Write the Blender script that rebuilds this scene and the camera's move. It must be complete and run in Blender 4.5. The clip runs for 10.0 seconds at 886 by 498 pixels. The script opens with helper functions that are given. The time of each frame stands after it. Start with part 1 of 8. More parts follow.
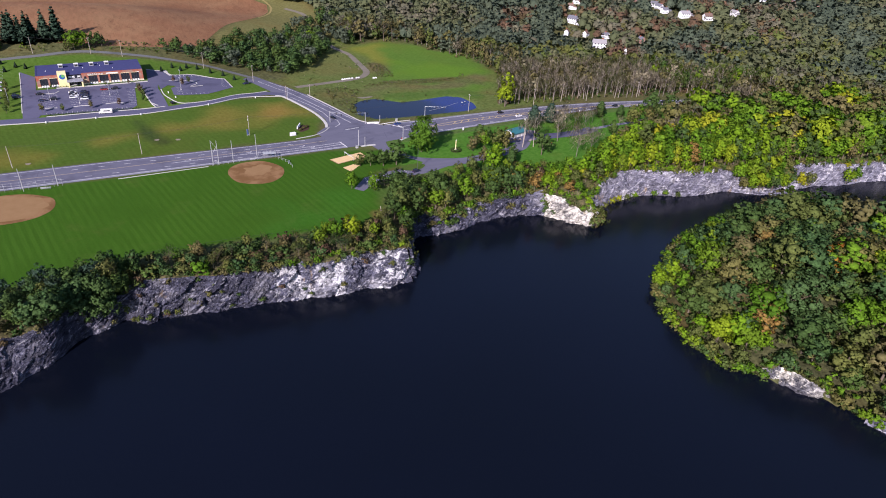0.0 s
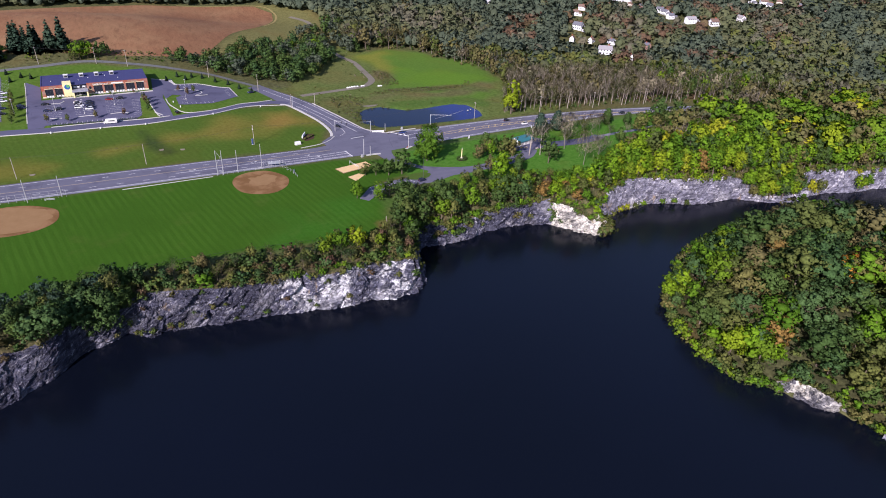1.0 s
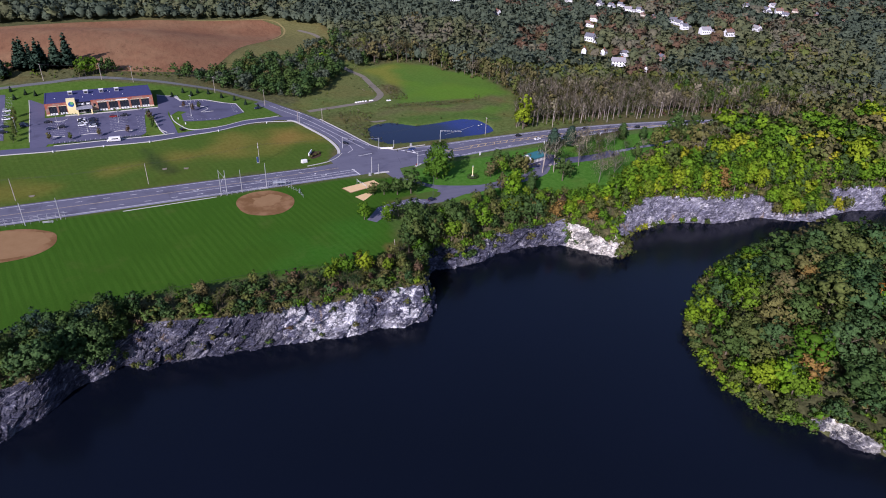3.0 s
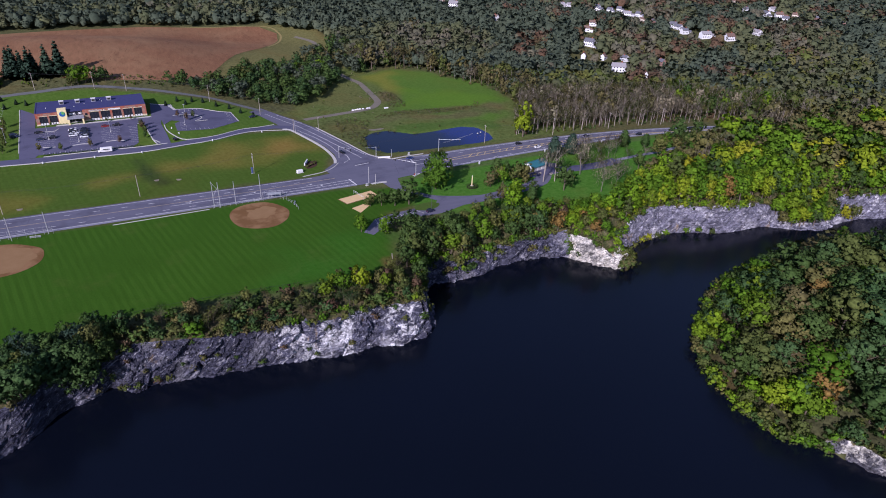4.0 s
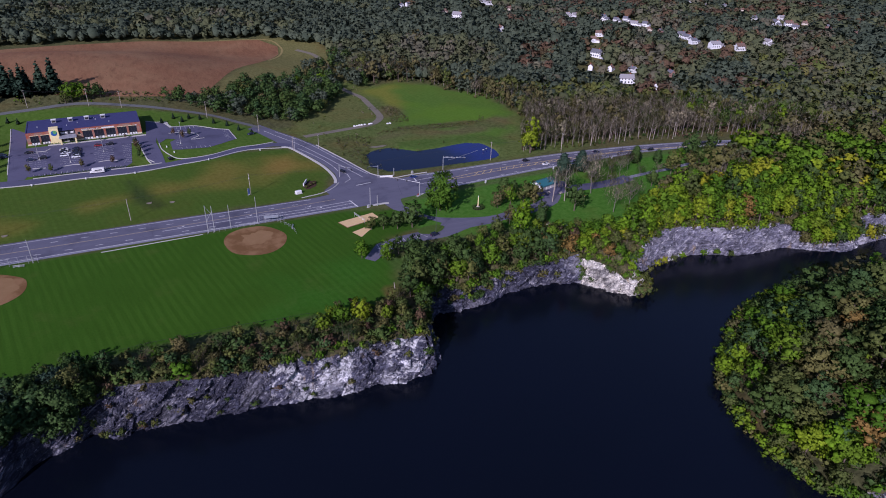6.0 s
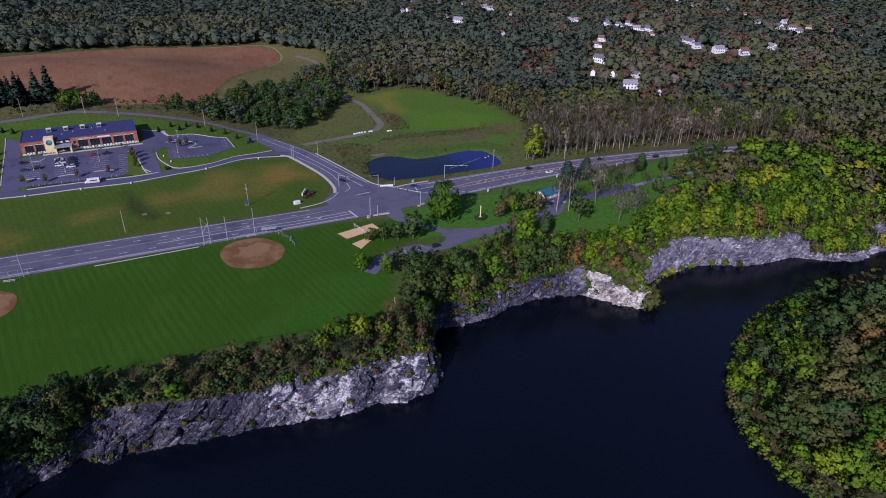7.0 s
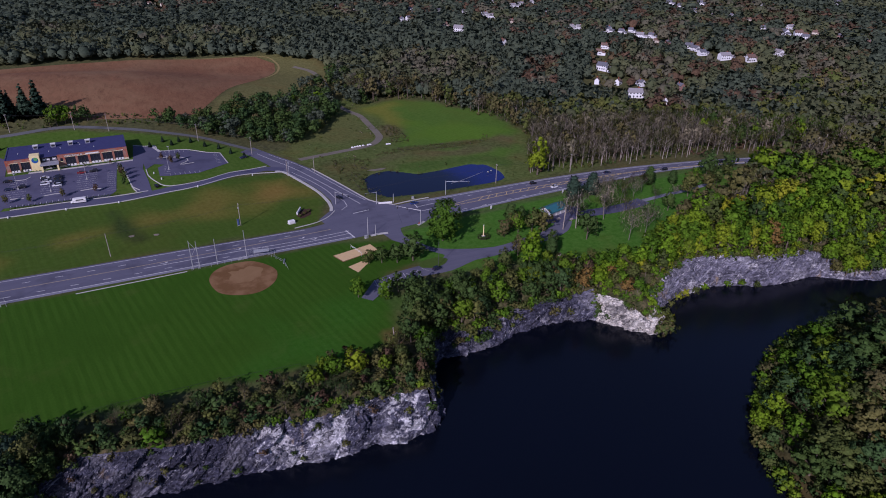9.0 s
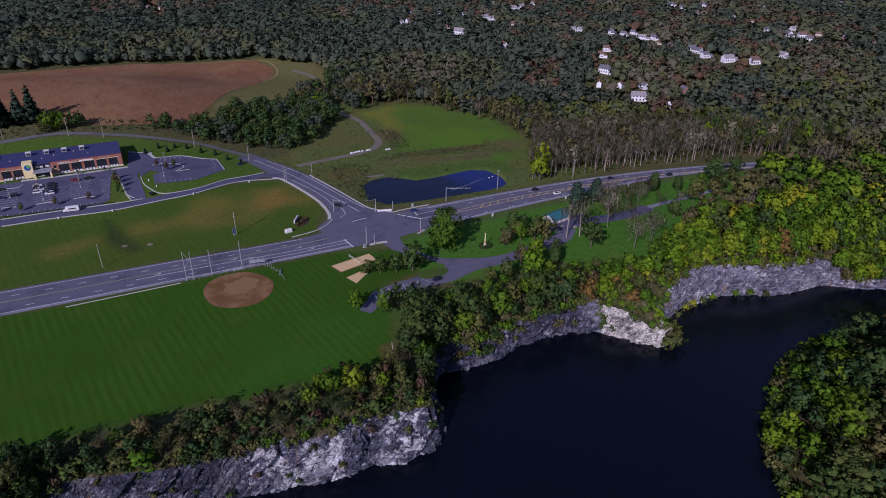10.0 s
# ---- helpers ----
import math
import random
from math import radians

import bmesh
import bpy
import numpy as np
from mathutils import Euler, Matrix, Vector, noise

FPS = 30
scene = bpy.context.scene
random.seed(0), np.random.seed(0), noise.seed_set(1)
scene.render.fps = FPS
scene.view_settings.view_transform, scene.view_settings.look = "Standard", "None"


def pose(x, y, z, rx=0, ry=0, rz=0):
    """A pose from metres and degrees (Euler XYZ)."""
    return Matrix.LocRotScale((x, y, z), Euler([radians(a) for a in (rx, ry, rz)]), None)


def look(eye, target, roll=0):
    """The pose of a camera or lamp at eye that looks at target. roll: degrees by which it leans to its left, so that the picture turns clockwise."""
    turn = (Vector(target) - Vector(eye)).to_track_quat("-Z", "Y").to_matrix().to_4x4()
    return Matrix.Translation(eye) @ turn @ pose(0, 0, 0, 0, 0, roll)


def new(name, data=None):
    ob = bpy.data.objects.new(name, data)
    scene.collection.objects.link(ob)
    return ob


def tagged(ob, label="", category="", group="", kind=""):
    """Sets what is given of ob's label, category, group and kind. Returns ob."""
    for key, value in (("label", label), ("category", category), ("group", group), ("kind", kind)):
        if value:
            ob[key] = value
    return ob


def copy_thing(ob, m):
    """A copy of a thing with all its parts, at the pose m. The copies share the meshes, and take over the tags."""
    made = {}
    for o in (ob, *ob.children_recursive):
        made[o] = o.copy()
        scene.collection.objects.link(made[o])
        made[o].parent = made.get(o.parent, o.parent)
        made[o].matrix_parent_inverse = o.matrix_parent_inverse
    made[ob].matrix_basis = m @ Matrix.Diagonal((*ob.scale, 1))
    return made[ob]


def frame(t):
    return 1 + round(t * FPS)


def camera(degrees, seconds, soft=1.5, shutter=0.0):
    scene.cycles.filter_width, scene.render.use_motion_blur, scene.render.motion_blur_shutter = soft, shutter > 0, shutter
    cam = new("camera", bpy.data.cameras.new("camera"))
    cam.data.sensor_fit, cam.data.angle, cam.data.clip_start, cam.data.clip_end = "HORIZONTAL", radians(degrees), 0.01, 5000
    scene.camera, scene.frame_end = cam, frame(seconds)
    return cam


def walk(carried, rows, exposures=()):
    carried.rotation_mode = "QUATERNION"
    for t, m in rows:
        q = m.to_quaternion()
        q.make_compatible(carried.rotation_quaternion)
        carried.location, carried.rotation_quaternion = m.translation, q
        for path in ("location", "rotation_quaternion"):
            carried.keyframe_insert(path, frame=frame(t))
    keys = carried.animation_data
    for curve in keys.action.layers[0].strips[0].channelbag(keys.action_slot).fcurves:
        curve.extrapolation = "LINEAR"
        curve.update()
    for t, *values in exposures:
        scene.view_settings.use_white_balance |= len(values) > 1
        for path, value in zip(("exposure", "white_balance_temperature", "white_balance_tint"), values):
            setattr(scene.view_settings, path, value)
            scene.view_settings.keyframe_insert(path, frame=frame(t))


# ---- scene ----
cam = camera(71.2, 10.0, soft=1.0)
PATH = [
    (0, (0.413, -0.585, 137.259), (1.229, 0.925, 136.231), 3.8),
    (0.5, (1.056, 1.255, 137.289), (1.867, 2.772, 136.269), 3.5),
    (1, (1.765, 3.33, 137.325), (2.569, 4.856, 136.312), 3.3),
    (1.5, (2.826, 5.869, 137.297), (3.621, 7.404, 136.291), 3.1),
    (2, (4.166, 8.688, 137.259), (4.95, 10.232, 136.258), 2.9),
    (2.5, (5.722, 11.964, 137.195), (6.501, 13.514, 136.2), 2.8),
    (4, (11.433, 23.805, 136.887), (12.218, 25.363, 135.909), 2.4),
    (4.5, (13.254, 27.784, 136.857), (14.038, 29.345, 135.884), 2.3),
    (5, (15.147, 31.815, 136.821), (15.927, 33.381, 135.854), 2.1),
    (5.5, (16.98, 35.81, 136.763), (17.758, 37.382, 135.802), 2.0),
    (7, (22.125, 46.847, 136.465), (22.899, 48.431, 135.521), 1.6),
    (7.5, (23.986, 50.621, 136.363), (24.76, 52.209, 135.425), 1.5),
    (8, (25.698, 54.228, 136.285), (26.471, 55.818, 135.351), 1.4),
    (8.5, (27.583, 57.988, 136.176), (28.355, 59.581, 135.245), 1.2),
    (9, (29.456, 61.718, 136.046), (30.228, 63.313, 135.119), 1.1),
    (9.5, (31.213, 65.304, 135.942), (31.984, 66.901, 135.017), 1.0),
    (10, (33.161, 68.944, 135.844), (33.931, 70.543, 134.922), 0.9),
]
EXPOSURES = [(0.0, 0.54, 5950, 29), (2.5, 0.32, 5700, 31), (5.0, -0.16, 5450, 36), (7.0, -0.38, 5420, 39), (10.0, -0.68, 5450, 41)]
walk(cam, [(t, look(eye, target, roll)) for t, eye, target, roll in PATH], EXPOSURES)

# ---- daylight: clear sky, low sun behind and to the left of the flight ----
SUN_TO = Vector((-0.76, -0.65, 0.0)).normalized()
SUN_UP = 29.5
world = bpy.data.worlds.new("sky")
scene.world = world
world.use_nodes = True
wn = world.node_tree
sky = wn.nodes.new("ShaderNodeTexSky")
sky.sky_type, sky.sun_disc = "NISHITA", False
sky.sun_elevation = radians(SUN_UP)
sky.sun_rotation = math.atan2(SUN_TO.x, SUN_TO.y)
sky.air_density, sky.dust_density, sky.ozone_density = 1.0, 0.4, 2.0
wn.nodes["Background"].inputs["Strength"].default_value = 0.085
wn.links.new(sky.outputs["Color"], wn.nodes["Background"].inputs["Color"])
lamp = bpy.data.lights.new("sun", "SUN")
lamp.energy, lamp.angle, lamp.color = 5.0, radians(0.53), (1.0, 0.94, 0.84)
sun = new("sun", lamp)
sun.matrix_world = look((0, 0, 400), Vector((0, 0, 400)) - SUN_TO * math.cos(radians(SUN_UP)) - Vector((0, 0, math.sin(radians(SUN_UP)))))


# ---- materials ----
WATER = -14.46


class Nodes:
    """A material's node tree with short calls to add nodes."""

    def __init__(self, name, rough=0.9, spec=0.2, metal=0.0):
        self.m = bpy.data.materials.new(name)
        self.m.use_nodes = True
        self.t = self.m.node_tree
        self.b = self.t.nodes["Principled BSDF"]
        self.b.inputs["Roughness"].default_value = rough
        self.b.inputs["Specular IOR Level"].default_value = spec
        self.b.inputs["Metallic"].default_value = metal
        self.where = self.t.nodes.new("ShaderNodeNewGeometry").outputs["Position"]

    def put(self, socket, value):
        if hasattr(value, "is_linked"):
            self.t.links.new(value, socket)
        else:
            socket.default_value = (*value, 1.0) if isinstance(value, tuple) and len(value) == 3 and socket.type == "RGBA" else value

    def noise(self, scale, detail=4.0, rough=0.6, stretch=None, spin=0.0, warp=0.0):
        at = self.where
        if stretch:
            mp = self.t.nodes.new("ShaderNodeMapping")
            mp.inputs["Scale"].default_value = stretch
            mp.inputs["Rotation"].default_value = (0, 0, radians(spin))
            self.t.links.new(at, mp.inputs["Vector"])
            at = mp.outputs["Vector"]
        n = self.t.nodes.new("ShaderNodeTexNoise")
        n.inputs["Scale"].default_value, n.inputs["Detail"].default_value, n.inputs["Roughness"].default_value = scale, detail, rough
        n.inputs["Distortion"].default_value = warp
        self.t.links.new(at, n.inputs["Vector"])
        return n.outputs["Fac"]

    def strata(self, scale, stretch, lean, detail=6.0, rough=0.65, warp=0.5):
        """Noise drawn out along beds that lean in the wall's face."""
        mp = self.t.nodes.new("ShaderNodeMapping")
        mp.vector_type = "TEXTURE"
        mp.inputs["Scale"].default_value = stretch
        mp.inputs["Rotation"].default_value = (0, radians(-lean), 0)
        self.t.links.new(self.where, mp.inputs["Vector"])
        n = self.t.nodes.new("ShaderNodeTexNoise")
        n.inputs["Scale"].default_value, n.inputs["Detail"].default_value, n.inputs["Roughness"].default_value = scale, detail, rough
        n.inputs["Distortion"].default_value = warp
        self.t.links.new(mp.outputs["Vector"], n.inputs["Vector"])
        return n.outputs["Fac"]

    def cells(self, scale, feature="F1", stretch=None):
        at = self.where
        if stretch:
            mp = self.t.nodes.new("ShaderNodeMapping")
            mp.inputs["Scale"].default_value = stretch
            mp.inputs["Rotation"].default_value = (radians(18), radians(24), 0)
            self.t.links.new(at, mp.inputs["Vector"])
            at = mp.outputs["Vector"]
        n = self.t.nodes.new("ShaderNodeTexVoronoi")
        n.feature = feature
        n.inputs["Scale"].default_value = scale
        self.t.links.new(at, n.inputs["Vector"])
        return n

    def ramp(self, value, low, high):
        n = self.t.nodes.new("ShaderNodeMapRange")
        n.interpolation_type = "SMOOTHSTEP"
        self.put(n.inputs["Value"], value)
        n.inputs["From Min"].default_value, n.inputs["From Max"].default_value = low, high
        return n.outputs["Result"]

    def math(self, op, a, b):
        n = self.t.nodes.new("ShaderNodeMath")
        n.operation = op
        self.put(n.inputs[0], a)
        self.put(n.inputs[1], b)
        return n.outputs[0]

    def mix(self, fac, a, b, kind="MIX"):
        n = self.t.nodes.new("ShaderNodeMix")
        n.data_type, n.blend_type = "RGBA", kind
        self.put(n.inputs[0], fac)
        self.put(n.inputs[6], a)
        self.put(n.inputs[7], b)
        return n.outputs[2]

    def attribute(self, name, out="Color"):
        n = self.t.nodes.new("ShaderNodeAttribute")
        n.attribute_name = name
        return n.outputs[out]

    def chance(self, piece=False):
        if piece:
            return self.t.nodes.new("ShaderNodeNewGeometry").outputs["Random Per Island"]
        return self.t.nodes.new("ShaderNodeObjectInfo").outputs["Random"]

    def bump(self, height, strength=0.5, depth=0.1):
        n = self.t.nodes.new("ShaderNodeBump")
        n.inputs["Strength"].default_value, n.inputs["Distance"].default_value = strength, depth
        self.t.links.new(height, n.inputs["Height"])
        self.t.links.new(n.outputs["Normal"], self.b.inputs["Normal"])

    def done(self, color):
        self.put(self.b.inputs["Base Color"], color)
        return self.m


def plain(name, color, rough=0.7, spec=0.3, metal=0.0, grain=2.0, vary=0.25):
    """Painted or cast surfaces: one colour with weathering at two scales."""
    n = Nodes(name, rough, spec, metal)
    dirty = tuple(c * (1 - vary) for c in color)
    light = tuple(min(1, c * (1 + vary * 0.5)) for c in color)
    c = n.mix(n.noise(grain), dirty, light)
    return n.done(n.mix(n.ramp(n.noise(grain * 0.15), 0.55, 0.8), c, tuple(v * 0.8 for v in color)))


def asphalt(name, color, worn):
    n = Nodes(name, 0.85, 0.25)
    c = n.mix(n.noise(0.35, 6, 0.65, (0.12, 1, 1)), color, worn)
    c = n.mix(n.ramp(n.noise(0.06, 3), 0.5, 0.75), c, tuple(v * 0.8 for v in color))
    c = n.mix(n.ramp(n.cells(0.07, "DISTANCE_TO_EDGE").outputs["Distance"], 0.006, 0.0), c, tuple(v * 0.86 for v in color))
    n.bump(n.noise(18), 0.3, 0.01)
    return n.done(c)


def leaves(name, low, high, odd, share=0.25, fleck=0.4, grain_size=0.9, mottle=0.9):
    """Foliage: hue shifts from tree to tree, from bough to bough and from leaf cluster to leaf cluster."""
    n = Nodes(name, 0.7, 0.07)
    own = n.math("ADD", n.chance(), n.attribute("tint", "Fac"))
    c = n.mix(n.math("FRACT", own, 0.0), low, high)
    c = n.mix(n.math("MULTIPLY", n.ramp(n.math("FRACT", n.math("MULTIPLY", own, 7.31), 0.0), 0.62, 0.95), share * 2.4), c, odd)
    c = n.mix(n.ramp(n.noise(0.22, 3), 0.55, 0.75), c, n.mix(share * 0.5, c, odd))
    clump = n.math("MULTIPLY", n.math("SUBTRACT", n.noise(0.45, 3), 0.5), 0.5)
    c = n.mix(1.0, c, n.math("ADD", n.math("ADD", n.math("MULTIPLY", n.chance(True), fleck), 1 - fleck / 2), clump), "MULTIPLY")
    grain = n.noise(grain_size, 5, 0.78)
    c = n.mix(1.0, c, n.math("ADD", n.math("MULTIPLY", n.ramp(grain, 0.3, 0.7), mottle), 1.3 - mottle / 2), "MULTIPLY")
    n.bump(grain, 0.5 * mottle, 0.9)
    see = n.t.nodes.new("ShaderNodeBsdfTranslucent")
    n.t.links.new(c, see.inputs["Color"])
    both = n.t.nodes.new("ShaderNodeMixShader")
    both.inputs[0].default_value = 0.18
    n.t.links.new(n.b.outputs[0], both.inputs[1])
    n.t.links.new(see.outputs[0], both.inputs[2])
    n.t.links.new(both.outputs[0], n.t.nodes["Material Output"].inputs["Surface"])
    return n.done(c)


def make_rock(name, dark, mid, pale, pale_share, warm=(0.42, 0.31, 0.2)):
    n = Nodes(name, 0.88, 0.2)
    layers = n.noise(0.5, 8, 0.7, (0.5, 0.5, 1.6), 20, 0.6)
    c = n.mix(n.ramp(layers, 0.35, 0.65), dark, mid)
    patch = n.noise(0.11, 5, 0.65, (1, 1, 0.8), 0, 0.4)
    c = n.mix(n.ramp(n.math("ADD", n.math("MULTIPLY", patch, 0.6), n.math("MULTIPLY", layers, 0.4)), 1 - pale_share - 0.03, 1 - pale_share + 0.025), c, pale)
    stain = n.noise(0.3, 5, 0.65, (1, 1, 0.22), 0, 0.8)
    c = n.mix(n.ramp(stain, 0.5, 0.68), c, n.mix(0.62, c, tuple(v * 0.5 for v in dark)))
    c = n.mix(n.ramp(n.noise(0.07, 4, 0.6), 0.52, 0.7), c, n.mix(0.45, c, pale))
    facet = n.t.nodes.new("ShaderNodeSeparateColor")
    n.t.links.new(n.cells(0.42, "F1", (0.7, 0.7, 1.3)).outputs["Color"], facet.inputs[0])
    small = n.t.nodes.new("ShaderNodeSeparateColor")
    n.t.links.new(n.cells(1.3, "F1", (0.6, 0.6, 1.5)).outputs["Color"], small.inputs[0])
    tone_of = n.math("MULTIPLY", n.math("ADD", n.math("MULTIPLY", facet.outputs[0], 0.55), 0.75), n.math("ADD", n.math("MULTIPLY", small.outputs[0], 0.5), 0.78))
    c = n.mix(1.0, c, tone_of, "MULTIPLY")
    crack = n.cells(0.3, "DISTANCE_TO_EDGE", (0.6, 0.6, 1.7)).outputs["Distance"]
    seam = n.math("MULTIPLY", n.ramp(crack, 0.05, 0.0), n.ramp(n.noise(0.2, 3), 0.45, 0.62))
    c = n.mix(seam, c, tuple(v * 0.4 for v in dark))
    streak = n.noise(0.9, 6, 0.75, (0.35, 0.35, 1.0), 40, 1.2)
    c = n.mix(n.ramp(streak, 0.55, 0.7), c, n.mix(0.5, c, (0, 0, 0)))
    c = n.mix(n.ramp(n.noise(3.0, 4, 0.7, (0.5, 0.5, 1.2)), 0.62, 0.75), c, n.mix(0.4, c, pale))
    c = n.mix(n.ramp(n.noise(0.16, 4, 0.6, (1, 1, 0.35)), 0.62, 0.72), c, warm)
    c = n.mix(n.ramp(n.noise(2.2, 5, 0.7), 0.3, 0.75), n.mix(0.35, c, (0, 0, 0)), c)
    beds = n.strata(0.55, (3.2, 1.0, 0.55), 38)
    c = n.mix(n.ramp(beds, 0.58, 0.63), c, n.mix(0.5, c, pale))
    c = n.mix(n.ramp(beds, 0.45, 0.38), c, n.mix(0.6, c, tuple(v * 0.45 for v in dark)))
    rubble = n.strata(1.7, (2.0, 1.0, 0.7), 30, 4.0)
    c = n.mix(n.ramp(rubble, 0.6, 0.68), c, n.mix(0.5, c, pale))
    n.bump(n.math("ADD", n.math("ADD", n.math("MULTIPLY", n.ramp(crack, 0.0, 0.3), 0.6), n.math("MULTIPLY", beds, 1.6)), n.noise(1.1, 8, 0.72)), 1.0, 1.4)
    return n.done(c)


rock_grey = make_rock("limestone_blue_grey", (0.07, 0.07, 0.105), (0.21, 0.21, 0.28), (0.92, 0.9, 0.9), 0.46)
# Dark slate rock, made darker still to stand for shade in the west bay.
rock_dark = make_rock("limestone_slate_shaded", (0.045, 0.045, 0.072), (0.128, 0.128, 0.176), (0.62, 0.6, 0.63), 0.34, (0.17, 0.12, 0.075))
# Blue-grey lowered so its colour holds the headland's shadow on the cove.
rock_mid = make_rock("limestone_steel_shaded", (0.05, 0.05, 0.08), (0.165, 0.165, 0.225), (0.62, 0.6, 0.63), 0.4)
rock_lilac = make_rock("limestone_lilac_grey", (0.17, 0.165, 0.215), (0.38, 0.37, 0.44), (0.86, 0.83, 0.84), 0.43)
rock_pale = make_rock("limestone_pale", (0.17, 0.16, 0.155), (0.5, 0.46, 0.41), (0.94, 0.88, 0.76), 0.53, (0.6, 0.46, 0.27))

rock_scar = make_rock("limestone_scar", (0.1, 0.095, 0.11), (0.32, 0.31, 0.33), (0.82, 0.77, 0.66), 0.47, (0.62, 0.43, 0.19))

scrub = Nodes("scrub_soil", 0.95, 0.1)
scrub_soil = scrub.done(scrub.mix(scrub.ramp(scrub.noise(0.5, 6, 0.7), 0.35, 0.65), (0.035, 0.045, 0.015), (0.13, 0.105, 0.05)))

gn = Nodes("ground_cover", 0.95, 0.04)
base = gn.attribute("cover")
rough_grass = gn.mix(gn.ramp(gn.noise(0.4, 8, 0.75), 0.3, 0.7), gn.mix(0.3, base, (0, 0, 0)), gn.mix(0.1, base, (0.6, 0.6, 0.25)))
rough_grass = gn.mix(gn.ramp(gn.noise(0.022, 5), 0.48, 0.68), rough_grass, gn.mix(0.32, rough_grass, (0.17, 0.105, 0.032)))
band = gn.t.nodes.new("ShaderNodeMapping")
band.vector_type = "TEXTURE"
band.inputs["Rotation"].default_value = (0, 0, radians(12.4))
gn.t.links.new(gn.where, band.inputs["Vector"])
xyz = gn.t.nodes.new("ShaderNodeSeparateXYZ")
gn.t.links.new(band.outputs["Vector"], xyz.inputs[0])
wobble = gn.math("ADD", xyz.outputs["X"], gn.math("MULTIPLY", gn.noise(0.05, 2), 1.6))
swath = gn.ramp(gn.math("SINE", gn.math("MULTIPLY", wobble, 2 * math.pi / 3.2), 0.0), -0.5, 0.5)
patchy = gn.math("MULTIPLY", swath, gn.ramp(gn.noise(0.03, 3), 0.3, 0.6))
comb = gn.t.nodes.new("ShaderNodeMapping")
comb.vector_type = "TEXTURE"
comb.inputs["Rotation"].default_value = (0, 0, radians(12.4))
comb.inputs["Scale"].default_value = (1, 16, 1)
gn.t.links.new(gn.where, comb.inputs["Vector"])
strands = gn.t.nodes.new("ShaderNodeTexNoise")
strands.inputs["Scale"].default_value, strands.inputs["Detail"].default_value, strands.inputs["Roughness"].default_value = 0.8, 5.0, 0.7
gn.t.links.new(comb.outputs["Vector"], strands.inputs["Vector"])
blade = strands.outputs["Fac"]
mown = gn.mix(patchy, gn.mix(0.09, base, (0, 0, 0)), gn.mix(0.03, base, (0.2, 0.3, 0.05)))
mown = gn.mix(gn.ramp(blade, 0.42, 0.66), mown, gn.mix(0.12, mown, (0, 0, 0)))
mown = gn.mix(gn.noise(1.2, 6, 0.75), gn.mix(0.34, mown, (0, 0, 0)), gn.mix(0.06, mown, (0.3, 0.32, 0.05)))
mown = gn.mix(gn.ramp(gn.noise(0.05, 4), 0.56, 0.8), mown, gn.mix(0.25, mown, (0.12, 0.13, 0.03)))
gn.bump(gn.noise(2.5, 6, 0.75), 0.5, 0.12)
ground_cover = gn.done(gn.mix(gn.attribute("mown", "Fac"), rough_grass, mown))

wat = Nodes("dark_quarry_water", 0.2, 0.5)
wat.b.inputs["IOR"].default_value = 1.33
wat.bump(wat.math("ADD", wat.noise(0.9, 3, 0.5, (1, 0.5, 1), 30), wat.math("MULTIPLY", wat.noise(0.12, 2), 0.6)), 0.14, 0.1)
quarry_water = wat.done(wat.mix(wat.noise(0.012, 3), (0.0028, 0.0042, 0.0076), (0.0035, 0.0052, 0.0122)))
pon = Nodes("blue_pond_water", 0.08, 0.5)
pon.b.inputs["IOR"].default_value = 1.33
pon.bump(pon.noise(0.8, 3), 0.05, 0.1)
pond_x = pon.t.nodes.new("ShaderNodeSeparateXYZ")
pon.t.links.new(pon.where, pond_x.inputs[0])
# Darker at the west end, bluer towards the east.
eastward = pon.math("ADD", pond_x.outputs["X"], pon.math("MULTIPLY", pon.noise(0.05, 4, 0.6), 30.0))
pond_water = pon.done(pon.mix(pon.ramp(eastward, 195.0, 222.0), (0.005, 0.007, 0.022), (0.010, 0.015, 0.12)))

road_grey = asphalt("road_asphalt", (0.1, 0.098, 0.134), (0.16, 0.156, 0.2))
road_pale = asphalt("faded_lane_asphalt", (0.11, 0.115, 0.11), (0.155, 0.158, 0.15))
road_dark = asphalt("driveway_asphalt", (0.075, 0.075, 0.12), (0.11, 0.108, 0.16))
shoulder_grey = asphalt("shoulder_asphalt", (0.2, 0.2, 0.235), (0.26, 0.258, 0.29))
lot_grey = asphalt("parking_asphalt", (0.082, 0.08, 0.128), (0.122, 0.118, 0.175))
track_grey = asphalt("gravel_track", (0.16, 0.14, 0.1), (0.24, 0.21, 0.155))
concrete = plain("kerb_concrete", (0.55, 0.53, 0.48), 0.85, 0.2, 0, 3)
white_line = plain("white_road_paint", (0.76, 0.75, 0.73), 0.7, 0.2, 0, 1.2, 0.4)
yellow_line = plain("yellow_road_paint", (0.74, 0.56, 0.24), 0.7, 0.2, 0, 1.2, 0.35)

inf = Nodes("infield_clay", 0.95, 0.1)
clay = inf.mix(inf.ramp(inf.noise(0.12, 5, 0.6), 0.4, 0.62), (0.19, 0.1, 0.038), (0.29, 0.165, 0.075))
infield_clay = inf.done(inf.mix(inf.noise(1.4, 5, 0.7), inf.mix(0.2, clay, (0, 0, 0)), clay))
inf2 = Nodes("worn_infield_sand", 0.95, 0.1)
infield_sand = inf2.done(inf2.mix(inf2.noise(0.25, 6, 0.65), (0.225, 0.128, 0.053), (0.31, 0.19, 0.09)))
snd = Nodes("court_sand", 0.95, 0.1)
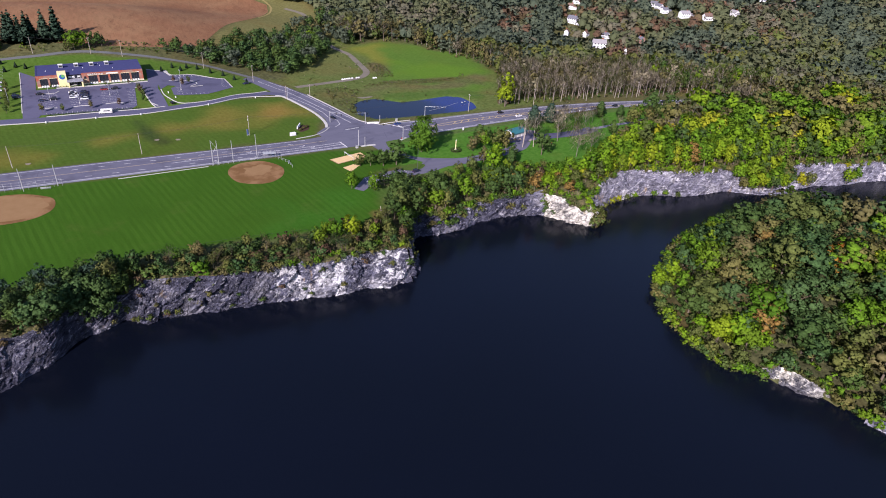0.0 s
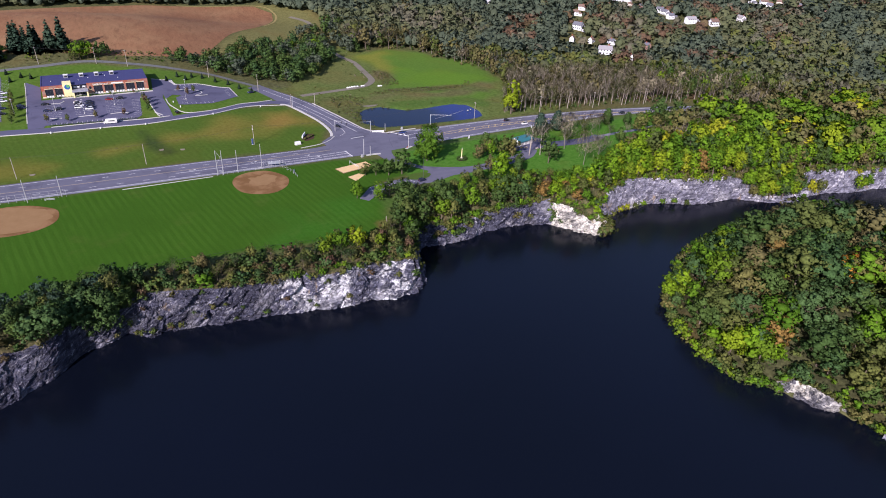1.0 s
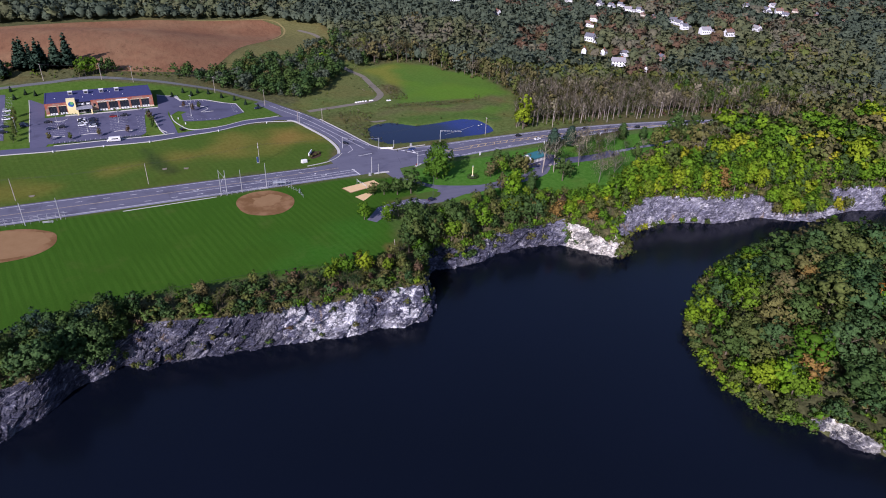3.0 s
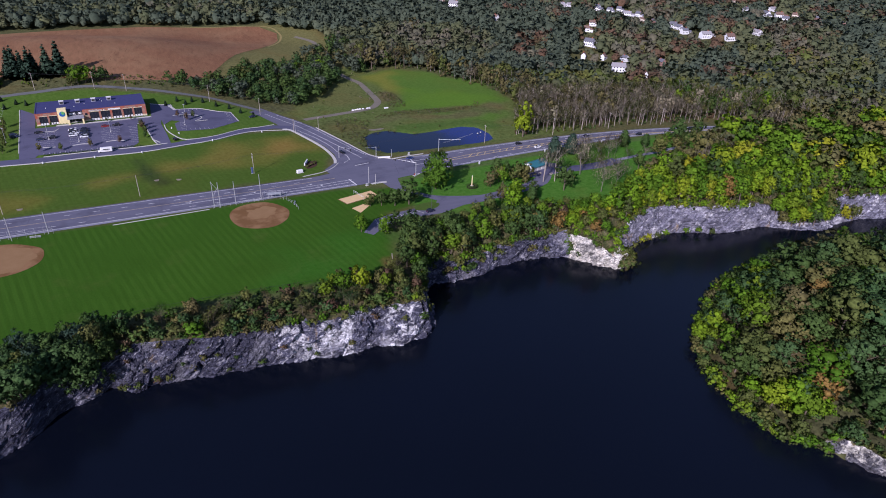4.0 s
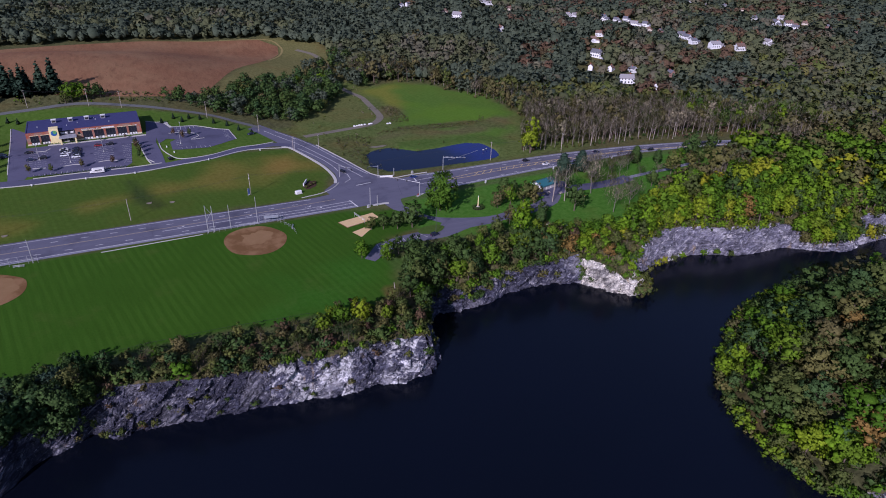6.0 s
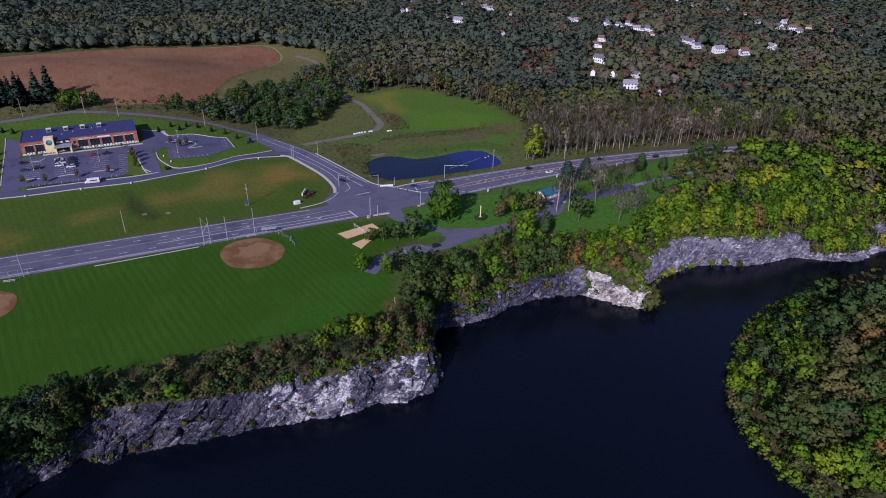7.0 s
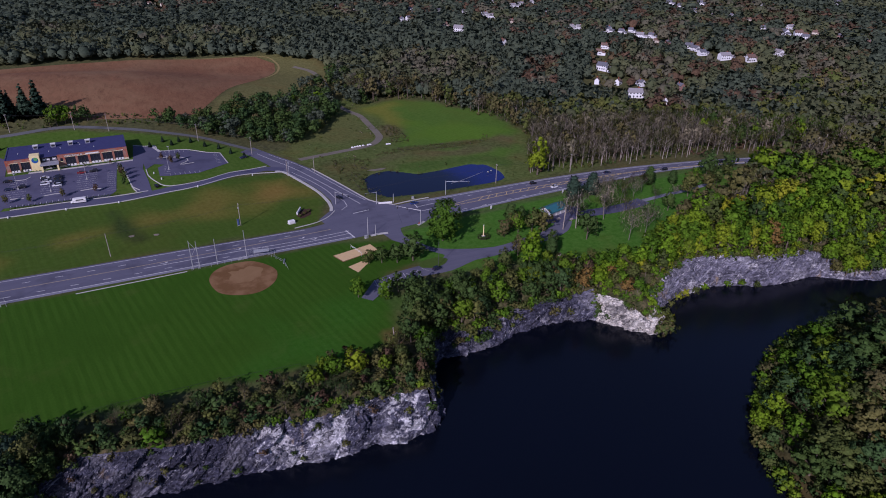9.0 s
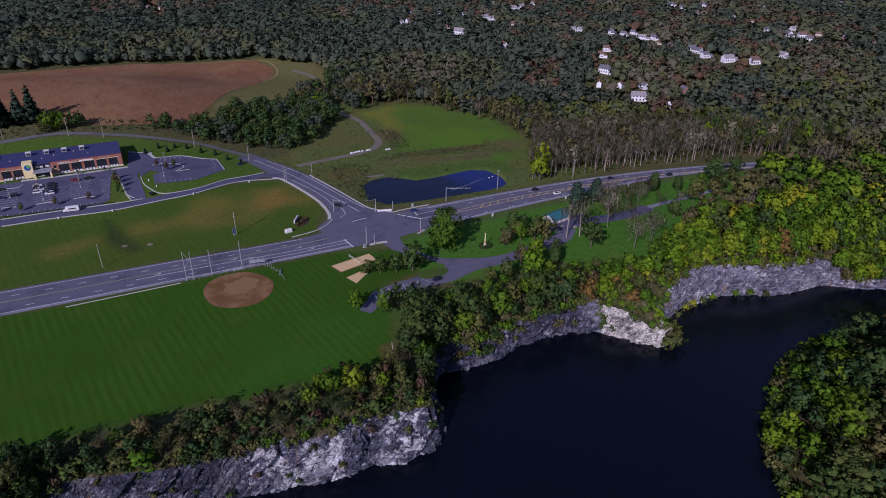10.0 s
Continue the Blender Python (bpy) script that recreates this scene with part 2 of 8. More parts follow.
court_sand = snd.done(snd.mix(snd.noise(0.6, 6, 0.7), (0.6, 0.4, 0.18), (0.76, 0.56, 0.29)))
crp = Nodes("dry_soy_crop", 0.95, 0.1)
crop = crp.mix(crp.noise(0.3, 8, 0.78, (1.0, 0.3, 1), -24, 0.5), (0.072, 0.031, 0.014), (0.37, 0.186, 0.092))
crop = crp.mix(crp.ramp(crp.noise(0.018, 5, 0.6), 0.42, 0.68), crop, crp.mix(0.4, crop, (0.31, 0.2, 0.1)))
crop = crp.mix(crp.ramp(crp.noise(0.13, 4, 0.65, (1, 0.3, 1), -32, 0.6), 0.56, 0.68), crop, crp.mix(0.22, crop, (0.05, 0.02, 0.012)))
crop = crp.mix(crp.ramp(crp.noise(0.5, 5, 0.75, (1, 0.35, 1), -32, 1.0), 0.55, 0.7), crop, crp.mix(0.45, crop, (0.05, 0.02, 0.012)))
crp.bump(crp.noise(0.8, 6), 0.6, 0.4)
crop_brown = crp.done(crop)

leaf_green = leaves("green_leaves", (0.05, 0.114, 0.007), (0.088, 0.164, 0.009), (0.128, 0.17, 0.01))
leaf_lime = leaves("yellow_green_leaves", (0.088, 0.172, 0.006), (0.132, 0.2, 0.008), (0.175, 0.208, 0.008))
leaf_gold = leaves("golden_leaves", (0.2, 0.225, 0.01), (0.26, 0.24, 0.011), (0.16, 0.21, 0.013))
leaf_dark = leaves("dark_green_leaves", (0.036, 0.068, 0.017), (0.054, 0.09, 0.021), (0.062, 0.096, 0.02))
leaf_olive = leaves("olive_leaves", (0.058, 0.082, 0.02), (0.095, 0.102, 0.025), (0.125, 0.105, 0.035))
leaf_maple = leaves("maple_leaves", (0.048, 0.108, 0.009), (0.06, 0.122, 0.01), (0.07, 0.12, 0.01))
leaf_rust = leaves("rust_leaves", (0.088, 0.058, 0.034), (0.106, 0.064, 0.038), (0.085, 0.07, 0.03))
leaf_blue = leaves("blue_green_leaves", (0.034, 0.07, 0.022), (0.05, 0.09, 0.028), (0.056, 0.09, 0.022))
leaf_moss = leaves("mossy_brown_leaves", (0.088, 0.08, 0.03), (0.11, 0.094, 0.036), (0.08, 0.086, 0.03), 0.2, 0.3, 0.7, 0.7)
# Distance haze is put into these two leaf colours as extra blue.
leaf_haze_brown = leaves("hazed_brown_leaves", (0.09, 0.088, 0.056), (0.114, 0.102, 0.064), (0.086, 0.092, 0.054), 0.2, 0.22, 0.5, 0.5)
leaf_haze_green = leaves("hazed_green_leaves", (0.05, 0.066, 0.042), (0.064, 0.08, 0.05), (0.07, 0.082, 0.046), 0.2, 0.22, 0.5, 0.5)
leaf_fern = leaves("dull_green_leaves", (0.068, 0.08, 0.038), (0.088, 0.096, 0.044), (0.094, 0.09, 0.044), 0.2, 0.22, 0.5, 0.5)
leaf_orange = leaves("orange_leaves", (0.30, 0.13, 0.02), (0.36, 0.17, 0.025), (0.34, 0.22, 0.03))
leaf_amber = leaves("amber_leaves", (0.15, 0.1, 0.028), (0.185, 0.112, 0.03), (0.14, 0.12, 0.03))
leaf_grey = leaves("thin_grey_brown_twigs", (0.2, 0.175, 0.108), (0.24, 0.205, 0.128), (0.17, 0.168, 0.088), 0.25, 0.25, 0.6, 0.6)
leaf_pine = leaves("conifer_needles", (0.026, 0.048, 0.03), (0.036, 0.062, 0.038), (0.036, 0.056, 0.03))
bark = plain("grey_brown_bark", (0.16, 0.125, 0.095), 0.95, 0.1, 0, 1.5, 0.45)
bark_pale = plain("pale_bark", (0.23, 0.195, 0.165), 0.95, 0.1, 0, 1.5, 0.4)
bark_light = plain("silvery_bark", (0.4, 0.34, 0.28), 0.95, 0.1, 0, 1.5, 0.4)
pole_wood = plain("weathered_pole_wood", (0.44, 0.38, 0.32), 0.9, 0.1, 0, 2, 0.35)
galvanised = plain("galvanised_steel", (0.56, 0.56, 0.55), 0.5, 0.5, 0.4, 3, 0.2)
cable_black = plain("cable_black", (0.03, 0.03, 0.03), 0.6)
white_paint = plain("white_paint", (0.78, 0.77, 0.74), 0.6, 0.3, 0, 1.5, 0.12)


# ---- plan: heights and outlines ----
POND_LEVEL = -1.0


def sm(a, b, v):
    k = np.clip((np.asarray(v, float) - a) / (b - a), 0, 1)
    return k * k * (3 - 2 * k)


def land(x, y):
    """Height of the ground before the quarry was cut."""
    d = np.hypot(x, y)
    z = 4.0 * sm(400, 462, y) * (1 - sm(15, 100, x))
    z = z + 25.0 * np.exp(-(((x + 80) / 190) ** 2) - ((y - 630) / 85) ** 2)
    z = z + 16.0 * sm(690, 830, d) + 60.0 * sm(1300, 2600, d)
    z = z - 5.0 * np.exp(-(((x - 235) / 130) ** 2) - ((y - 540) / 90) ** 2)
    return z - 5.0 * np.exp(-(((x - 150) / 36) ** 2)) * (1 - sm(243, 262, y)) * sm(100, 200, y)


def island_z(edge, x, y):
    """Height of the island by the distance from its shore, with a knoll above the rock scar."""
    knoll = 5.0 * np.exp(-(((x - 202) / 6) ** 2) - ((y - 88) / 8) ** 2) * sm(0.5, 4, edge)
    return -14.6 + 26.0 * sm(-1, 48, edge) + knoll


def ground_z(x, y):
    return float(land(x, y))


# Quarry walls from west to east: foot at the water (x, y), brow (x, y) and the brow's height.
WEST_WALL = [
    (-150, 150, -152, 164, 0), (-110, 172, -110, 186, 0), (-75, 184, -74, 199, 0), (-56, 192.5, -56, 203, -1), (-48.5, 197.5, -49.5, 204.5, -1), (-43, 200, -43.6, 204.8, 0), (-38, 204.4, -38.2, 206.6, 0), (-34.8, 208.6, -35.2, 210.2, 0), (-31.5, 212.2, -31.6, 213.6, 0), (-25.1, 214.6, -25.0, 216.2, 0), (-20.5, 216.0, -19.8, 218.6, -1), (-16.4, 216.6, -14.5, 221, -1), (-10.1, 213.4, -10, 221, 0), (4.6, 213.5, 3, 219.5, 0),
    (18, 211.2, 19, 215.5, 0), (27.5, 209.6, 28, 214, 0), (38.7, 208.8, 38.5, 213, 0), (50, 206.5, 50, 212, 0), (63, 203.5, 64, 210.5, 0),
    (76.4, 205, 77, 211.5, 0), (88, 203, 87, 209.5, 0), (96, 203.5, 95.5, 209, 0),
]
COVE_WALL = [
    (96, 203.5, 95.5, 209, 0), (100.5, 208, 98, 212, 0), (103.5, 216, 101, 219, 0), (107.5, 226, 105, 230, -1), (113, 234.5, 111, 239, -3),
    (121, 236.8, 120, 242, -5), (130, 234.5, 130, 239.5, -6), (139.4, 236.5, 139, 241, -6), (150, 238.6, 150, 242.5, -5), (160, 239.3, 160, 243, -4),
    (173.6, 237.3, 174, 241.5, -3.5), (184, 237, 184, 243, -5), (188.5, 234.5, 189, 240, -2),
]
POINT_WALL = [
    (188.5, 234.5, 189, 240, -4), (192.5, 227.5, 193.5, 233, -2.5), (196.5, 221, 198, 226.5, -5), (201.5, 217, 202.5, 222, -8), (206, 218, 207, 224, -6),
    (210, 222, 211, 229, -5),
]
NORTH_WALL = [
    (210, 222, 211, 229, -5), (214.5, 225.5, 216, 231, -4), (221.5, 229.5, 222.5, 234.5, -1), (231, 233, 232, 238.5, 0), (240.4, 234.5, 241, 240, 0.5), (251, 235, 251.5, 240, 0.5),
    (261.7, 233, 262, 238, 0), (275.3, 226.5, 276, 231.5, 0), (291.5, 223, 292, 228, -1), (305, 222.5, 305.5, 227.5, -1.5),
    (316.5, 217, 319, 225, -5), (328, 209.5, 332, 221, -10.5), (343, 205.5, 348, 217, -10.5), (357, 208, 360, 216, -2), (371.5, 206.5, 373, 212, 0),
    (385, 202.5, 386, 208, -0.5), (400, 201, 402, 206, -3), (425, 196, 428, 202, -3), (460, 180, 464, 186, 0),
]
UNSEEN_RIM = [(520, 120), (500, -20), (380, -140), (150, -200), (-120, -160), (-190, 0), (-185, 110)]
QUARRY = [(r[2], r[3]) for w in (WEST_WALL, COVE_WALL[1:], POINT_WALL[1:], NORTH_WALL[1:]) for r in w] + UNSEEN_RIM
ISLAND = [(181, 108), (179, 122), (183, 140), (193, 157), (212, 172), (238, 186), (266, 191), (296, 182), (324, 164), (350, 138), (372, 95), (360, 40),
          (310, 5), (240, 5), (214, 35), (207, 60), (203, 77), (193, 93)]
POND = [(147.6, 406), (158, 406), (172, 394), (188, 395), (209, 397.5), (219, 393), (222, 378), (219, 366), (206, 363.5), (180, 363.5), (160, 364.5), (143, 366), (134, 378), (139, 400)]
BALLFIELD = [(-400, 322), (96, 322), (112, 318), (128, 313), (128, 290), (112, 284), (100, 276), (102, 262), (101, 250), (95, 237), (70, 233), (45, 236), (20, 238), (-10, 239), (-40, 236), (-60, 230), (-110, 214), (-400, 130)]
PARK = [(128, 326), (200, 331), (260, 334), (330, 333), (372, 322), (350, 300), (300, 282), (262, 270), (228, 255), (188, 262), (165, 272), (140, 274), (128, 282)]
VERGE = [(-400, 345), (95, 345), (107, 372), (105, 396), (94, 427), (66, 429), (28, 419), (0, 413), (-50, 413), (-400, 413)]
CAMPUS = [(-400, 415), (0, 415), (66, 433), (90, 442), (88, 470), (60, 500), (30, 516), (-20, 533), (-70, 530), (-400, 560)]
MEADOW = [(192, 560), (230, 582), (258, 566), (284, 522), (288, 476), (272, 438), (240, 400), (216, 400), (196, 420), (180, 440), (196, 470), (204, 508), (196, 535)]
BANK = [(110, 470), (98, 470), (128, 385), (140, 360), (250, 357), (285, 362), (285, 470), (288, 520), (190, 590), (150, 560), (125, 500)]
CROP = [(-400, 600), (-120, 558), (-60, 557), (-30, 551), (-4, 547), (28, 544.5), (58, 552), (93, 617), (122, 654), (149, 700), (154, 727), (140, 752), (58, 757), (-40, 752), (-80, 745), (-140, 735), (-400, 720)]


def apart(px, py, outline):
    """Signed distance to a closed outline: positive inside."""
    px, py = np.asarray(px, float), np.asarray(py, float)
    best = np.full(px.shape, 1e9)
    inside = np.zeros(px.shape, bool)
    for (ax, ay), (bx, by) in zip(outline, outline[1:] + outline[:1]):
        ex, ey = bx - ax, by - ay
        k = np.clip(((px - ax) * ex + (py - ay) * ey) / (ex * ex + ey * ey), 0, 1)
        best = np.minimum(best, np.hypot(px - ax - k * ex, py - ay - k * ey))
        if ay != by:
            crosses = (ay > py) != (by > py)
            inside ^= crosses & (px < ex * (py - ay) / ey + ax)
    return np.where(inside, best, -best)


def mesh_of(name, verts, faces, materials, picks=None, smooth=False, normals=None):
    """A mesh from arrays; faces all have the same number of corners."""
    verts, faces = np.asarray(verts, np.float32), np.asarray(faces, np.int32)
    me = bpy.data.meshes.new(name)
    n, k = faces.shape
    me.vertices.add(len(verts))
    me.vertices.foreach_set("co", verts.ravel())
    me.loops.add(n * k)
    me.loops.foreach_set("vertex_index", faces.ravel())
    me.polygons.add(n)
    me.polygons.foreach_set("loop_start", np.arange(0, n * k, k, dtype=np.int32))
    if picks is not None:
        me.polygons.foreach_set("material_index", np.asarray(picks, np.int32))
    me.polygons.foreach_set("use_smooth", np.full(n, smooth))
    for m in materials:
        me.materials.append(m)
    me.update(calc_edges=True)
    me.validate()
    if normals is not None:
        me.normals_split_custom_set_from_vertices(np.asarray(normals, float).tolist())
    return me


def part(name, bm, material, parent=None, label=""):
    me = bpy.data.meshes.new(name)
    bm.to_mesh(me)
    bm.free()
    me.materials.append(material)
    ob = new(name, me)
    ob.parent = parent
    return tagged(ob, label) if label else ob


# ---- ground: one sheet to the horizon ----
def axis(low, high, step, far):
    inner = list(np.arange(low, high + 0.1, step))
    out, gap = [], step
    while not out or out[-1] < far:
        gap *= 1.22
        out.append((out[-1] if out else 0) + gap)
    return np.array([low - v for v in reversed(out)] + inner + [high + v for v in out])


gx, gy = axis(-200, 530, 3.3, 3800), axis(-215, 770, 3.3, 3800)
GX, GY = np.meshgrid(gx, gy)
PX, PY = GX.ravel(), GY.ravel()
pz = land(PX, PY)
pond_in = apart(PX, PY, POND)
pz = pz - 2.6 * sm(-2.5, 5, pond_in)
in_quarry = apart(PX, PY, QUARRY)
pz = np.where(in_quarry > -3.6, -24.0, pz)
on_island = apart(PX, PY, ISLAND)
bumps = np.array([noise.noise((x * 0.05, y * 0.05, 3.1)) for x, y in zip(PX, PY)])
pz = np.where(on_island > -1.5, island_z(on_island, PX, PY) + 2.0 * bumps * sm(0, 20, on_island), pz)
pz = pz + np.where((in_quarry < -3.6) & (np.hypot(PX, PY) > 780), bumps * 1.5, 0)
rows_y, cols_x = GX.shape
idx = np.arange(rows_y * cols_x).reshape(rows_y, cols_x)
quads = np.stack([idx[:-1, :-1], idx[:-1, 1:], idx[1:, 1:], idx[1:, :-1]], -1).reshape(-1, 4)
ground_me = mesh_of("ground", np.stack([PX, PY, pz], 1), quads, [ground_cover], smooth=True)
cover = np.tile(np.array([0.075, 0.078, 0.03]), (len(PX), 1))
mown_mask = np.zeros(len(PX))


def spread(outline, color, soft=3.0, mown=0.0):
    global cover, mown_mask
    k = sm(-soft, soft, apart(PX, PY, outline) + bumps * soft * 1.2)
    cover = cover * (1 - k[:, None]) + np.array(color) * k[:, None]
    mown_mask = mown_mask * (1 - k) + mown * k


spread([(60, 552), (93, 617), (122, 654), (150, 700), (156, 730), (140, 756), (190, 760), (205, 690), (200, 600), (170, 560), (100, 540)], (0.15, 0.14, 0.045), 6)
spread(BANK, (0.088, 0.128, 0.026), 6)
spread([(112, 470), (128, 478), (150, 470), (166, 482), (176, 505), (180, 535), (172, 556), (150, 545), (130, 515)], (0.112, 0.13, 0.033), 7)
spread(MEADOW, (0.09, 0.19, 0.022), 7, 0.6)
spread([(190, 560), (205, 568), (225, 572), (215, 540), (205, 500), (192, 500), (196, 535)], (0.2, 0.215, 0.03), 9, 0.6)
spread([(180, 478), (194, 478), (202, 492), (198, 512), (188, 510), (184, 495)], (0.12, 0.1, 0.045), 5)
spread([(200, 470), (215, 505), (240, 500), (265, 470), (255, 440), (225, 430)], (0.11, 0.235, 0.018), 14, 0.7)
spread([(150, 418), (180, 425), (215, 412), (262, 425), (275, 440), (262, 448), (215, 428), (180, 440), (155, 432)], (0.105, 0.108, 0.036), 5)
spread([(165.5, 413.0), (191.1, 413.2), (229.3, 408.9), (241.1, 392.9), (230.3, 378.4), (220.4, 392.5), (196.1, 396.3), (174.2, 394.3), (160.2, 399.5)], (0.066, 0.135, 0.02), 3, 0.4)
spread([(178.8, 446.6), (206.2, 446.5), (238.8, 444.4), (257.0, 428.2), (252.0, 415.4), (231.2, 430.0), (199.2, 431.0), (178.0, 428.2)], (0.078, 0.102, 0.026), 3)
spread([(117.3, 438.4), (133.3, 438.3), (144.7, 423.3), (164.6, 410.7), (141.9, 403.8), (132.1, 386.5), (132.0, 365.4), (123.9, 384.1)], (0.08, 0.098, 0.026), 5)
spread(VERGE, (0.062, 0.125, 0.012), 2, 0.7)
spread([(-20, 380), (30, 392), (60, 408), (92, 412), (97, 385), (70, 380), (30, 376), (-20, 372)], (0.165, 0.15, 0.022), 14, 0.4)
spread([(70, 400), (92, 414), (98, 398), (85, 390)], (0.24, 0.16, 0.03), 10, 0.3)
spread([(-140, 352), (-60, 352), (-40, 362), (-60, 374), (-140, 376)], (0.15, 0.15, 0.02), 12, 0.5)
spread([(0.5, 402.8), (3.3, 401.7), (10.5, 384.3), (18.4, 360.3), (12.7, 359.9), (4.2, 369.0), (0.8, 379.1)], (0.03, 0.062, 0.012), 3, 0.6)
spread(CAMPUS, (0.068, 0.148, 0.014), 2, 0.5)
spread(PARK, (0.05, 0.18, 0.012), 2, 0.35)
spread([(-400, 322), (96, 322), (240, 333), (330, 333), (330, 329), (240, 329), (96, 318), (-400, 318)], (0.07, 0.12, 0.03), 1.5, 0.3)
spread(BALLFIELD, (0.038, 0.12, 0.008), 2, 1.0)
spread([(60, 262), (98, 268), (100, 245), (70, 238), (40, 242)], (0.03, 0.14, 0.008), 14, 0.8)
spread([(93.5, 244), (97, 244), (98.5, 234), (95, 231), (92.5, 236)], (0.2, 0.09, 0.04), 1.5)
spread(ISLAND, (0.028, 0.03, 0.014), 6)
tone = ground_me.attributes.new("cover", "FLOAT_COLOR", "POINT")
tone.data.foreach_set("color", np.concatenate([cover, np.ones((len(PX), 1))], 1).astype(np.float32).ravel())
cut = ground_me.attributes.new("mown", "FLOAT", "POINT")
cut.data.foreach_set("value", mown_mask.astype(np.float32))
tagged(new("ground", ground_me), "grass, scrub and forest floor rolling to the horizon", "ground", kind="structure")


def sheet(name, outline, z, material, label, category):
    bm = bmesh.new()
    bm.faces.new([bm.verts.new((x, y, z)) for x, y in outline])
    bmesh.ops.triangulate(bm, faces=bm.faces[:])
    ob = part(name, bm, material)
    return tagged(ob, label, category, kind="structure")


sheet("water", [(-260, -260), (620, -260), (620, 262), (-260, 262)], WATER, quarry_water, "still, nearly black water filling the flooded quarry", "water")


def grown(outline, by):
    cx, cy = sum(p[0] for p in outline) / len(outline), sum(p[1] for p in outline) / len(outline)
    return [(x + (x - cx) / math.hypot(x - cx, y - cy) * by, y + (y - cy) / math.hypot(x - cx, y - cy) * by) for x, y in outline]


sheet("pond", grown(POND, 2.5), POND_LEVEL, pond_water, "deep blue retention pond beside the road", "pond")


# ---- quarry walls ----
def smooth_rows(rows, step):
    """Points every step along the rows, on a Catmull-Rom curve."""
    pts = np.array(rows, float)
    pts = np.vstack([2 * pts[0] - pts[1], pts, 2 * pts[-1] - pts[-2]])
    out = []
    for i in range(1, len(pts) - 2):
        a, b, c, d = pts[i - 1:i + 3]
        n = max(1, int(np.hypot(*(c - b)[:2]) / step))
        for k in range(n):
            t = k / n
            out.append(0.5 * (2 * b + (c - a) * t + (2 * a - 5 * b + 4 * c - d) * t * t + (3 * b - a - 3 * c + d) * t ** 3))
    out.append(pts[-2])
    return np.array(out)


def facets(p, size, tilt=1.5):
    """Relief of joint-bounded rock blocks: each stands out or back and leans its own way."""
    up, over = 0.82 * p[0] + 0.57 * p[2], 0.82 * p[2] - 0.57 * p[0]
    q = Vector((up / size * 0.55, p[1] / size, over / size * 1.5))
    d, at = noise.voronoi(q)
    lean = noise.cell_vector(at[0] * 31.7) - Vector((0.5, 0.5, 0.5))
    return 0.5 * noise.cell(at[0] * 17.3 + Vector((3, 1, 2))) + tilt * (q - at[0]).dot(lean)


def rock_wall(name, rows, material, label, step=0.55, courses=30, relief=1.0, back=(1.2, 3.5, 6.0, 8.5, 11.0), crest=ground_z):
    line = smooth_rows(rows, step)
    n = len(line)
    tan = np.gradient(line[:, :2], axis=0)
    tan /= np.hypot(tan[:, 0], tan[:, 1])[:, None]
    out = np.stack([tan[:, 1], -tan[:, 0]], 1)
    verts, kinds = [], []
    for i, (wx, wy, rx, ry, rz) in enumerate(line):
        ox, oy = out[i]
        brow = rz + 0.6 * noise.noise((rx * 0.3, ry * 0.3, 5)) + 1.6 * noise.noise((rx * 0.09, ry * 0.09, 2)) - 0.4
        for k in range(courses + 1):
            f = k / courses
            z = WATER - 1.5 + (brow - WATER + 1.5) * f
            g = max(0, (z - WATER) / (brow - WATER)) ** 1.25
            x, y = wx + (rx - wx) * g, wy + (ry - wy) * g
            p = Vector((x, y, z))
            bulge = 2.1 * facets(p, 7.5) + 1.15 * facets(p + Vector((9, 4, 2)), 3.0) + 0.5 * facets(p + Vector((2, 7, 5)), 1.3) + 0.35 * noise.fractal(p * 0.5, 1.0, 2.1, 3)
            bulge *= relief * (1 - 0.6 * max(0, f - 0.9) * 10) * (0.6 + 0.4 * min(1, f * 3))
            bulge += relief * (2.0 * noise.noise((x * 0.11, y * 0.11, 0.02 * z)) - 0.5 * abs(noise.noise(p * 0.8)))
            bulge *= 1 - 0.75 * math.exp(-(((x + 36) / 14) ** 2))
            verts.append((x + ox * bulge, y + oy * bulge, z + 0.35 * noise.noise(p * 1.3)))
        for j, b in enumerate(back):
            x, y = rx - ox * b, ry - oy * b
            top = brow + (crest(x, y) - brow) * sm(0, back[-1] * 0.75, b) + 0.25
            top += 0.4 * noise.noise((x * 0.4, y * 0.4, 1)) - (1.2 if j == len(back) - 1 else 0)
            verts.append((x, y, float(top)))
    m = courses + 1 + len(back)
    grid = np.arange(n * m).reshape(n, m)
    faces = np.stack([grid[:-1, :-1], grid[1:, :-1], grid[1:, 1:], grid[:-1, 1:]], -1)
    picks = np.zeros(faces.shape[:2], int)
    picks[:, courses:] = 1
    me = mesh_of(name, verts, faces.reshape(-1, 4), [material, scrub_soil], picks.ravel())
    return tagged(new(name, me), label, "cliff", kind="structure")


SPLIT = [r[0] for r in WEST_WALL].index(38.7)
rock_wall("cliff_west", WEST_WALL[:SPLIT + 1], rock_dark, "dark slate-blue broken limestone cliff above the water, darkened partly for shade", 0.42, 42)
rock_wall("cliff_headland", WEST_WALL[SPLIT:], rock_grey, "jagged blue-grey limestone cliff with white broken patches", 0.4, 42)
rock_wall("cliff_cove", COVE_WALL, rock_mid, "grey limestone quarry wall set back in a cove under trees")
rock_wall("cliff_point", POINT_WALL, rock_pale, "pale cream broken limestone face on a low point", 0.4, 30, 1.25)
rock_wall("cliff_north", NORTH_WALL, rock_lilac, "smooth lilac-grey limestone quarry wall below yellowing trees", 0.6, 26, 0.55)
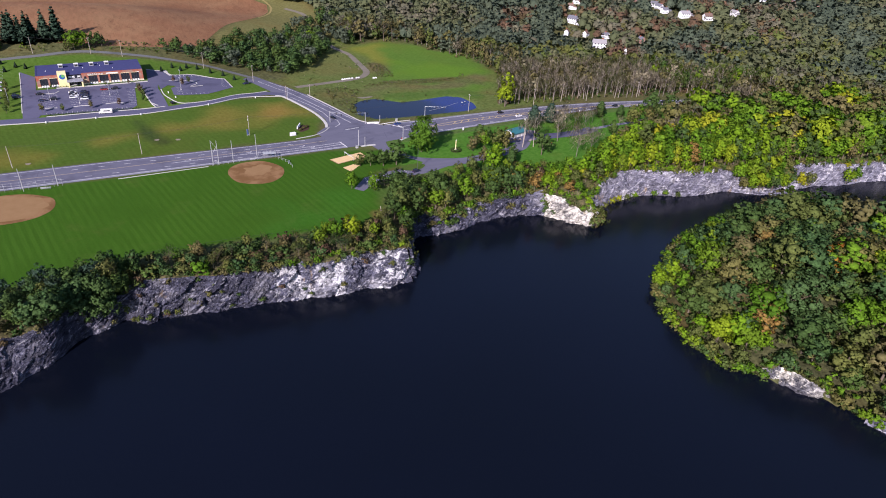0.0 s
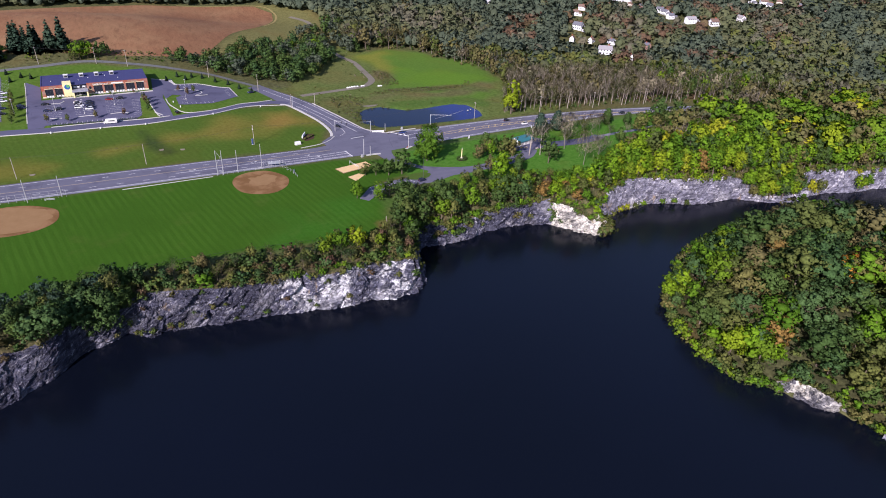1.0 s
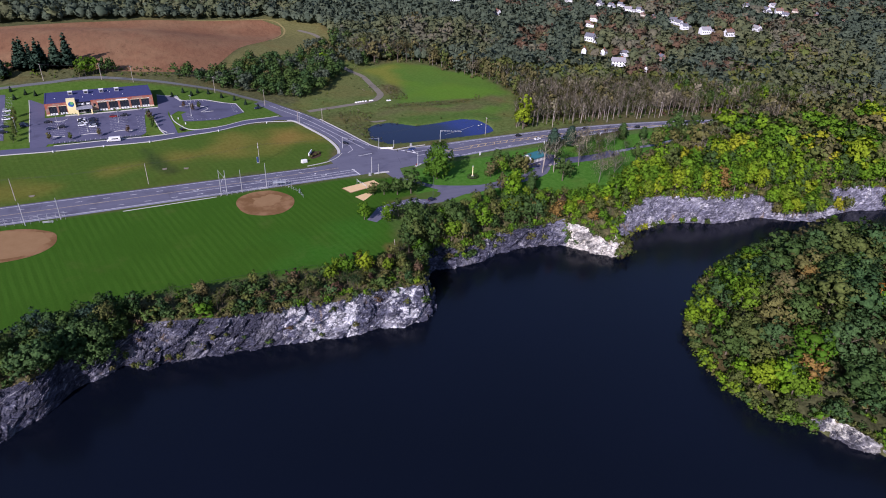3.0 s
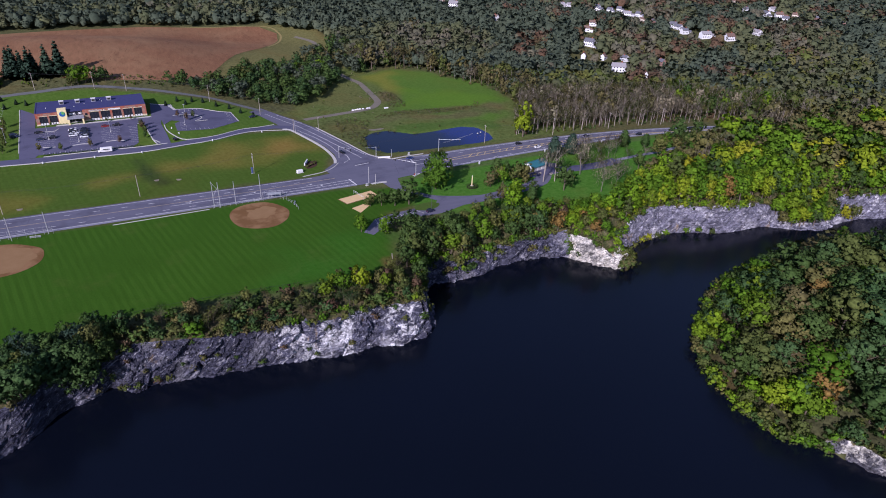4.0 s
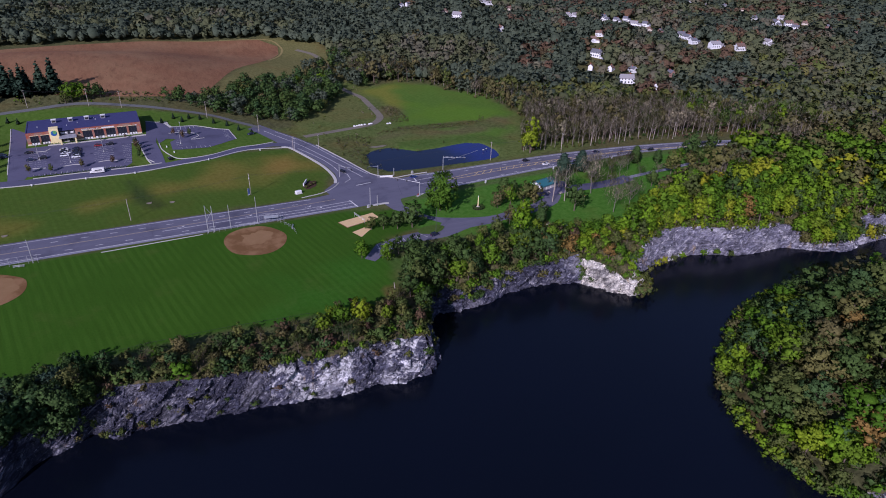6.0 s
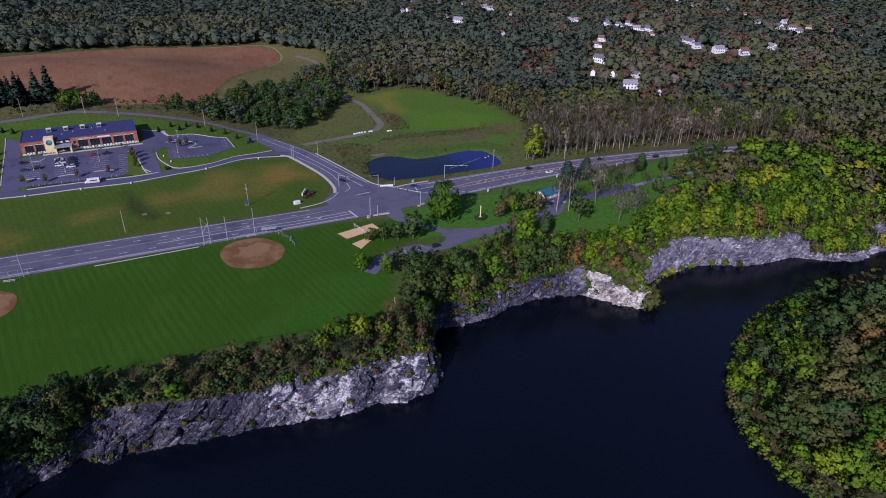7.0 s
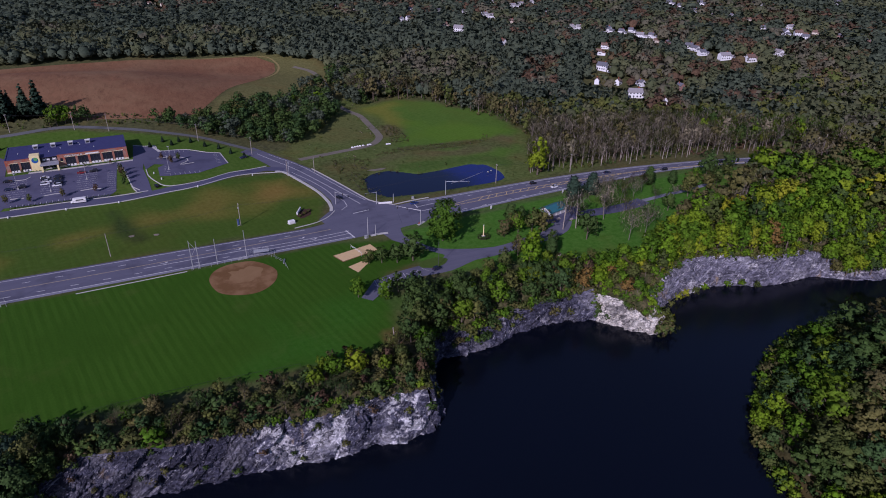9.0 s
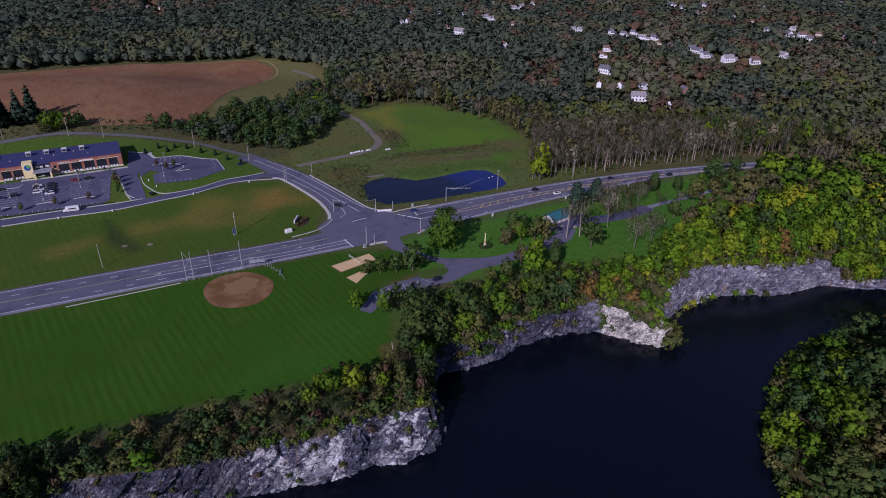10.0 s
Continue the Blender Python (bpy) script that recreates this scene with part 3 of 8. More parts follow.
def on_isle(x, y):
    return float(island_z(apart(x, y, ISLAND), x, y)) - 0.8


ISLE_SCAR = [(189.8, 96.5, 192.5, 99, -12.3), (192.5, 93.0, 194.8, 95.5, -9.5), (195.2, 87.8, 198, 90, -9.2), (197.9, 82.8, 200.4, 83.8, -9.6), (201.2, 78.2, 202.8, 80, -11.4), (203.3, 74.2, 205.5, 76, -13.4)]
rock_wall("cliff_island", ISLE_SCAR, rock_scar, "pale ochre and white rock scar at the island's shore", 0.3, 26, 1.0, (0.5, 1.2, 2.0), on_isle)
rock_wall("ledge_island", [(204.6, 66.5, 207, 67.5, -13), (206, 62, 208.6, 63, -12), (207.6, 58, 210.5, 58.5, -11.8), (211, 50, 214, 51, -12), (214, 42, 217, 43, -12)], rock_lilac,
          "low grey rock ledge at the island's waterline", 0.5, 10, 0.5, (0.5, 1.2, 2.0), on_isle)


# ---- roads and paved areas ----
def drape(name, outline, material, label, category, lift=0.05, cell=7.0, kind="structure"):
    """A flat outline cut into cells and laid on the ground."""
    bm = bmesh.new()
    bm.faces.new([bm.verts.new((x, y, 0)) for x, y in outline])
    xs, ys = [p[0] for p in outline], [p[1] for p in outline]
    for k, (low, high) in enumerate(((min(xs), max(xs)), (min(ys), max(ys)))):
        for v in np.arange(low + cell, high, cell):
            no, co = [0, 0, 0], [0, 0, 0]
            no[k], co[k] = 1, v
            bmesh.ops.bisect_plane(bm, geom=bm.verts[:] + bm.edges[:] + bm.faces[:], plane_co=co, plane_no=no)
    bmesh.ops.triangulate(bm, faces=bm.faces[:])
    for v in bm.verts:
        v.co.z = ground_z(v.co.x, v.co.y) + lift
    if sum(f.normal.z for f in bm.faces) < 0:
        bmesh.ops.reverse_faces(bm, faces=bm.faces[:])
    ob = part(name, bm, material)
    return tagged(ob, label, category, kind=kind)


def curve_points(points, step=4.0):
    rows = [(x, y, 0, 0, 0) for x, y in points]
    return [(p[0], p[1]) for p in smooth_rows(rows, step)]


def ribbon(points, half, lift, material, name, parent=None, step=4.0, drop=0.0):
    """A band of paving along a curved line; drop gives it side faces (a kerb)."""
    line = np.array(curve_points(points, step))
    tan = np.gradient(line, axis=0)
    tan /= np.hypot(tan[:, 0], tan[:, 1])[:, None]
    side = np.stack([-tan[:, 1], tan[:, 0]], 1)
    bm = bmesh.new()
    last = None
    for p, s in zip(line, side):
        offs = ((half, -drop), (half, 0), (-half, 0), (-half, -drop)) if drop else ((half, 0), (0, 0), (-half, 0))
        row = [bm.verts.new((p[0] + s[0] * o, p[1] + s[1] * o, ground_z(p[0] + s[0] * o, p[1] + s[1] * o) + lift + dz)) for o, dz in offs]
        if last:
            for a, b, c, d in zip(last, last[1:], row[1:], row):
                bm.faces.new((b, a, d, c))
        last = row
    bmesh.ops.recalc_face_normals(bm, faces=bm.faces[:])
    if sum(f.normal.z for f in bm.faces) < 0:
        bmesh.ops.reverse_faces(bm, faces=bm.faces[:])
    return part(name, bm, material, parent)


NORTH_EDGE = [(-420, 344), (-60, 344), (90, 343), (112, 347), (141, 352.5), (175, 354.3), (212, 354.8), (252, 354.6), (293, 351.9), (335, 346), (388, 334.6), (450, 314), (560, 262)]
SOUTH_EDGE = [(560, 242), (450, 296), (380, 326), (325, 335.5), (294, 336.6), (240, 335), (200, 332.6), (170, 329.8), (135, 325.5), (110, 323.5), (-60, 322.5), (-420, 322.5)]
drape("road_main", curve_points(NORTH_EDGE, 12) + curve_points(SOUTH_EDGE, 12), road_grey, "worn grey asphalt main road with five lanes", "road", 0.06, 12)
drape("road_side", [(98, 351), (109, 362), (110.5, 373), (109, 388), (105, 405), (98, 424), (93, 433), (90, 445), (84, 462), (78, 474), (88, 482), (97, 464), (106, 446), (113, 428), (121.5, 398), (127.5, 374), (131, 364), (140, 354.5), (145, 345), (100, 340)],
      road_grey, "grey asphalt side road climbing from the junction", "road", 0.07, 8)
tagged(ribbon([(88, 474), (82, 482), (72, 493), (58, 507), (34, 519), (7, 530), (-26, 538), (-60, 532), (-110, 528), (-220, 545)], 2.0, 0.12, road_pale, "road_back"), "narrow faded asphalt lane behind the health building", "road", kind="structure")
tagged(ribbon([(98, 432), (88, 437), (79, 435), (66, 432.5), (48, 424.6), (34, 421.8), (22, 419), (5, 418), (-21, 418.5), (-46, 418), (-75, 420), (-120, 420), (-220, 420)], 3.5, 0.09, road_dark, "road_drive"), "curving asphalt driveway with pale kerbs", "road", kind="structure")

LOT_WEST = [(-58, 422), (-50, 422), (-49, 425), (-31.5, 424), (0, 422.5), (4, 428), (5, 458), (8, 459), (12, 431), (14, 423), (22, 421), (21, 436), (19, 454), (20, 467), (22, 494), (15, 497), (14, 470), (-41, 467.5), (-52.5, 467), (-54, 494), (-63, 505), (-58.5, 430)]
drape("parking_lot", LOT_WEST, lot_grey, "blue-grey asphalt parking lot with painted stalls", "parking lot", 0.12)
LOT_EAST = [(21, 494), (27.5, 493.5), (30, 483), (45, 483.5), (50, 480), (57.6, 476), (65.2, 473.6), (67.2, 453), (56.6, 445), (48.4, 440), (32.5, 439.5), (27.4, 440.5), (27.1, 453), (31, 457.5), (25.5, 459.5), (20.5, 452), (19, 470)]
drape("parking_lot_east", LOT_EAST, lot_grey, "small asphalt overflow parking lot with tree islands", "parking lot", 0.14)
drape("parking_lot_west", [(-160, 436), (-72, 436), (-75, 470), (-78, 517), (-160, 520)], lot_grey, "asphalt parking lot of a neighbouring property", "parking lot", 0.12)
drape("park_drive", curve_points([(133, 326), (131, 316), (134.5, 308), (139, 299), (149, 293), (166, 288), (182, 290), (198, 293), (206, 297), (212, 302)], 5)
      + curve_points([(218, 297), (210, 289), (200, 285), (188, 283), (162, 280), (152, 280), (137, 275.5), (121, 276), (108, 273.5), (97, 266)], 5)
      + [(93.5, 270), (103, 281), (114, 284), (128, 285.5), (138, 286.5), (141, 290), (136, 297), (130, 305), (124, 314), (122, 324)],
      road_grey, "grey asphalt park driveway looping between lawns", "road", 0.07, 6)
drape("park_yard", [(204, 300), (212, 298), (224, 299), (232, 304), (232, 312), (226, 318), (214, 316), (206, 307)], lot_grey, "shaded grey gravel yard around the park shed", "yard", 0.10, 6)
tagged(ribbon([(228, 303), (240, 301.5), (252, 301), (264, 302), (272, 304)], 4.2, 0.09, road_dark, "park_lane"), "narrow asphalt lane through the park", "road", kind="structure")
tagged(ribbon([(272, 304), (290, 305.5), (304, 306), (318, 307.5), (330, 309)], 1.6, 0.1, shoulder_grey, "park_path"), "pale gravel path beside the park trees", "path", kind="structure")
tagged(ribbon([(132, 666), (151, 699), (156, 728), (141, 754), (60, 759)], 1.0, 0.13, plain("dry_yellow_grass", (0.3, 0.24, 0.09), 0.95, 0.1, 0, 0.6, 0.3), "field_margin"), "dry yellow grass margin round the crop", "field margin", kind="structure")
drape("crop_field", curve_points(CROP + CROP[:1], 15)[:-1], crop_brown, "dry reddish-brown soy field on a rounded hill", "field", 0.1, 5)
tagged(ribbon([(111, 447), (124, 450), (138, 453.5), (157, 458), (168, 464), (177, 477), (180, 492), (182, 515), (183, 540), (177, 557), (173, 580), (175, 604), (183, 650), (183, 690), (170, 712)], 2.7, 0.1, track_grey, "gravel_track"), "grey gravel track curving up past the meadow", "track", kind="structure")
ring = [(151 + (5 + 2 * math.sin(3 * a)) * math.cos(a), 409.5 + (2.6 + math.cos(2 * a)) * math.sin(a)) for a in np.linspace(0, 2 * math.pi, 18, endpoint=False)]
drape("mud_patch", ring, track_grey, "bare grey mud at the pond's inlet", "mud", 0.1, 6)


# ---- plants: shapes built once and shared ----
def ico():
    g = (1 + 5 ** 0.5) / 2
    v = np.array([(-1, g, 0), (1, g, 0), (-1, -g, 0), (1, -g, 0), (0, -1, g), (0, 1, g), (0, -1, -g), (0, 1, -g), (g, 0, -1), (g, 0, 1), (-g, 0, -1), (-g, 0, 1)])
    near = [sorted(range(12), key=lambda j: np.linalg.norm(v[i] - v[j]))[1:6] for i in range(12)]
    tris = sorted({tuple(sorted((i, j, k))) for i in range(12) for j in near[i] for k in near[i] if k in near[j] and k != j})
    v = v / np.linalg.norm(v[0])
    faces = []
    for a, b, c in tris:
        if np.dot(np.cross(v[b] - v[a], v[c] - v[a]), v[a]) < 0:
            b, c = c, b
        faces.append((a, b, c))
    return v, np.array(faces)


ICO_V, ICO_F = ico()


def unit(v):
    return v / np.linalg.norm(v, axis=1)[:, None]


def blades(rng, at, normal, size, tilt=0.35, long=0.62, wide=0.5):
    """Four-cornered leaf sprays at the places given, turned roughly along their normals. Returns verts, triangles and normals."""
    count = len(at)
    face = unit(normal + rng.normal(size=(count, 3)) * tilt)
    side = unit(np.cross(face, rng.normal(size=(count, 3))))
    over = np.cross(face, side)
    s = size * rng.uniform(0.55, 1.35, count)[:, None]
    v = np.stack([at - side * s * long, at - over * s * wide + face * s * 0.14, at + side * s * long, at + over * s * wide + face * s * 0.14], 1).reshape(-1, 3)
    n = unit(np.stack([normal - side * 0.3, normal - over * 0.3, normal + side * 0.3, normal + over * 0.3], 1).reshape(-1, 3))
    q = np.arange(count)[:, None] * 4
    return v, np.concatenate([q + np.array([[0, 1, 2]]), q + np.array([[0, 2, 3]])]), n


def ball(rng, x, y, z, r, flat=1.0):
    """A knobby inner mass of leaves."""
    k = r * rng.uniform(0.8, 1.12, (12, 1))
    return ICO_V * k * (1, 1, flat) + (x, y, z), ICO_F, ICO_V.copy()


def clusters(rng, lobes, count, size, core=0.8, jitter=0.75, up=0.15):
    """Leaf sprays spread over the lobes, with a knobby mass inside each."""
    lobes = np.array(lobes, float)
    weight = lobes[:, 3] ** 2
    pick = rng.choice(len(lobes), count, p=weight / weight.sum())
    way = rng.normal(size=(count, 3))
    way[:, 2] += up
    way = unit(way)
    at = lobes[pick, :3] + way * (lobes[pick, 3] * rng.uniform(0.82, 1.1, count))[:, None]
    middle = np.average(lobes[:, :3], axis=0, weights=weight)
    out = unit(at - middle)
    pieces = [blades(rng, at, unit(way + 0.6 * out + (0, 0, 0.2) + rng.normal(size=(count, 3)) * jitter * 0.5), size, jitter * 0.8)]
    if core:
        pieces += [ball(rng, x, y, z, r * core) for x, y, z, r in lobes]
    return joined(pieces)


def limb(a, b, ra, rb, sides=6):
    """A tapered stick from a to b."""
    a, b = np.array(a, float), np.array(b, float)
    d = (b - a) / np.linalg.norm(b - a)
    u = np.cross(d, (0.31, 0.87, 0.2))
    u /= np.linalg.norm(u)
    w = np.cross(d, u)
    ang = np.linspace(0, 2 * math.pi, sides, endpoint=False)
    circle = np.cos(ang)[:, None] * u + np.sin(ang)[:, None] * w
    v = np.concatenate([a + circle * ra, b + circle * rb])
    f = []
    for i in range(sides):
        j = (i + 1) % sides
        f += [(i, j, sides + j), (i, sides + j, sides + i)]
    return v, np.array(f), np.concatenate([circle, circle])


def joined(pieces):
    vs, fs, ns, n = [], [], [], 0
    for v, f, m in pieces:
        vs.append(v)
        fs.append(f + n)
        ns.append(m)
        n += len(v)
    return np.concatenate(vs), np.concatenate(fs), np.concatenate(ns)


def lumped(rng, boughs, lumps, count, size, lump=0.34):
    """Rounded boughs carrying smaller leaf lumps, as a full crown has."""
    boughs = np.array(boughs, float)
    share = boughs[:, 3] ** 2 / (boughs[:, 3] ** 2).sum()
    middle = np.average(boughs[:, :3], axis=0, weights=share)
    pick, way = [], []
    for k, part_of in enumerate(share):
        n = max(5, int(lumps * 1.5 * part_of))
        up = 1 - 2 * (np.arange(n) + 0.5) / n
        turn = np.arange(n) * 2.39996 + rng.uniform(0, 6.28)
        flat = np.sqrt(1 - up ** 2)
        way.append(np.stack([flat * np.cos(turn), flat * np.sin(turn), up], 1) + rng.normal(size=(n, 3)) * 0.18)
        pick += [k] * n
    pick, way = np.array(pick), unit(np.concatenate(way))
    at = boughs[pick, :3] + way * (boughs[pick, 3] * rng.uniform(0.78, 1.08, len(pick)))[:, None]
    deep = np.min(np.linalg.norm(at[:, None] - boughs[None, :, :3], axis=2) / boughs[None, :, 3], axis=1)
    keep = np.nonzero(deep > 0.74)[0]
    at, way = at[keep], way[keep]
    r = boughs[pick[keep], 3] * lump * rng.uniform(0.7, 1.5, len(keep))
    own = rng.choice(len(keep), count, p=r ** 2 / (r ** 2).sum())
    out = unit(rng.normal(size=(count, 3)) * 0.75 + way[own] * 0.75)
    spot = at[own] + out * (r[own] * rng.uniform(0.45, 1.3, count))[:, None]
    normal = unit(0.6 * out + 0.5 * way[own] + 0.45 * unit(spot - middle) + (0, 0, 0.12) + rng.normal(size=(count, 3)) * 0.3)
    return joined([blades(rng, spot, normal, size, 0.5)] + [ball(rng, *b[:3], b[3] * 0.55) for b in boughs])


def trunk_with_limbs(height, tips, top):
    sticks = [limb((0, 0, -1.0), (0.1, 0.05, height * 0.5), height * 0.024, height * 0.014), limb((0.1, 0.05, height * 0.5), (0, 0, height * top), height * 0.014, 0.03)]
    for x, y, z, r in tips:
        sticks.append(limb((0.05, 0.03, max(0.5, z * 0.5)), (x, y, z), height * 0.01, 0.03, 4))
    return joined(sticks)


def full(seed, height, radius, lumps, count, size, low=0.2, sides=5):
    """A full-crowned broad-leaved tree: a few rounded boughs at uneven heights, each set with leaf lumps."""
    rng = np.random.default_rng(seed)
    mid, half = height * (low + 1) / 2, height * (1 - low) / 2
    top = min(radius, half) * rng.uniform(0.5, 0.68)
    boughs = [(rng.uniform(-0.2, 0.2) * radius, rng.uniform(-0.2, 0.2) * radius, height - top * 1.05, top)]
    for i in range(sides):
        a = i * 2 * math.pi / sides + rng.uniform(-0.5, 0.5)
        r = radius * rng.uniform(0.34, 0.56)
        reach = (radius - r) * rng.uniform(0.7, 1.2)
        boughs.append((reach * math.cos(a), reach * math.sin(a), mid + half * rng.uniform(-0.55, 0.4), r))
    boughs.append((0, 0, mid - half * 0.15, radius * 0.55))
    return lumped(rng, boughs, lumps, count, size), trunk_with_limbs(height, boughs[1:-1], 0.8)


def broad(seed, height, radius, lobe_count, count, size, low=0.3, core=0.8, jitter=0.75):
    """A small or distant broad-leaved tree: lobes round a rising middle."""
    rng = np.random.default_rng(seed)
    lobes = []
    for i in range(lobe_count):
        f = low + (0.93 - low) * (i + 0.5) / lobe_count
        reach = radius * (1 - abs(f - 0.52) * 1.1) * rng.uniform(0.4, 0.85)
        a = i * 2.4 + rng.uniform(-0.5, 0.5)
        r = radius * rng.uniform(0.38, 0.6) * (1.1 - 0.45 * f)
        lobes.append((reach * math.cos(a), reach * math.sin(a), f * height - r * 0.2, r))
    return clusters(rng, lobes, count, size, core, jitter), trunk_with_limbs(height, lobes[::2], 0.85)


def distant(seed, height, radius, count, size):
    """A wood's tree seen from afar: one tall rounded crown, deeper than wide, with leaf sprays standing off it."""
    rng = np.random.default_rng(seed)
    low = height * 0.06
    mid, half = (height + low) / 2, (height - low) / 2
    way = rng.normal(size=(count, 3))
    way[:, 2] = np.abs(way[:, 2]) * 0.9 - 0.25
    way = unit(way)
    knob = 1 + 0.22 * np.sin(way[:, 0] * 5 + seed) * np.sin(way[:, 1] * 5 + 2 * seed)
    at = way * (radius, radius, half) * (knob * rng.uniform(0.78, 1.08, count))[:, None] + (0, 0, mid)
    crown = blades(rng, at, unit(way * (1, 1, 0.6) + (0, 0, 0.15) + rng.normal(size=(count, 3)) * 0.3), size, 0.4, 0.5, 0.7)
    v, f, n = ball(rng, 0, 0, mid, radius * 0.74, half / radius)
    v, f, n = joined([crown, (v, f, n)])
    return (v, f, unit(n + (0, 0, 0.45))), trunk_with_limbs(height, [], 0.8)


def bare(seed, height, spread_by, twigs=60, leafy=40, forks=6):
    """A tree that has lost most leaves: pale trunk, many forks, thin upright twigs and a few last leaves."""
    rng = np.random.default_rng(seed)
    lean = rng.uniform(-0.06, 0.06, 2) * height
    sticks = [limb((0, 0, -0.5), (lean[0] * 0.5, lean[1] * 0.5, height * 0.55), height * 0.014, height * 0.009), limb((lean[0] * 0.5, lean[1] * 0.5, height * 0.55), (lean[0], lean[1], height), height * 0.009, 0.02)]
    tips = []
    for i in range(forks):
        f = rng.uniform(0.35, 0.85)
        a = i * 2.4 + rng.uniform(0, 1)
        foot = np.array((lean[0] * f, lean[1] * f, f * height))
        tip = foot + np.array((math.cos(a), math.sin(a), rng.uniform(0.7, 1.5))) * spread_by * rng.uniform(0.5, 1.0)
        sticks.append(limb(foot, tip, height * 0.0065, 0.02, 4))
        tips.append(tip)
        for k in range(3):
            g = foot + (tip - foot) * rng.uniform(0.4, 0.9)
            t2 = g + rng.normal(size=3) * spread_by * 0.3 + (0, 0, spread_by * 0.25)
            sticks.append(limb(g, t2, 0.05, 0.015, 3))
            tips.append(t2)
    tips = np.array(tips)
    at = tips[rng.integers(len(tips), size=twigs)] + rng.normal(size=(twigs, 3)) * spread_by * (0.24, 0.24, 0.3)
    way = unit(rng.normal(size=(twigs, 3)) * (0.4, 0.4, 0.2) + (0, 0, 1.0))
    across = unit(np.cross(way, rng.normal(size=(twigs, 3))))
    reach = rng.uniform(0.7, 1.9, twigs)[:, None]
    tv = np.stack([at - way * reach, at + across * 0.085, at + way * reach, at - across * 0.085], 1).reshape(-1, 3)
    q = np.arange(twigs)[:, None] * 4
    out = unit(at - (lean[0], lean[1], height * 0.5))
    tn = np.repeat(unit(out + (0, 0, 0.3)), 4, axis=0)
    crown = [(tv, np.concatenate([q + np.array([[0, 1, 2]]), q + np.array([[0, 2, 3]])]), tn)]
    if leafy:
        crown.append(clusters(rng, [(*t, spread_by * 0.3) for t in tips], leafy, 0.5, 0))
    return joined(crown), joined(sticks)


def conifer(seed, height, radius, tiers=13, per=11):
    rng = np.random.default_rng(seed)
    vs, fs, ns, n = [], [], [], 0
    for i in range(tiers):
        f = i / tiers
        r = radius * (1 - f) ** 0.85 + 0.15
        z = height * (0.08 + 0.9 * f)
        for k in range(per):
            a = 2 * math.pi * k / per + rng.uniform(-0.25, 0.25) + i
            reach = r * rng.uniform(0.7, 1.2)
            c, s = math.cos(a), math.sin(a)
            w = reach * 0.3
            vs += [(0.1 * c, 0.1 * s, z + 0.1 * height / tiers), (reach * 0.6 * c - w * s, reach * 0.6 * s + w * c, z - reach * 0.15), (reach * c, reach * s, z - reach * 0.42), (reach * 0.6 * c + w * s, reach * 0.6 * s - w * c, z - reach * 0.15)]
            fs += [(n, n + 1, n + 2), (n, n + 2, n + 3)]
            ns += [(0.8 * c, 0.8 * s, 0.6)] * 4
            n += 4
    inner = clusters(rng, [(0, 0, height * g, radius * (1 - g) * 0.9 + 0.15) for g in (0.12, 0.22, 0.34, 0.46, 0.58, 0.7, 0.82, 0.92)], 300, 0.9, 0.85)
    return joined([(np.array(vs), np.array(fs), np.array(ns)), inner]), limb((0, 0, -0.8), (0, 0, height * 0.95), height * 0.018, 0.02)


def column(seed, height, radius):
    rng = np.random.default_rng(seed)
    lobes = [(rng.uniform(-0.2, 0.2), rng.uniform(-0.2, 0.2), height * g, radius * (1.0 - abs(g - 0.4) ** 1.5 * 1.5)) for g in (0.15, 0.27, 0.39, 0.51, 0.63, 0.75, 0.87)]
    return clusters(rng, lobes, 480, 0.6, 0.88), limb((0, 0, -0.8), (0, 0, height * 0.8), 0.2, 0.04)


SHAPES = {
    "tree": [full(s, 13, 5.0, 40, 800, 0.72, 0.1) for s in range(1, 11)],
    "tall": [full(s, 18, 5.0, 50, 900, 0.82, 0.06, 6) for s in range(11, 20)],
    "shrub": [full(s, 4.2, 2.6, 16, 150, 0.66, 0.05, 3) for s in range(21, 28)],
    "bare": [bare(s, 15, 3.2, 130, 16, 5) for s in range(31, 38)],
    "wide_bare": [bare(s, 13, 5.5, 300, 150, 10) for s in range(41, 45)],
    "conifer": [conifer(s, 15, 3.6) for s in range(51, 54)],
    "column": [column(s, 14, 2.6) for s in range(61, 63)],
    "far": [distant(s, 13, 4.3, 23, 2.0) for s in range(71, 85)],
    "mid": [full(s, 13, 5.0, 24, 210, 1.15, 0.1, 3) for s in range(91, 98)],
    "low": [broad(s, 4.2, 2.6, 2, 36, 0.9, 0.2, 0.6) for s in range(98, 101)],
    "big": [full(s, 20.5, 8.4, 90, 3400, 0.84, 0.04, 7) for s in (81, 82)],
}
HIGH = {"tree": 13, "tall": 18, "shrub": 4.2, "bare": 15, "wide_bare": 13, "conifer": 15, "column": 14, "far": 13, "mid": 13, "low": 4.2, "big": 20.5}
SHARED = {}


def shared_mesh(shape, pick, which):
    key = (shape, pick, which)
    if key not in SHARED:
        v, f, normals = SHAPES[shape][pick][which]
        me = mesh_of("crown" if which == 0 else "trunk", v, f, [leaf_green if which == 0 else bark], None, True, normals)
        if which == 0:
            tint = me.attributes.new("tint", "FLOAT", "POINT")
            tint.data.foreach_set("value", np.full(len(v), 0.0, np.float32))
        SHARED[key] = me
    return SHARED[key]


PLANT_RNG = np.random.default_rng(7)


def foot_z(x, y):
    if float(apart(x, y, ISLAND)) > -2:
        return float(island_z(apart(x, y, ISLAND), x, y))
    return ground_z(x, y)


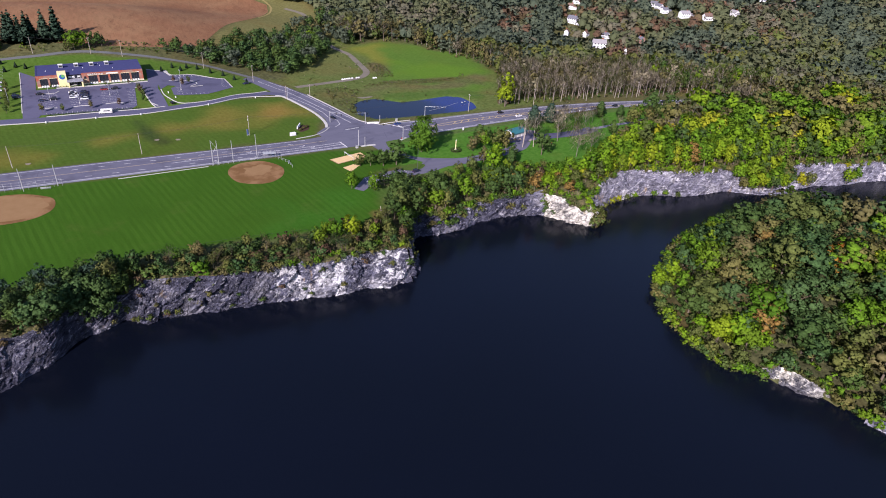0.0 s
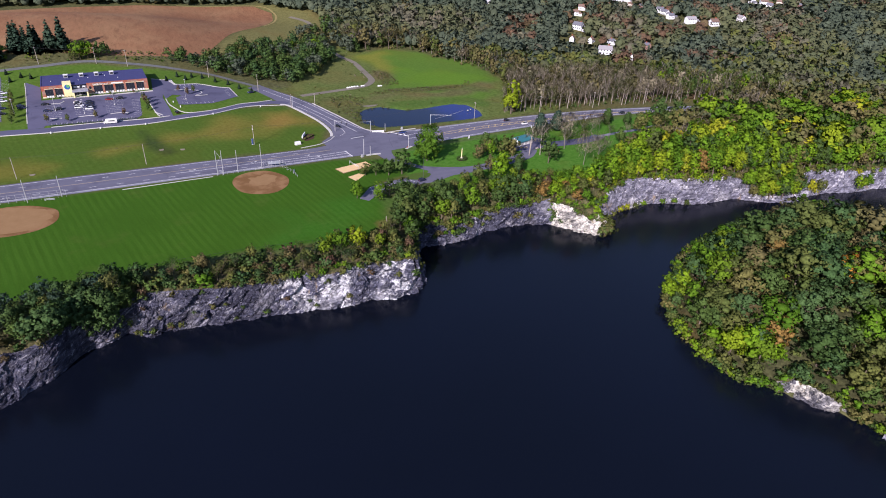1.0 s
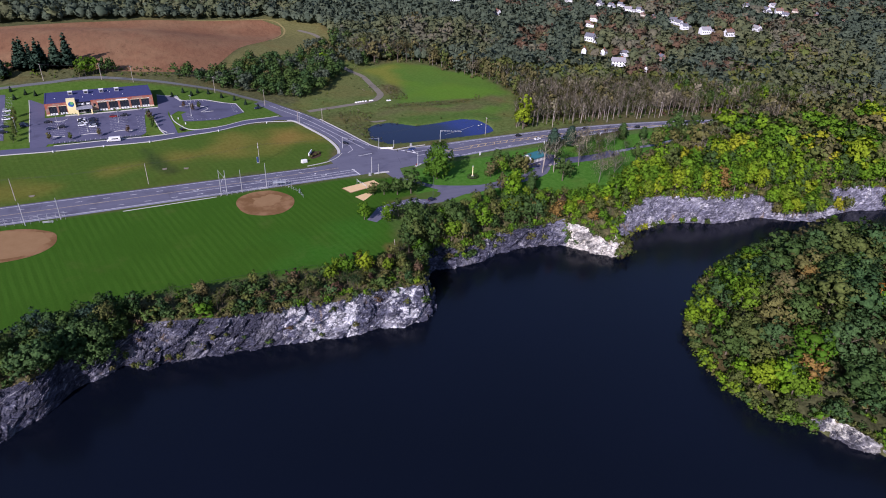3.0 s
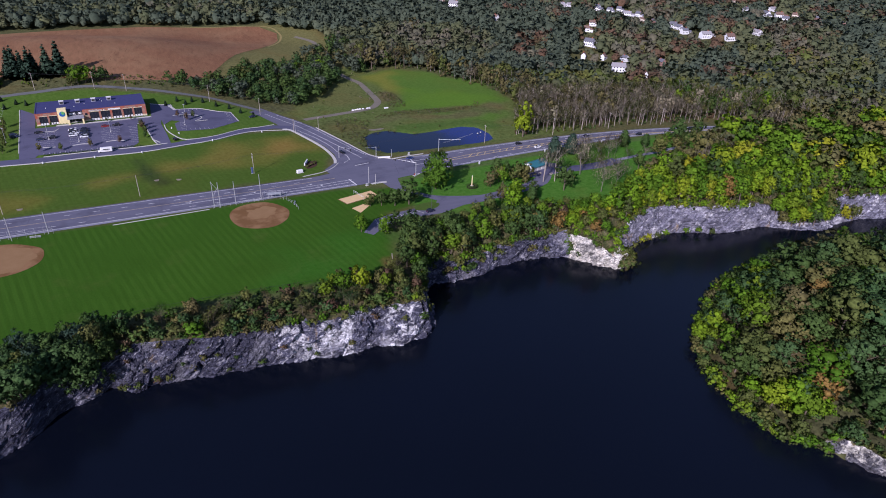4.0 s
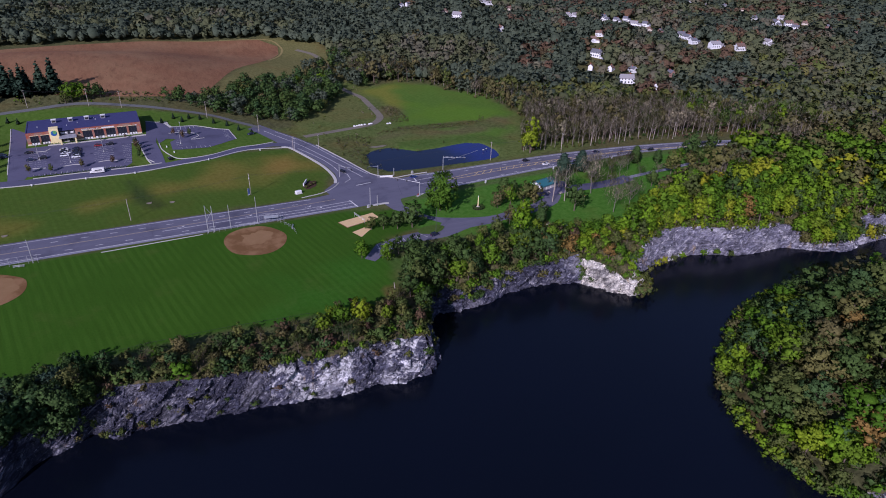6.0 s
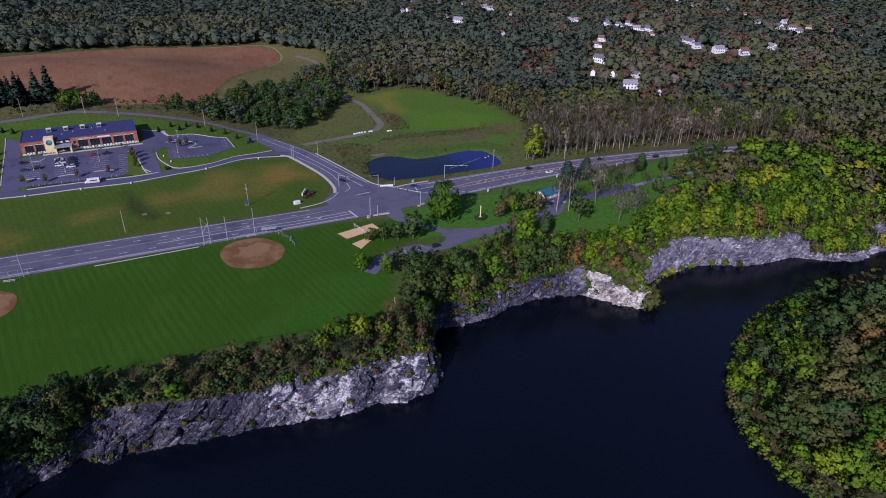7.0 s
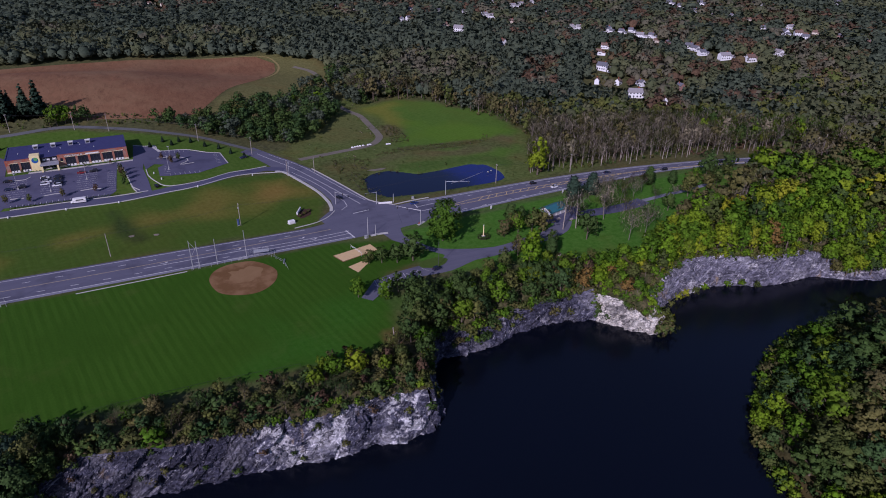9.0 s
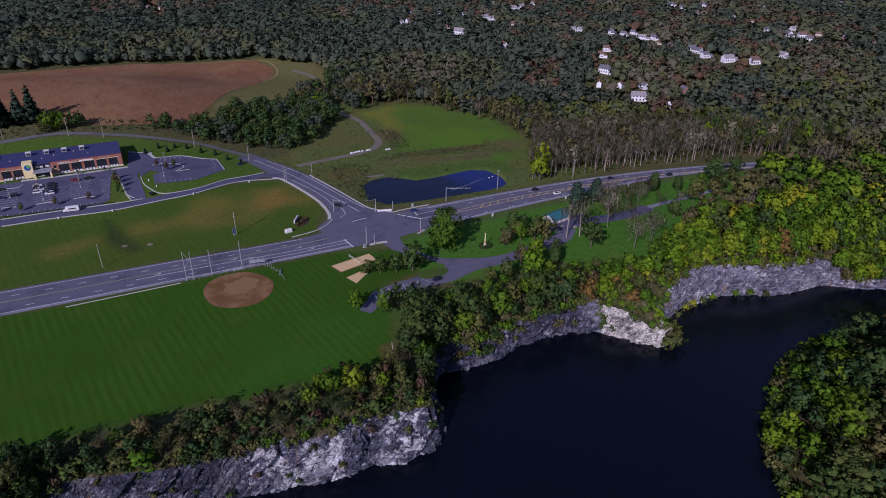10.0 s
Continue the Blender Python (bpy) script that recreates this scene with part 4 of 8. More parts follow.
def plant(shape, leaf, x, y, height, label, name="tree", category="tree", group="", wide=1.0, z=None, trunk=None):
    """One tree or shrub of its own, with crown and trunk as parts."""
    pick = int(PLANT_RNG.integers(len(SHAPES[shape])))
    root = new(name)
    s = height / HIGH[shape]
    root.matrix_world = pose(x, y, foot_z(x, y) if z is None else z, PLANT_RNG.uniform(-3, 3), PLANT_RNG.uniform(-3, 3), PLANT_RNG.uniform(0, 360)) @ Matrix.Diagonal((s * wide, s * wide, s, 1))
    for which, part_name, material in ((0, "crown", leaf), (1, "trunk", trunk or bark)):
        ob = new(part_name, shared_mesh(shape, pick, which))
        ob.parent = root
        ob.material_slots[0].link = "OBJECT"
        ob.material_slots[0].material = material
    return tagged(root, label, category, group)


class Woods:
    """Uncounted trees joined into one object."""

    def __init__(self):
        self.v, self.f, self.m, self.t, self.k, self.n, self.mats = [], [], [], [], [], 0, []

    def slot(self, material):
        if material not in self.mats:
            self.mats.append(material)
        return self.mats.index(material)

    def add(self, rng, shape, leaf, x, y, z, height, wide=1.0, trunk=None):
        pick = rng.integers(len(SHAPES[shape]))
        s = height / HIGH[shape]
        a = rng.uniform(0, 2 * math.pi)
        c, d = math.cos(a), math.sin(a)
        turn = np.array(((c, -d, 0), (d, c, 0), (0, 0, 1)))
        tint = rng.uniform(0, 1)
        for which, material in ((0, leaf), (1, trunk)):
            if material is None:
                continue
            v, f, normals = SHAPES[shape][pick][which]
            self.k.append(normals @ turn.T)
            self.v.append((v * (s * wide, s * wide, s)) @ turn.T + (x, y, z))
            self.f.append(f + self.n)
            self.m.append(np.full(len(f), self.slot(material)))
            self.t.append(np.full(len(v), tint))
            self.n += len(v)

    def done(self, name, label, category="woods"):
        me = mesh_of(name, np.concatenate(self.v), np.concatenate(self.f), self.mats, np.concatenate(self.m), True, np.concatenate(self.k))
        tint = me.attributes.new("tint", "FLOAT", "POINT")
        tint.data.foreach_set("value", np.concatenate(self.t).astype(np.float32))
        return tagged(new(name, me), label, category, kind="stuff")


def scattered(rng, outline, gap, inset=0.0):
    """Uneven places about gap apart inside an outline."""
    xs, ys = [p[0] for p in outline], [p[1] for p in outline]
    X, Y = np.meshgrid(np.arange(min(xs), max(xs), gap), np.arange(min(ys), max(ys), gap * 0.87))
    X = X + (np.arange(X.shape[0]) % 2)[:, None] * gap * 0.5
    X, Y = (X + rng.uniform(-0.38, 0.38, X.shape) * gap).ravel(), (Y + rng.uniform(-0.38, 0.38, Y.shape) * gap).ravel()
    keep = apart(X, Y, outline) > inset
    return list(zip(X[keep], Y[keep]))


def draw(rng, choices):
    w = np.array([c[1] for c in choices], float)
    return choices[rng.choice(len(choices), p=w / w.sum())][0]


WORDS = {leaf_green: "green", leaf_lime: "yellow-green", leaf_gold: "golden yellow", leaf_dark: "dark green", leaf_olive: "olive-brown", leaf_rust: "rust-brown", leaf_orange: "orange", leaf_grey: "grey-brown", leaf_blue: "blue-green", leaf_moss: "mossy brown", leaf_haze_green: "hazed green", leaf_fern: "dull green", leaf_haze_brown: "hazed brown", leaf_amber: "amber"}

# ---- brow of the west cliff: shrubs and small trees between lawn and drop ----
rng = np.random.default_rng(3)
BROW = [(-60, 211), (-44, 213), (-29, 217), (-12, 223), (5, 220), (25, 216), (50, 213), (77, 213), (96, 211), (99, 222), (97, 233), (84, 233), (60, 231), (30, 233), (0, 236), (-30, 235), (-60, 229)]
for x, y in scattered(rng, BROW, 4.3):
    west = x < -8
    drift = noise.noise((x * 0.07, y * 0.07, 8.0))
    leaf = draw(rng, [(leaf_moss, 1.5 + 3 * max(0, drift)), (leaf_olive, 5), (leaf_blue, 3), (leaf_dark, 4 + 8 * max(0, -drift)), (leaf_green, 1.6 if 40 < x < 90 else 0.3), (leaf_rust, 1.5 + 5 * max(0, drift)), (leaf_lime, 0.3 if 50 < x < 80 else 0.01)])
    if west and rng.uniform() < 0.5:
        plant("tree", draw(rng, [(leaf_blue, 3), (leaf_pine, 2), (leaf_dark, 1.5)]), x, y, rng.uniform(6.5, 9.5), "small dark tree crowded on the cliff's brow", group="trees on the cliff brow")
    elif rng.uniform() < 0.3:
        plant("wide_bare" if rng.uniform() < 0.35 else "tree", leaf, x, y, rng.uniform(4.5, 7.5), "small %s tree on the cliff's brow" % WORDS[leaf], group="trees on the cliff brow", wide=rng.uniform(0.8, 1.1))
    else:
        plant("shrub" if rng.uniform() < 0.6 else "tree", leaf, x, y, rng.uniform(2.2, 4.8), "%s shrub on the cliff's brow" % WORDS[leaf], "shrub", "shrub", "shrubs on the cliff brow", wide=rng.uniform(1.2, 1.6))
plant("big", leaf_blue, -23.5, 216.0, 17, "broad dark tree drooping over the shaded bay", group="trees on the cliff brow", z=-9.5)
plant("big", leaf_dark, -37, 212.5, 13, "broad dark green tree leaning over the shaded bay", group="trees on the cliff brow", z=-4.0)
for x, y, z, h in ((-15.5, 221, -4, 9), (-29, 213.5, -5, 10), (-30, 217.5, -2, 11), (-36, 210, -1, 12), (-33, 214, -2, 11), (-38.8, 206.2, -1, 12), (-42.5, 206, -1, 11), (-45, 208.5, -1, 8), (-48, 209.5, -1, 7), (-54, 206, -1, 7), (-61, 203.5, -1, 7), (-68, 201, -1, 8), (-16, 221, -2, 7)):
    plant("tree", leaf_blue if h > 9 else leaf_dark if x > -50 else leaf_moss, x, y, h, "dark bushy tree overhanging the shaded cliff", group="trees on the cliff brow", wide=1.25, z=z)
for x, y, h, leaf in ((-31, 222, 11, leaf_dark), (-20, 224, 10, leaf_olive), (-40, 220, 8, leaf_olive), (-52, 217, 7, leaf_olive), (62, 224, 8, leaf_green), (69, 226, 9, leaf_green), (76, 223, 10.5, leaf_lime), (84, 224, 7, leaf_olive), (88, 226, 6, leaf_rust), (92, 216, 7, leaf_olive), (97, 216, 6.5, leaf_rust), (93, 225, 7, leaf_olive)):
    plant("tree", leaf, x, y, h, "%s tree leaning over the limestone cliff" % WORDS[leaf], group="trees on the cliff brow")
for wx, wy, rx, ry, rz in smooth_rows(WEST_WALL[9:], 2.6):
    k = rng.uniform(0.05, 0.85)
    if rng.uniform() < (0.6 if wx < 30 else 0.22):
        leaf = draw(rng, [(leaf_olive, 4), (leaf_moss, 3), (leaf_dark, 2), (leaf_rust, 1)])
        plant("shrub", leaf, wx + (rx - wx) * k, wy + (ry - wy) * k - 0.4, rng.uniform(1.0, 2.3), "%s shrub rooted on a rock ledge" % WORDS[leaf], "shrub", "shrub", "shrubs on ledges", z=WATER + (rz - WATER) * k - 0.5, wide=1.3)
for x, y, z in ((-12, 213.5, -12.5), (-8, 213, -13), (-2, 214, -12.5), (-15, 216, -9), (14, 212, -7), (88, 206, -6), (2, 213.5, -13)):
    plant("shrub", leaf_olive, x, y, 2.4, "dry olive shrub rooted on a rock ledge", "shrub", "shrub", "shrubs on ledges", z=z)

# ---- shrubs hanging over the brows ----
fringe = Woods()
for wall, keep, low, high in ((WEST_WALL, 0.95, 1.6, 3.4), (COVE_WALL, 1.0, 2.5, 4.6), (POINT_WALL, 0.7, 1.5, 3.0), (NORTH_WALL, 1.0, 2.2, 4.2), (ISLE_SCAR, 1.0, 1.6, 3.0)):
    for wx, wy, rx, ry, rz in smooth_rows(wall, 1.3):
        if rng.uniform() < keep:
            k = rng.uniform(-0.8, 0.25) - (0.5 if wall is ISLE_SCAR else 0)
            leaf = draw(rng, [(leaf_olive, 4), (leaf_dark, 3), (leaf_green, 2), (leaf_lime, 2 if rx > 205 else 0.0), (leaf_gold, 0.5 if rx > 205 else 0.0)] if rx > 40 else [(leaf_olive, 4), (leaf_dark, 3), (leaf_moss, 3), (leaf_rust, 0.6)])
            fringe.add(rng, "shrub", leaf, rx + (wx - rx) * k, ry + (wy - ry) * k, rz - 0.9 - max(0, k) * 6, rng.uniform(low, high), 1.0)
for wx, wy, rx, ry, rz in smooth_rows(COVE_WALL, 1.8):
    if rng.uniform() < (0.7 if wx < 150 else 0.4):
        k = rng.uniform(0.1, 0.7)
        leaf = draw(rng, [(leaf_olive, 4), (leaf_dark, 4), (leaf_green, 1), (leaf_moss, 1)])
        fringe.add(rng, "shrub", leaf, rx + (wx - rx) * k, ry + (wy - ry) * k, rz + (WATER - rz) * k * 0.85 - 0.8, rng.uniform(1.6, 3.6), 1.2)
for x, y in scattered(rng, [(-70, 538), (20, 536), (34, 530), (36, 545), (-5, 557), (-45, 575), (-70, 580)], 4.0):
    if rng.uniform() < 0.6:
        fringe.add(rng, "low", draw(rng, [(leaf_dark, 1), (leaf_olive, 3), (leaf_green, 2)]), x, y, ground_z(x, y), rng.uniform(1.2, 2.6), 1.2)
for x, y in scattered(rng, BANK, 6.0):
    if rng.uniform() < 0.14 and float(apart(x, y, POND)) < -2 and float(apart(x, y, MEADOW)) < 0:
        fringe.add(rng, "low", draw(rng, [(leaf_olive, 4), (leaf_grey, 2), (leaf_green, 1)]), x, y, ground_z(x, y) - 0.2, rng.uniform(0.7, 1.8), 1.4)
for x, y, h in ((134, 399, 1.2), (135, 391, 1.3), (133, 384, 1.2), (136, 371, 1.2), (139, 381, 0.9), (141, 377, 0.8), (150, 403.5, 1.2), (162, 404, 1.2), (176, 395.5, 1.1), (152, 363.5, 1.1), (172, 361.5, 1.1), (196, 361.5, 1.1), (223, 384, 1.2)):
    for k in range(4):
        fringe.add(rng, "low", draw(rng, [(leaf_olive, 3), (leaf_moss, 3), (leaf_dark, 1)]), x + rng.uniform(-3, 3), y + rng.uniform(-2, 2), POND_LEVEL - 0.2, h * rng.uniform(0.6, 1.3), 1.2)
fringe.done("scrub", "ragged olive and green scrub hanging over the quarry's brows", "scrub")

# ---- belt behind the cove ----
belt = Woods()
COVE_BELT = [(101, 220), (106, 233), (114, 241), (130, 241), (150, 244), (172, 243), (186, 243), (194, 234), (200, 227), (212, 231), (224, 238), (228, 252), (205, 258), (186, 262), (164, 267), (146, 267), (130, 267), (118, 266), (106, 262), (104, 245), (99, 232)]
for x, y in scattered(rng, COVE_BELT, 6.2):
    front = y < 250 or x > 180
    if 118 < x < 190 and y > 256:
        leaf, h = draw(rng, [(leaf_green, 2.5), (leaf_dark, 4), (leaf_olive, 3), (leaf_green, 2)]), rng.uniform(5, 8)
    elif x > 180:
        leaf, h = draw(rng, [(leaf_olive, 3), (leaf_green, 4), (leaf_amber, 1.5 if x < 205 else 0.2), (leaf_lime, 1.5)]), rng.uniform(4.5, 8)
    else:
        leaf, h = draw(rng, [(leaf_dark, 6), (leaf_green, 2.5), (leaf_blue, 3), (leaf_olive, 2)]), rng.uniform(7.5, 12.5)
    if front:
        plant("tree" if h > 5.5 else "shrub", leaf, x, y, h, "%s %s above the cove's rock wall" % (WORDS[leaf], "tree" if h > 5.5 else "shrub"), "tree" if h > 5.5 else "shrub", "tree" if h > 5.5 else "shrub", "trees behind the cove", wide=1.15)
    else:
        belt.add(rng, "tree", leaf, x, y, ground_z(x, y), h, 1.0, bark)
for x, y, h, leaf in ((171, 265, 13, leaf_lime), (159, 266, 10.5, leaf_olive), (151, 266, 8, leaf_olive), (108, 246, 13, leaf_dark), (113, 252, 13, leaf_dark), (118, 246, 11, leaf_dark), (166, 252, 10, leaf_lime), (192, 250, 7, leaf_rust), (185, 252, 8, leaf_rust), (207, 246, 6.5, leaf_lime), (214, 240, 7, leaf_gold), (209, 225, 5, leaf_gold), (206, 219, 3.5, leaf_gold), (172, 276, 10, leaf_moss), (180, 276, 12.5, leaf_lime), (192, 277, 8.5, leaf_dark), (176, 295.5, 9, leaf_moss), (184, 300, 10, leaf_olive), (201, 302, 8, leaf_green), (184, 241.5, 7, leaf_amber), (188, 245, 7.5, leaf_amber), (180, 246, 6.5, leaf_olive), (176, 250, 8, leaf_amber), (195, 240, 6, leaf_lime), (200, 233, 5, leaf_green), (193, 236, 5.5, leaf_green), (187, 251, 8, leaf_olive)):
    plant("tree", leaf, x, y, h, "%s tree rising from the belt behind the cove" % WORDS[leaf], group="trees behind the cove", z=None if y > 230 else -12)
belt.done("woodland_belt", "mixed green and olive trees massed behind the cove")

# ---- wood above the north wall ----
NORTH_WOOD = [(214, 236), (224, 240), (243, 243), (262, 241), (278, 234), (305, 230), (336, 226), (372, 215), (404, 208), (450, 198), (520, 230), (530, 275), (470, 300), (420, 312), (385, 318), (352, 300), (320, 285), (290, 275), (262, 266), (238, 258)]
wood = Woods()
for x, y in scattered(rng, NORTH_WOOD, 8.2, -3.0):
    edge = float(apart(x, y, NORTH_WOOD))
    warm = 268 < x < 345 and y < 262
    stand_of = noise.noise((x * 0.035, y * 0.035, 4.0)) + 0.35 * noise.noise((x * 0.12, y * 0.12, 9.0))
    rear = y > (268 - 0.12 * (x - 270) if x < 335 else 280) + 14 * noise.noise((x * 0.03, 1.0, 2.0))
    if x > 372 and y > 262 and stand_of > -0.25:
        leaf = draw(rng, [(leaf_moss, 4), (leaf_grey, 2), (leaf_olive, 3), (leaf_dark, 1.5), (leaf_green, 1)])
    elif rear or x > 470:
        leaf = draw(rng, [(leaf_moss, 5), (leaf_grey, 1.5), (leaf_olive, 2)] if stand_of > 0.05 else [(leaf_green, 5), (leaf_lime, 2), (leaf_dark, 1)] if stand_of < -0.2 else [(leaf_olive, 4), (leaf_fern, 4), (leaf_dark, 2)])
    elif stand_of > 0.12:
        leaf = draw(rng, [(leaf_gold, 6), (leaf_lime, 3), (leaf_olive, 1)] if warm else [(leaf_green, 6), (leaf_lime, 2)] if x < 264 else [(leaf_lime, 6), (leaf_green, 2), (leaf_gold, 0.3)] if x < 335 else [(leaf_olive, 4), (leaf_moss, 4), (leaf_gold, 1)])
    elif stand_of > -0.12:
        leaf = draw(rng, [(leaf_green, 7), (leaf_lime, 2)] if x < 264 else [(leaf_lime, 5), (leaf_green, 5), (leaf_olive, 0.5)] if x < 335 else [(leaf_lime, 3), (leaf_green, 4), (leaf_dark, 2)])
    else:
        leaf = draw(rng, [(leaf_green, 8), (leaf_lime, 1.2), (leaf_dark, 1)])
    h = rng.uniform(12, 21.5) + (2.5 if x > 345 else 0) if edge > 5 else rng.uniform(9, 16)
    if x < 345 and y < 252 and edge < 22:
        plant("tall", leaf, x, y, h, "tall %s tree above the quarry's north wall" % WORDS[leaf], group="trees above the north wall", wide=1.05)
    else:
        shape = "bare" if leaf == leaf_grey else "tall" if x < 350 and y < 275 else "mid"
        wood.add(rng, shape, leaf, x, y, ground_z(x, y), h, 1.15, None if shape == "mid" else bark if leaf != leaf_grey else bark_pale)
for k, (wx, wy, rx, ry, rz) in enumerate(smooth_rows(NORTH_WALL[2:], 4.6)):
    if rx > 440:
        break
    leaf = draw(rng, [(leaf_lime, 4), (leaf_green, 5), (leaf_gold, 2 if 265 < rx < 330 else 0.4), (leaf_amber, 1.2 if 265 < rx < 330 else 0.2), (leaf_olive, 1), (leaf_dark, 0.6 if rx < 350 else 2)])
    plant("tall", leaf, rx + rng.uniform(-1, 1), ry + rng.uniform(2.0, 4.5), rng.uniform(11, 17), "%s tree on the brow of the north wall" % WORDS[leaf], group="trees above the north wall", wide=1.0)
wood.done("woodland_north", "dense yellowing deciduous wood above the quarry")
for x, y, z, leaf in ((231, 231.5, -13.6, leaf_gold), (237, 232.5, -13.5, leaf_gold), (243, 232.5, -13.8, leaf_olive), (249, 233, -13.8, leaf_lime), (262, 231, -13.6, leaf_green), (268, 228.5, -13.6, leaf_green), (274, 225, -13.8, leaf_olive), (360, 209, -13.5, leaf_gold), (366, 207, -13.5, leaf_olive), (392, 200, -12, leaf_lime), (398, 199, -11, leaf_green), (224, 228.5, -13.8, leaf_olive)):
    plant("shrub" if x < 300 else "tree", leaf, x, y, 3.4 if x < 300 else 9.5, "%s shrub at the foot of the quarry wall" % WORDS[leaf], "shrub", "shrub", "shrubs at the wall's foot", z=z)

for x, y, h, leaf in ((319, 217, 8, leaf_olive), (323, 214, 10, leaf_lime), (327, 212, 11, leaf_lime), (331, 212.5, 11, leaf_green), (336, 210, 10, leaf_dark), (340, 212, 12, leaf_green), (345, 209, 9, leaf_lime), (350, 211, 11, leaf_dark), (334, 217, 12, leaf_olive), (344, 216, 12, leaf_green), (353, 214, 11, leaf_olive), (326, 219, 11, leaf_green), (322, 222, 11, leaf_lime), (330, 221.5, 12, leaf_green), (338, 221, 12, leaf_dark), (342, 219.5, 13, leaf_lime), (349, 218.5, 12, leaf_green), (355, 218, 11, leaf_olive), (318, 222, 9, leaf_green), (334, 225, 13, leaf_lime), (346, 223, 13, leaf_olive)):
    plant("tree", leaf, x, y, h, "%s tree on the low wooded bank by the water" % WORDS[leaf], group="trees on the low bank", z=-12.6 if y < 218 else -8.0, wide=1.15)

# ---- island ----
isle = Woods()
ISLE_MIX = [(leaf_green, 3.5), (leaf_blue, 4.5), (leaf_dark, 3.5), (leaf_lime, 0.4), (leaf_olive, 5.6), (leaf_moss, 1.8), (leaf_amber, 0.5), (leaf_rust, 0.4)]
for x, y in scattered(rng, ISLAND, 9.0, 1.5):
    edge = float(apart(x, y, ISLAND))
    if 190 < x < 206 and 74 < y < 98 and edge < 4.5 or x > 345 or y < 25:
        continue
    leaf = draw(rng, ISLE_MIX if edge > 14 or x > 215 else ISLE_MIX + [(leaf_lime, 1), (leaf_green, 4)])
    h = rng.uniform(8.5, 17) if edge > 7 else rng.uniform(5, 8.5)
    if edge < 9 and x < 260:
        plant("tree", leaf, x, y, h, "%s tree on the wooded island's shore" % WORDS[leaf], group="trees on the island shore", wide=1.1)
    elif x < 262 and y > 60:
        isle.add(rng, "tree", leaf, x, y, foot_z(x, y), h, rng.uniform(1.15, 1.55), bark)
    else:
        isle.add(rng, "mid", leaf, x, y, foot_z(x, y), h, rng.uniform(1.1, 1.45))
for x, y, h, leaf in ((188, 117, 13, leaf_lime), (192, 112, 14, leaf_lime), (186, 124, 9, leaf_lime), (197, 106, 9, leaf_lime), (196, 158, 9, leaf_lime), (206, 160, 10, leaf_lime), (212, 155, 9, leaf_rust), (218, 165, 10, leaf_green), (236, 112, 12.5, leaf_orange), (226, 172, 12, leaf_green), (250, 104, 13, leaf_gold)):
    plant("tree", leaf, x, y, h, "%s tree standing out on the wooded island" % WORDS[leaf], group="trees on the island shore", wide=1.1)
shore_line = np.array(curve_points(ISLAND + ISLAND[:1], 2.0))
for x, y in shore_line:
    if x < 330 and y > 25 and not (190 < x < 204 and 75.5 < y < 96):
        leaf = draw(rng, [(leaf_dark, 3), (leaf_green, 3), (leaf_olive, 3), (leaf_lime, 1)])
        isle.add(rng, "shrub", leaf, x + (255 - x) * 0.02 + rng.uniform(-0.8, 0.8), y + (100 - y) * 0.015 + rng.uniform(-0.8, 0.8), WATER - 0.6, rng.uniform(2.8, 5.5), 1.0)
for x, y in scattered(rng, ISLAND, 5.0):
    edge = float(apart(x, y, ISLAND))
    if x < 275 and y > 45 and 1.5 < edge < 60 and not (191 < x < 204 and 75 < y < 97 and edge < 3.5):
        isle.add(rng, "low", draw(rng, [(leaf_dark, 3), (leaf_green, 2), (leaf_olive, 3)]), x, y, foot_z(x, y), rng.uniform(2.8, 5.2), 1.15)
isle.done("woodland_island", "dense mixed autumn trees covering the island")

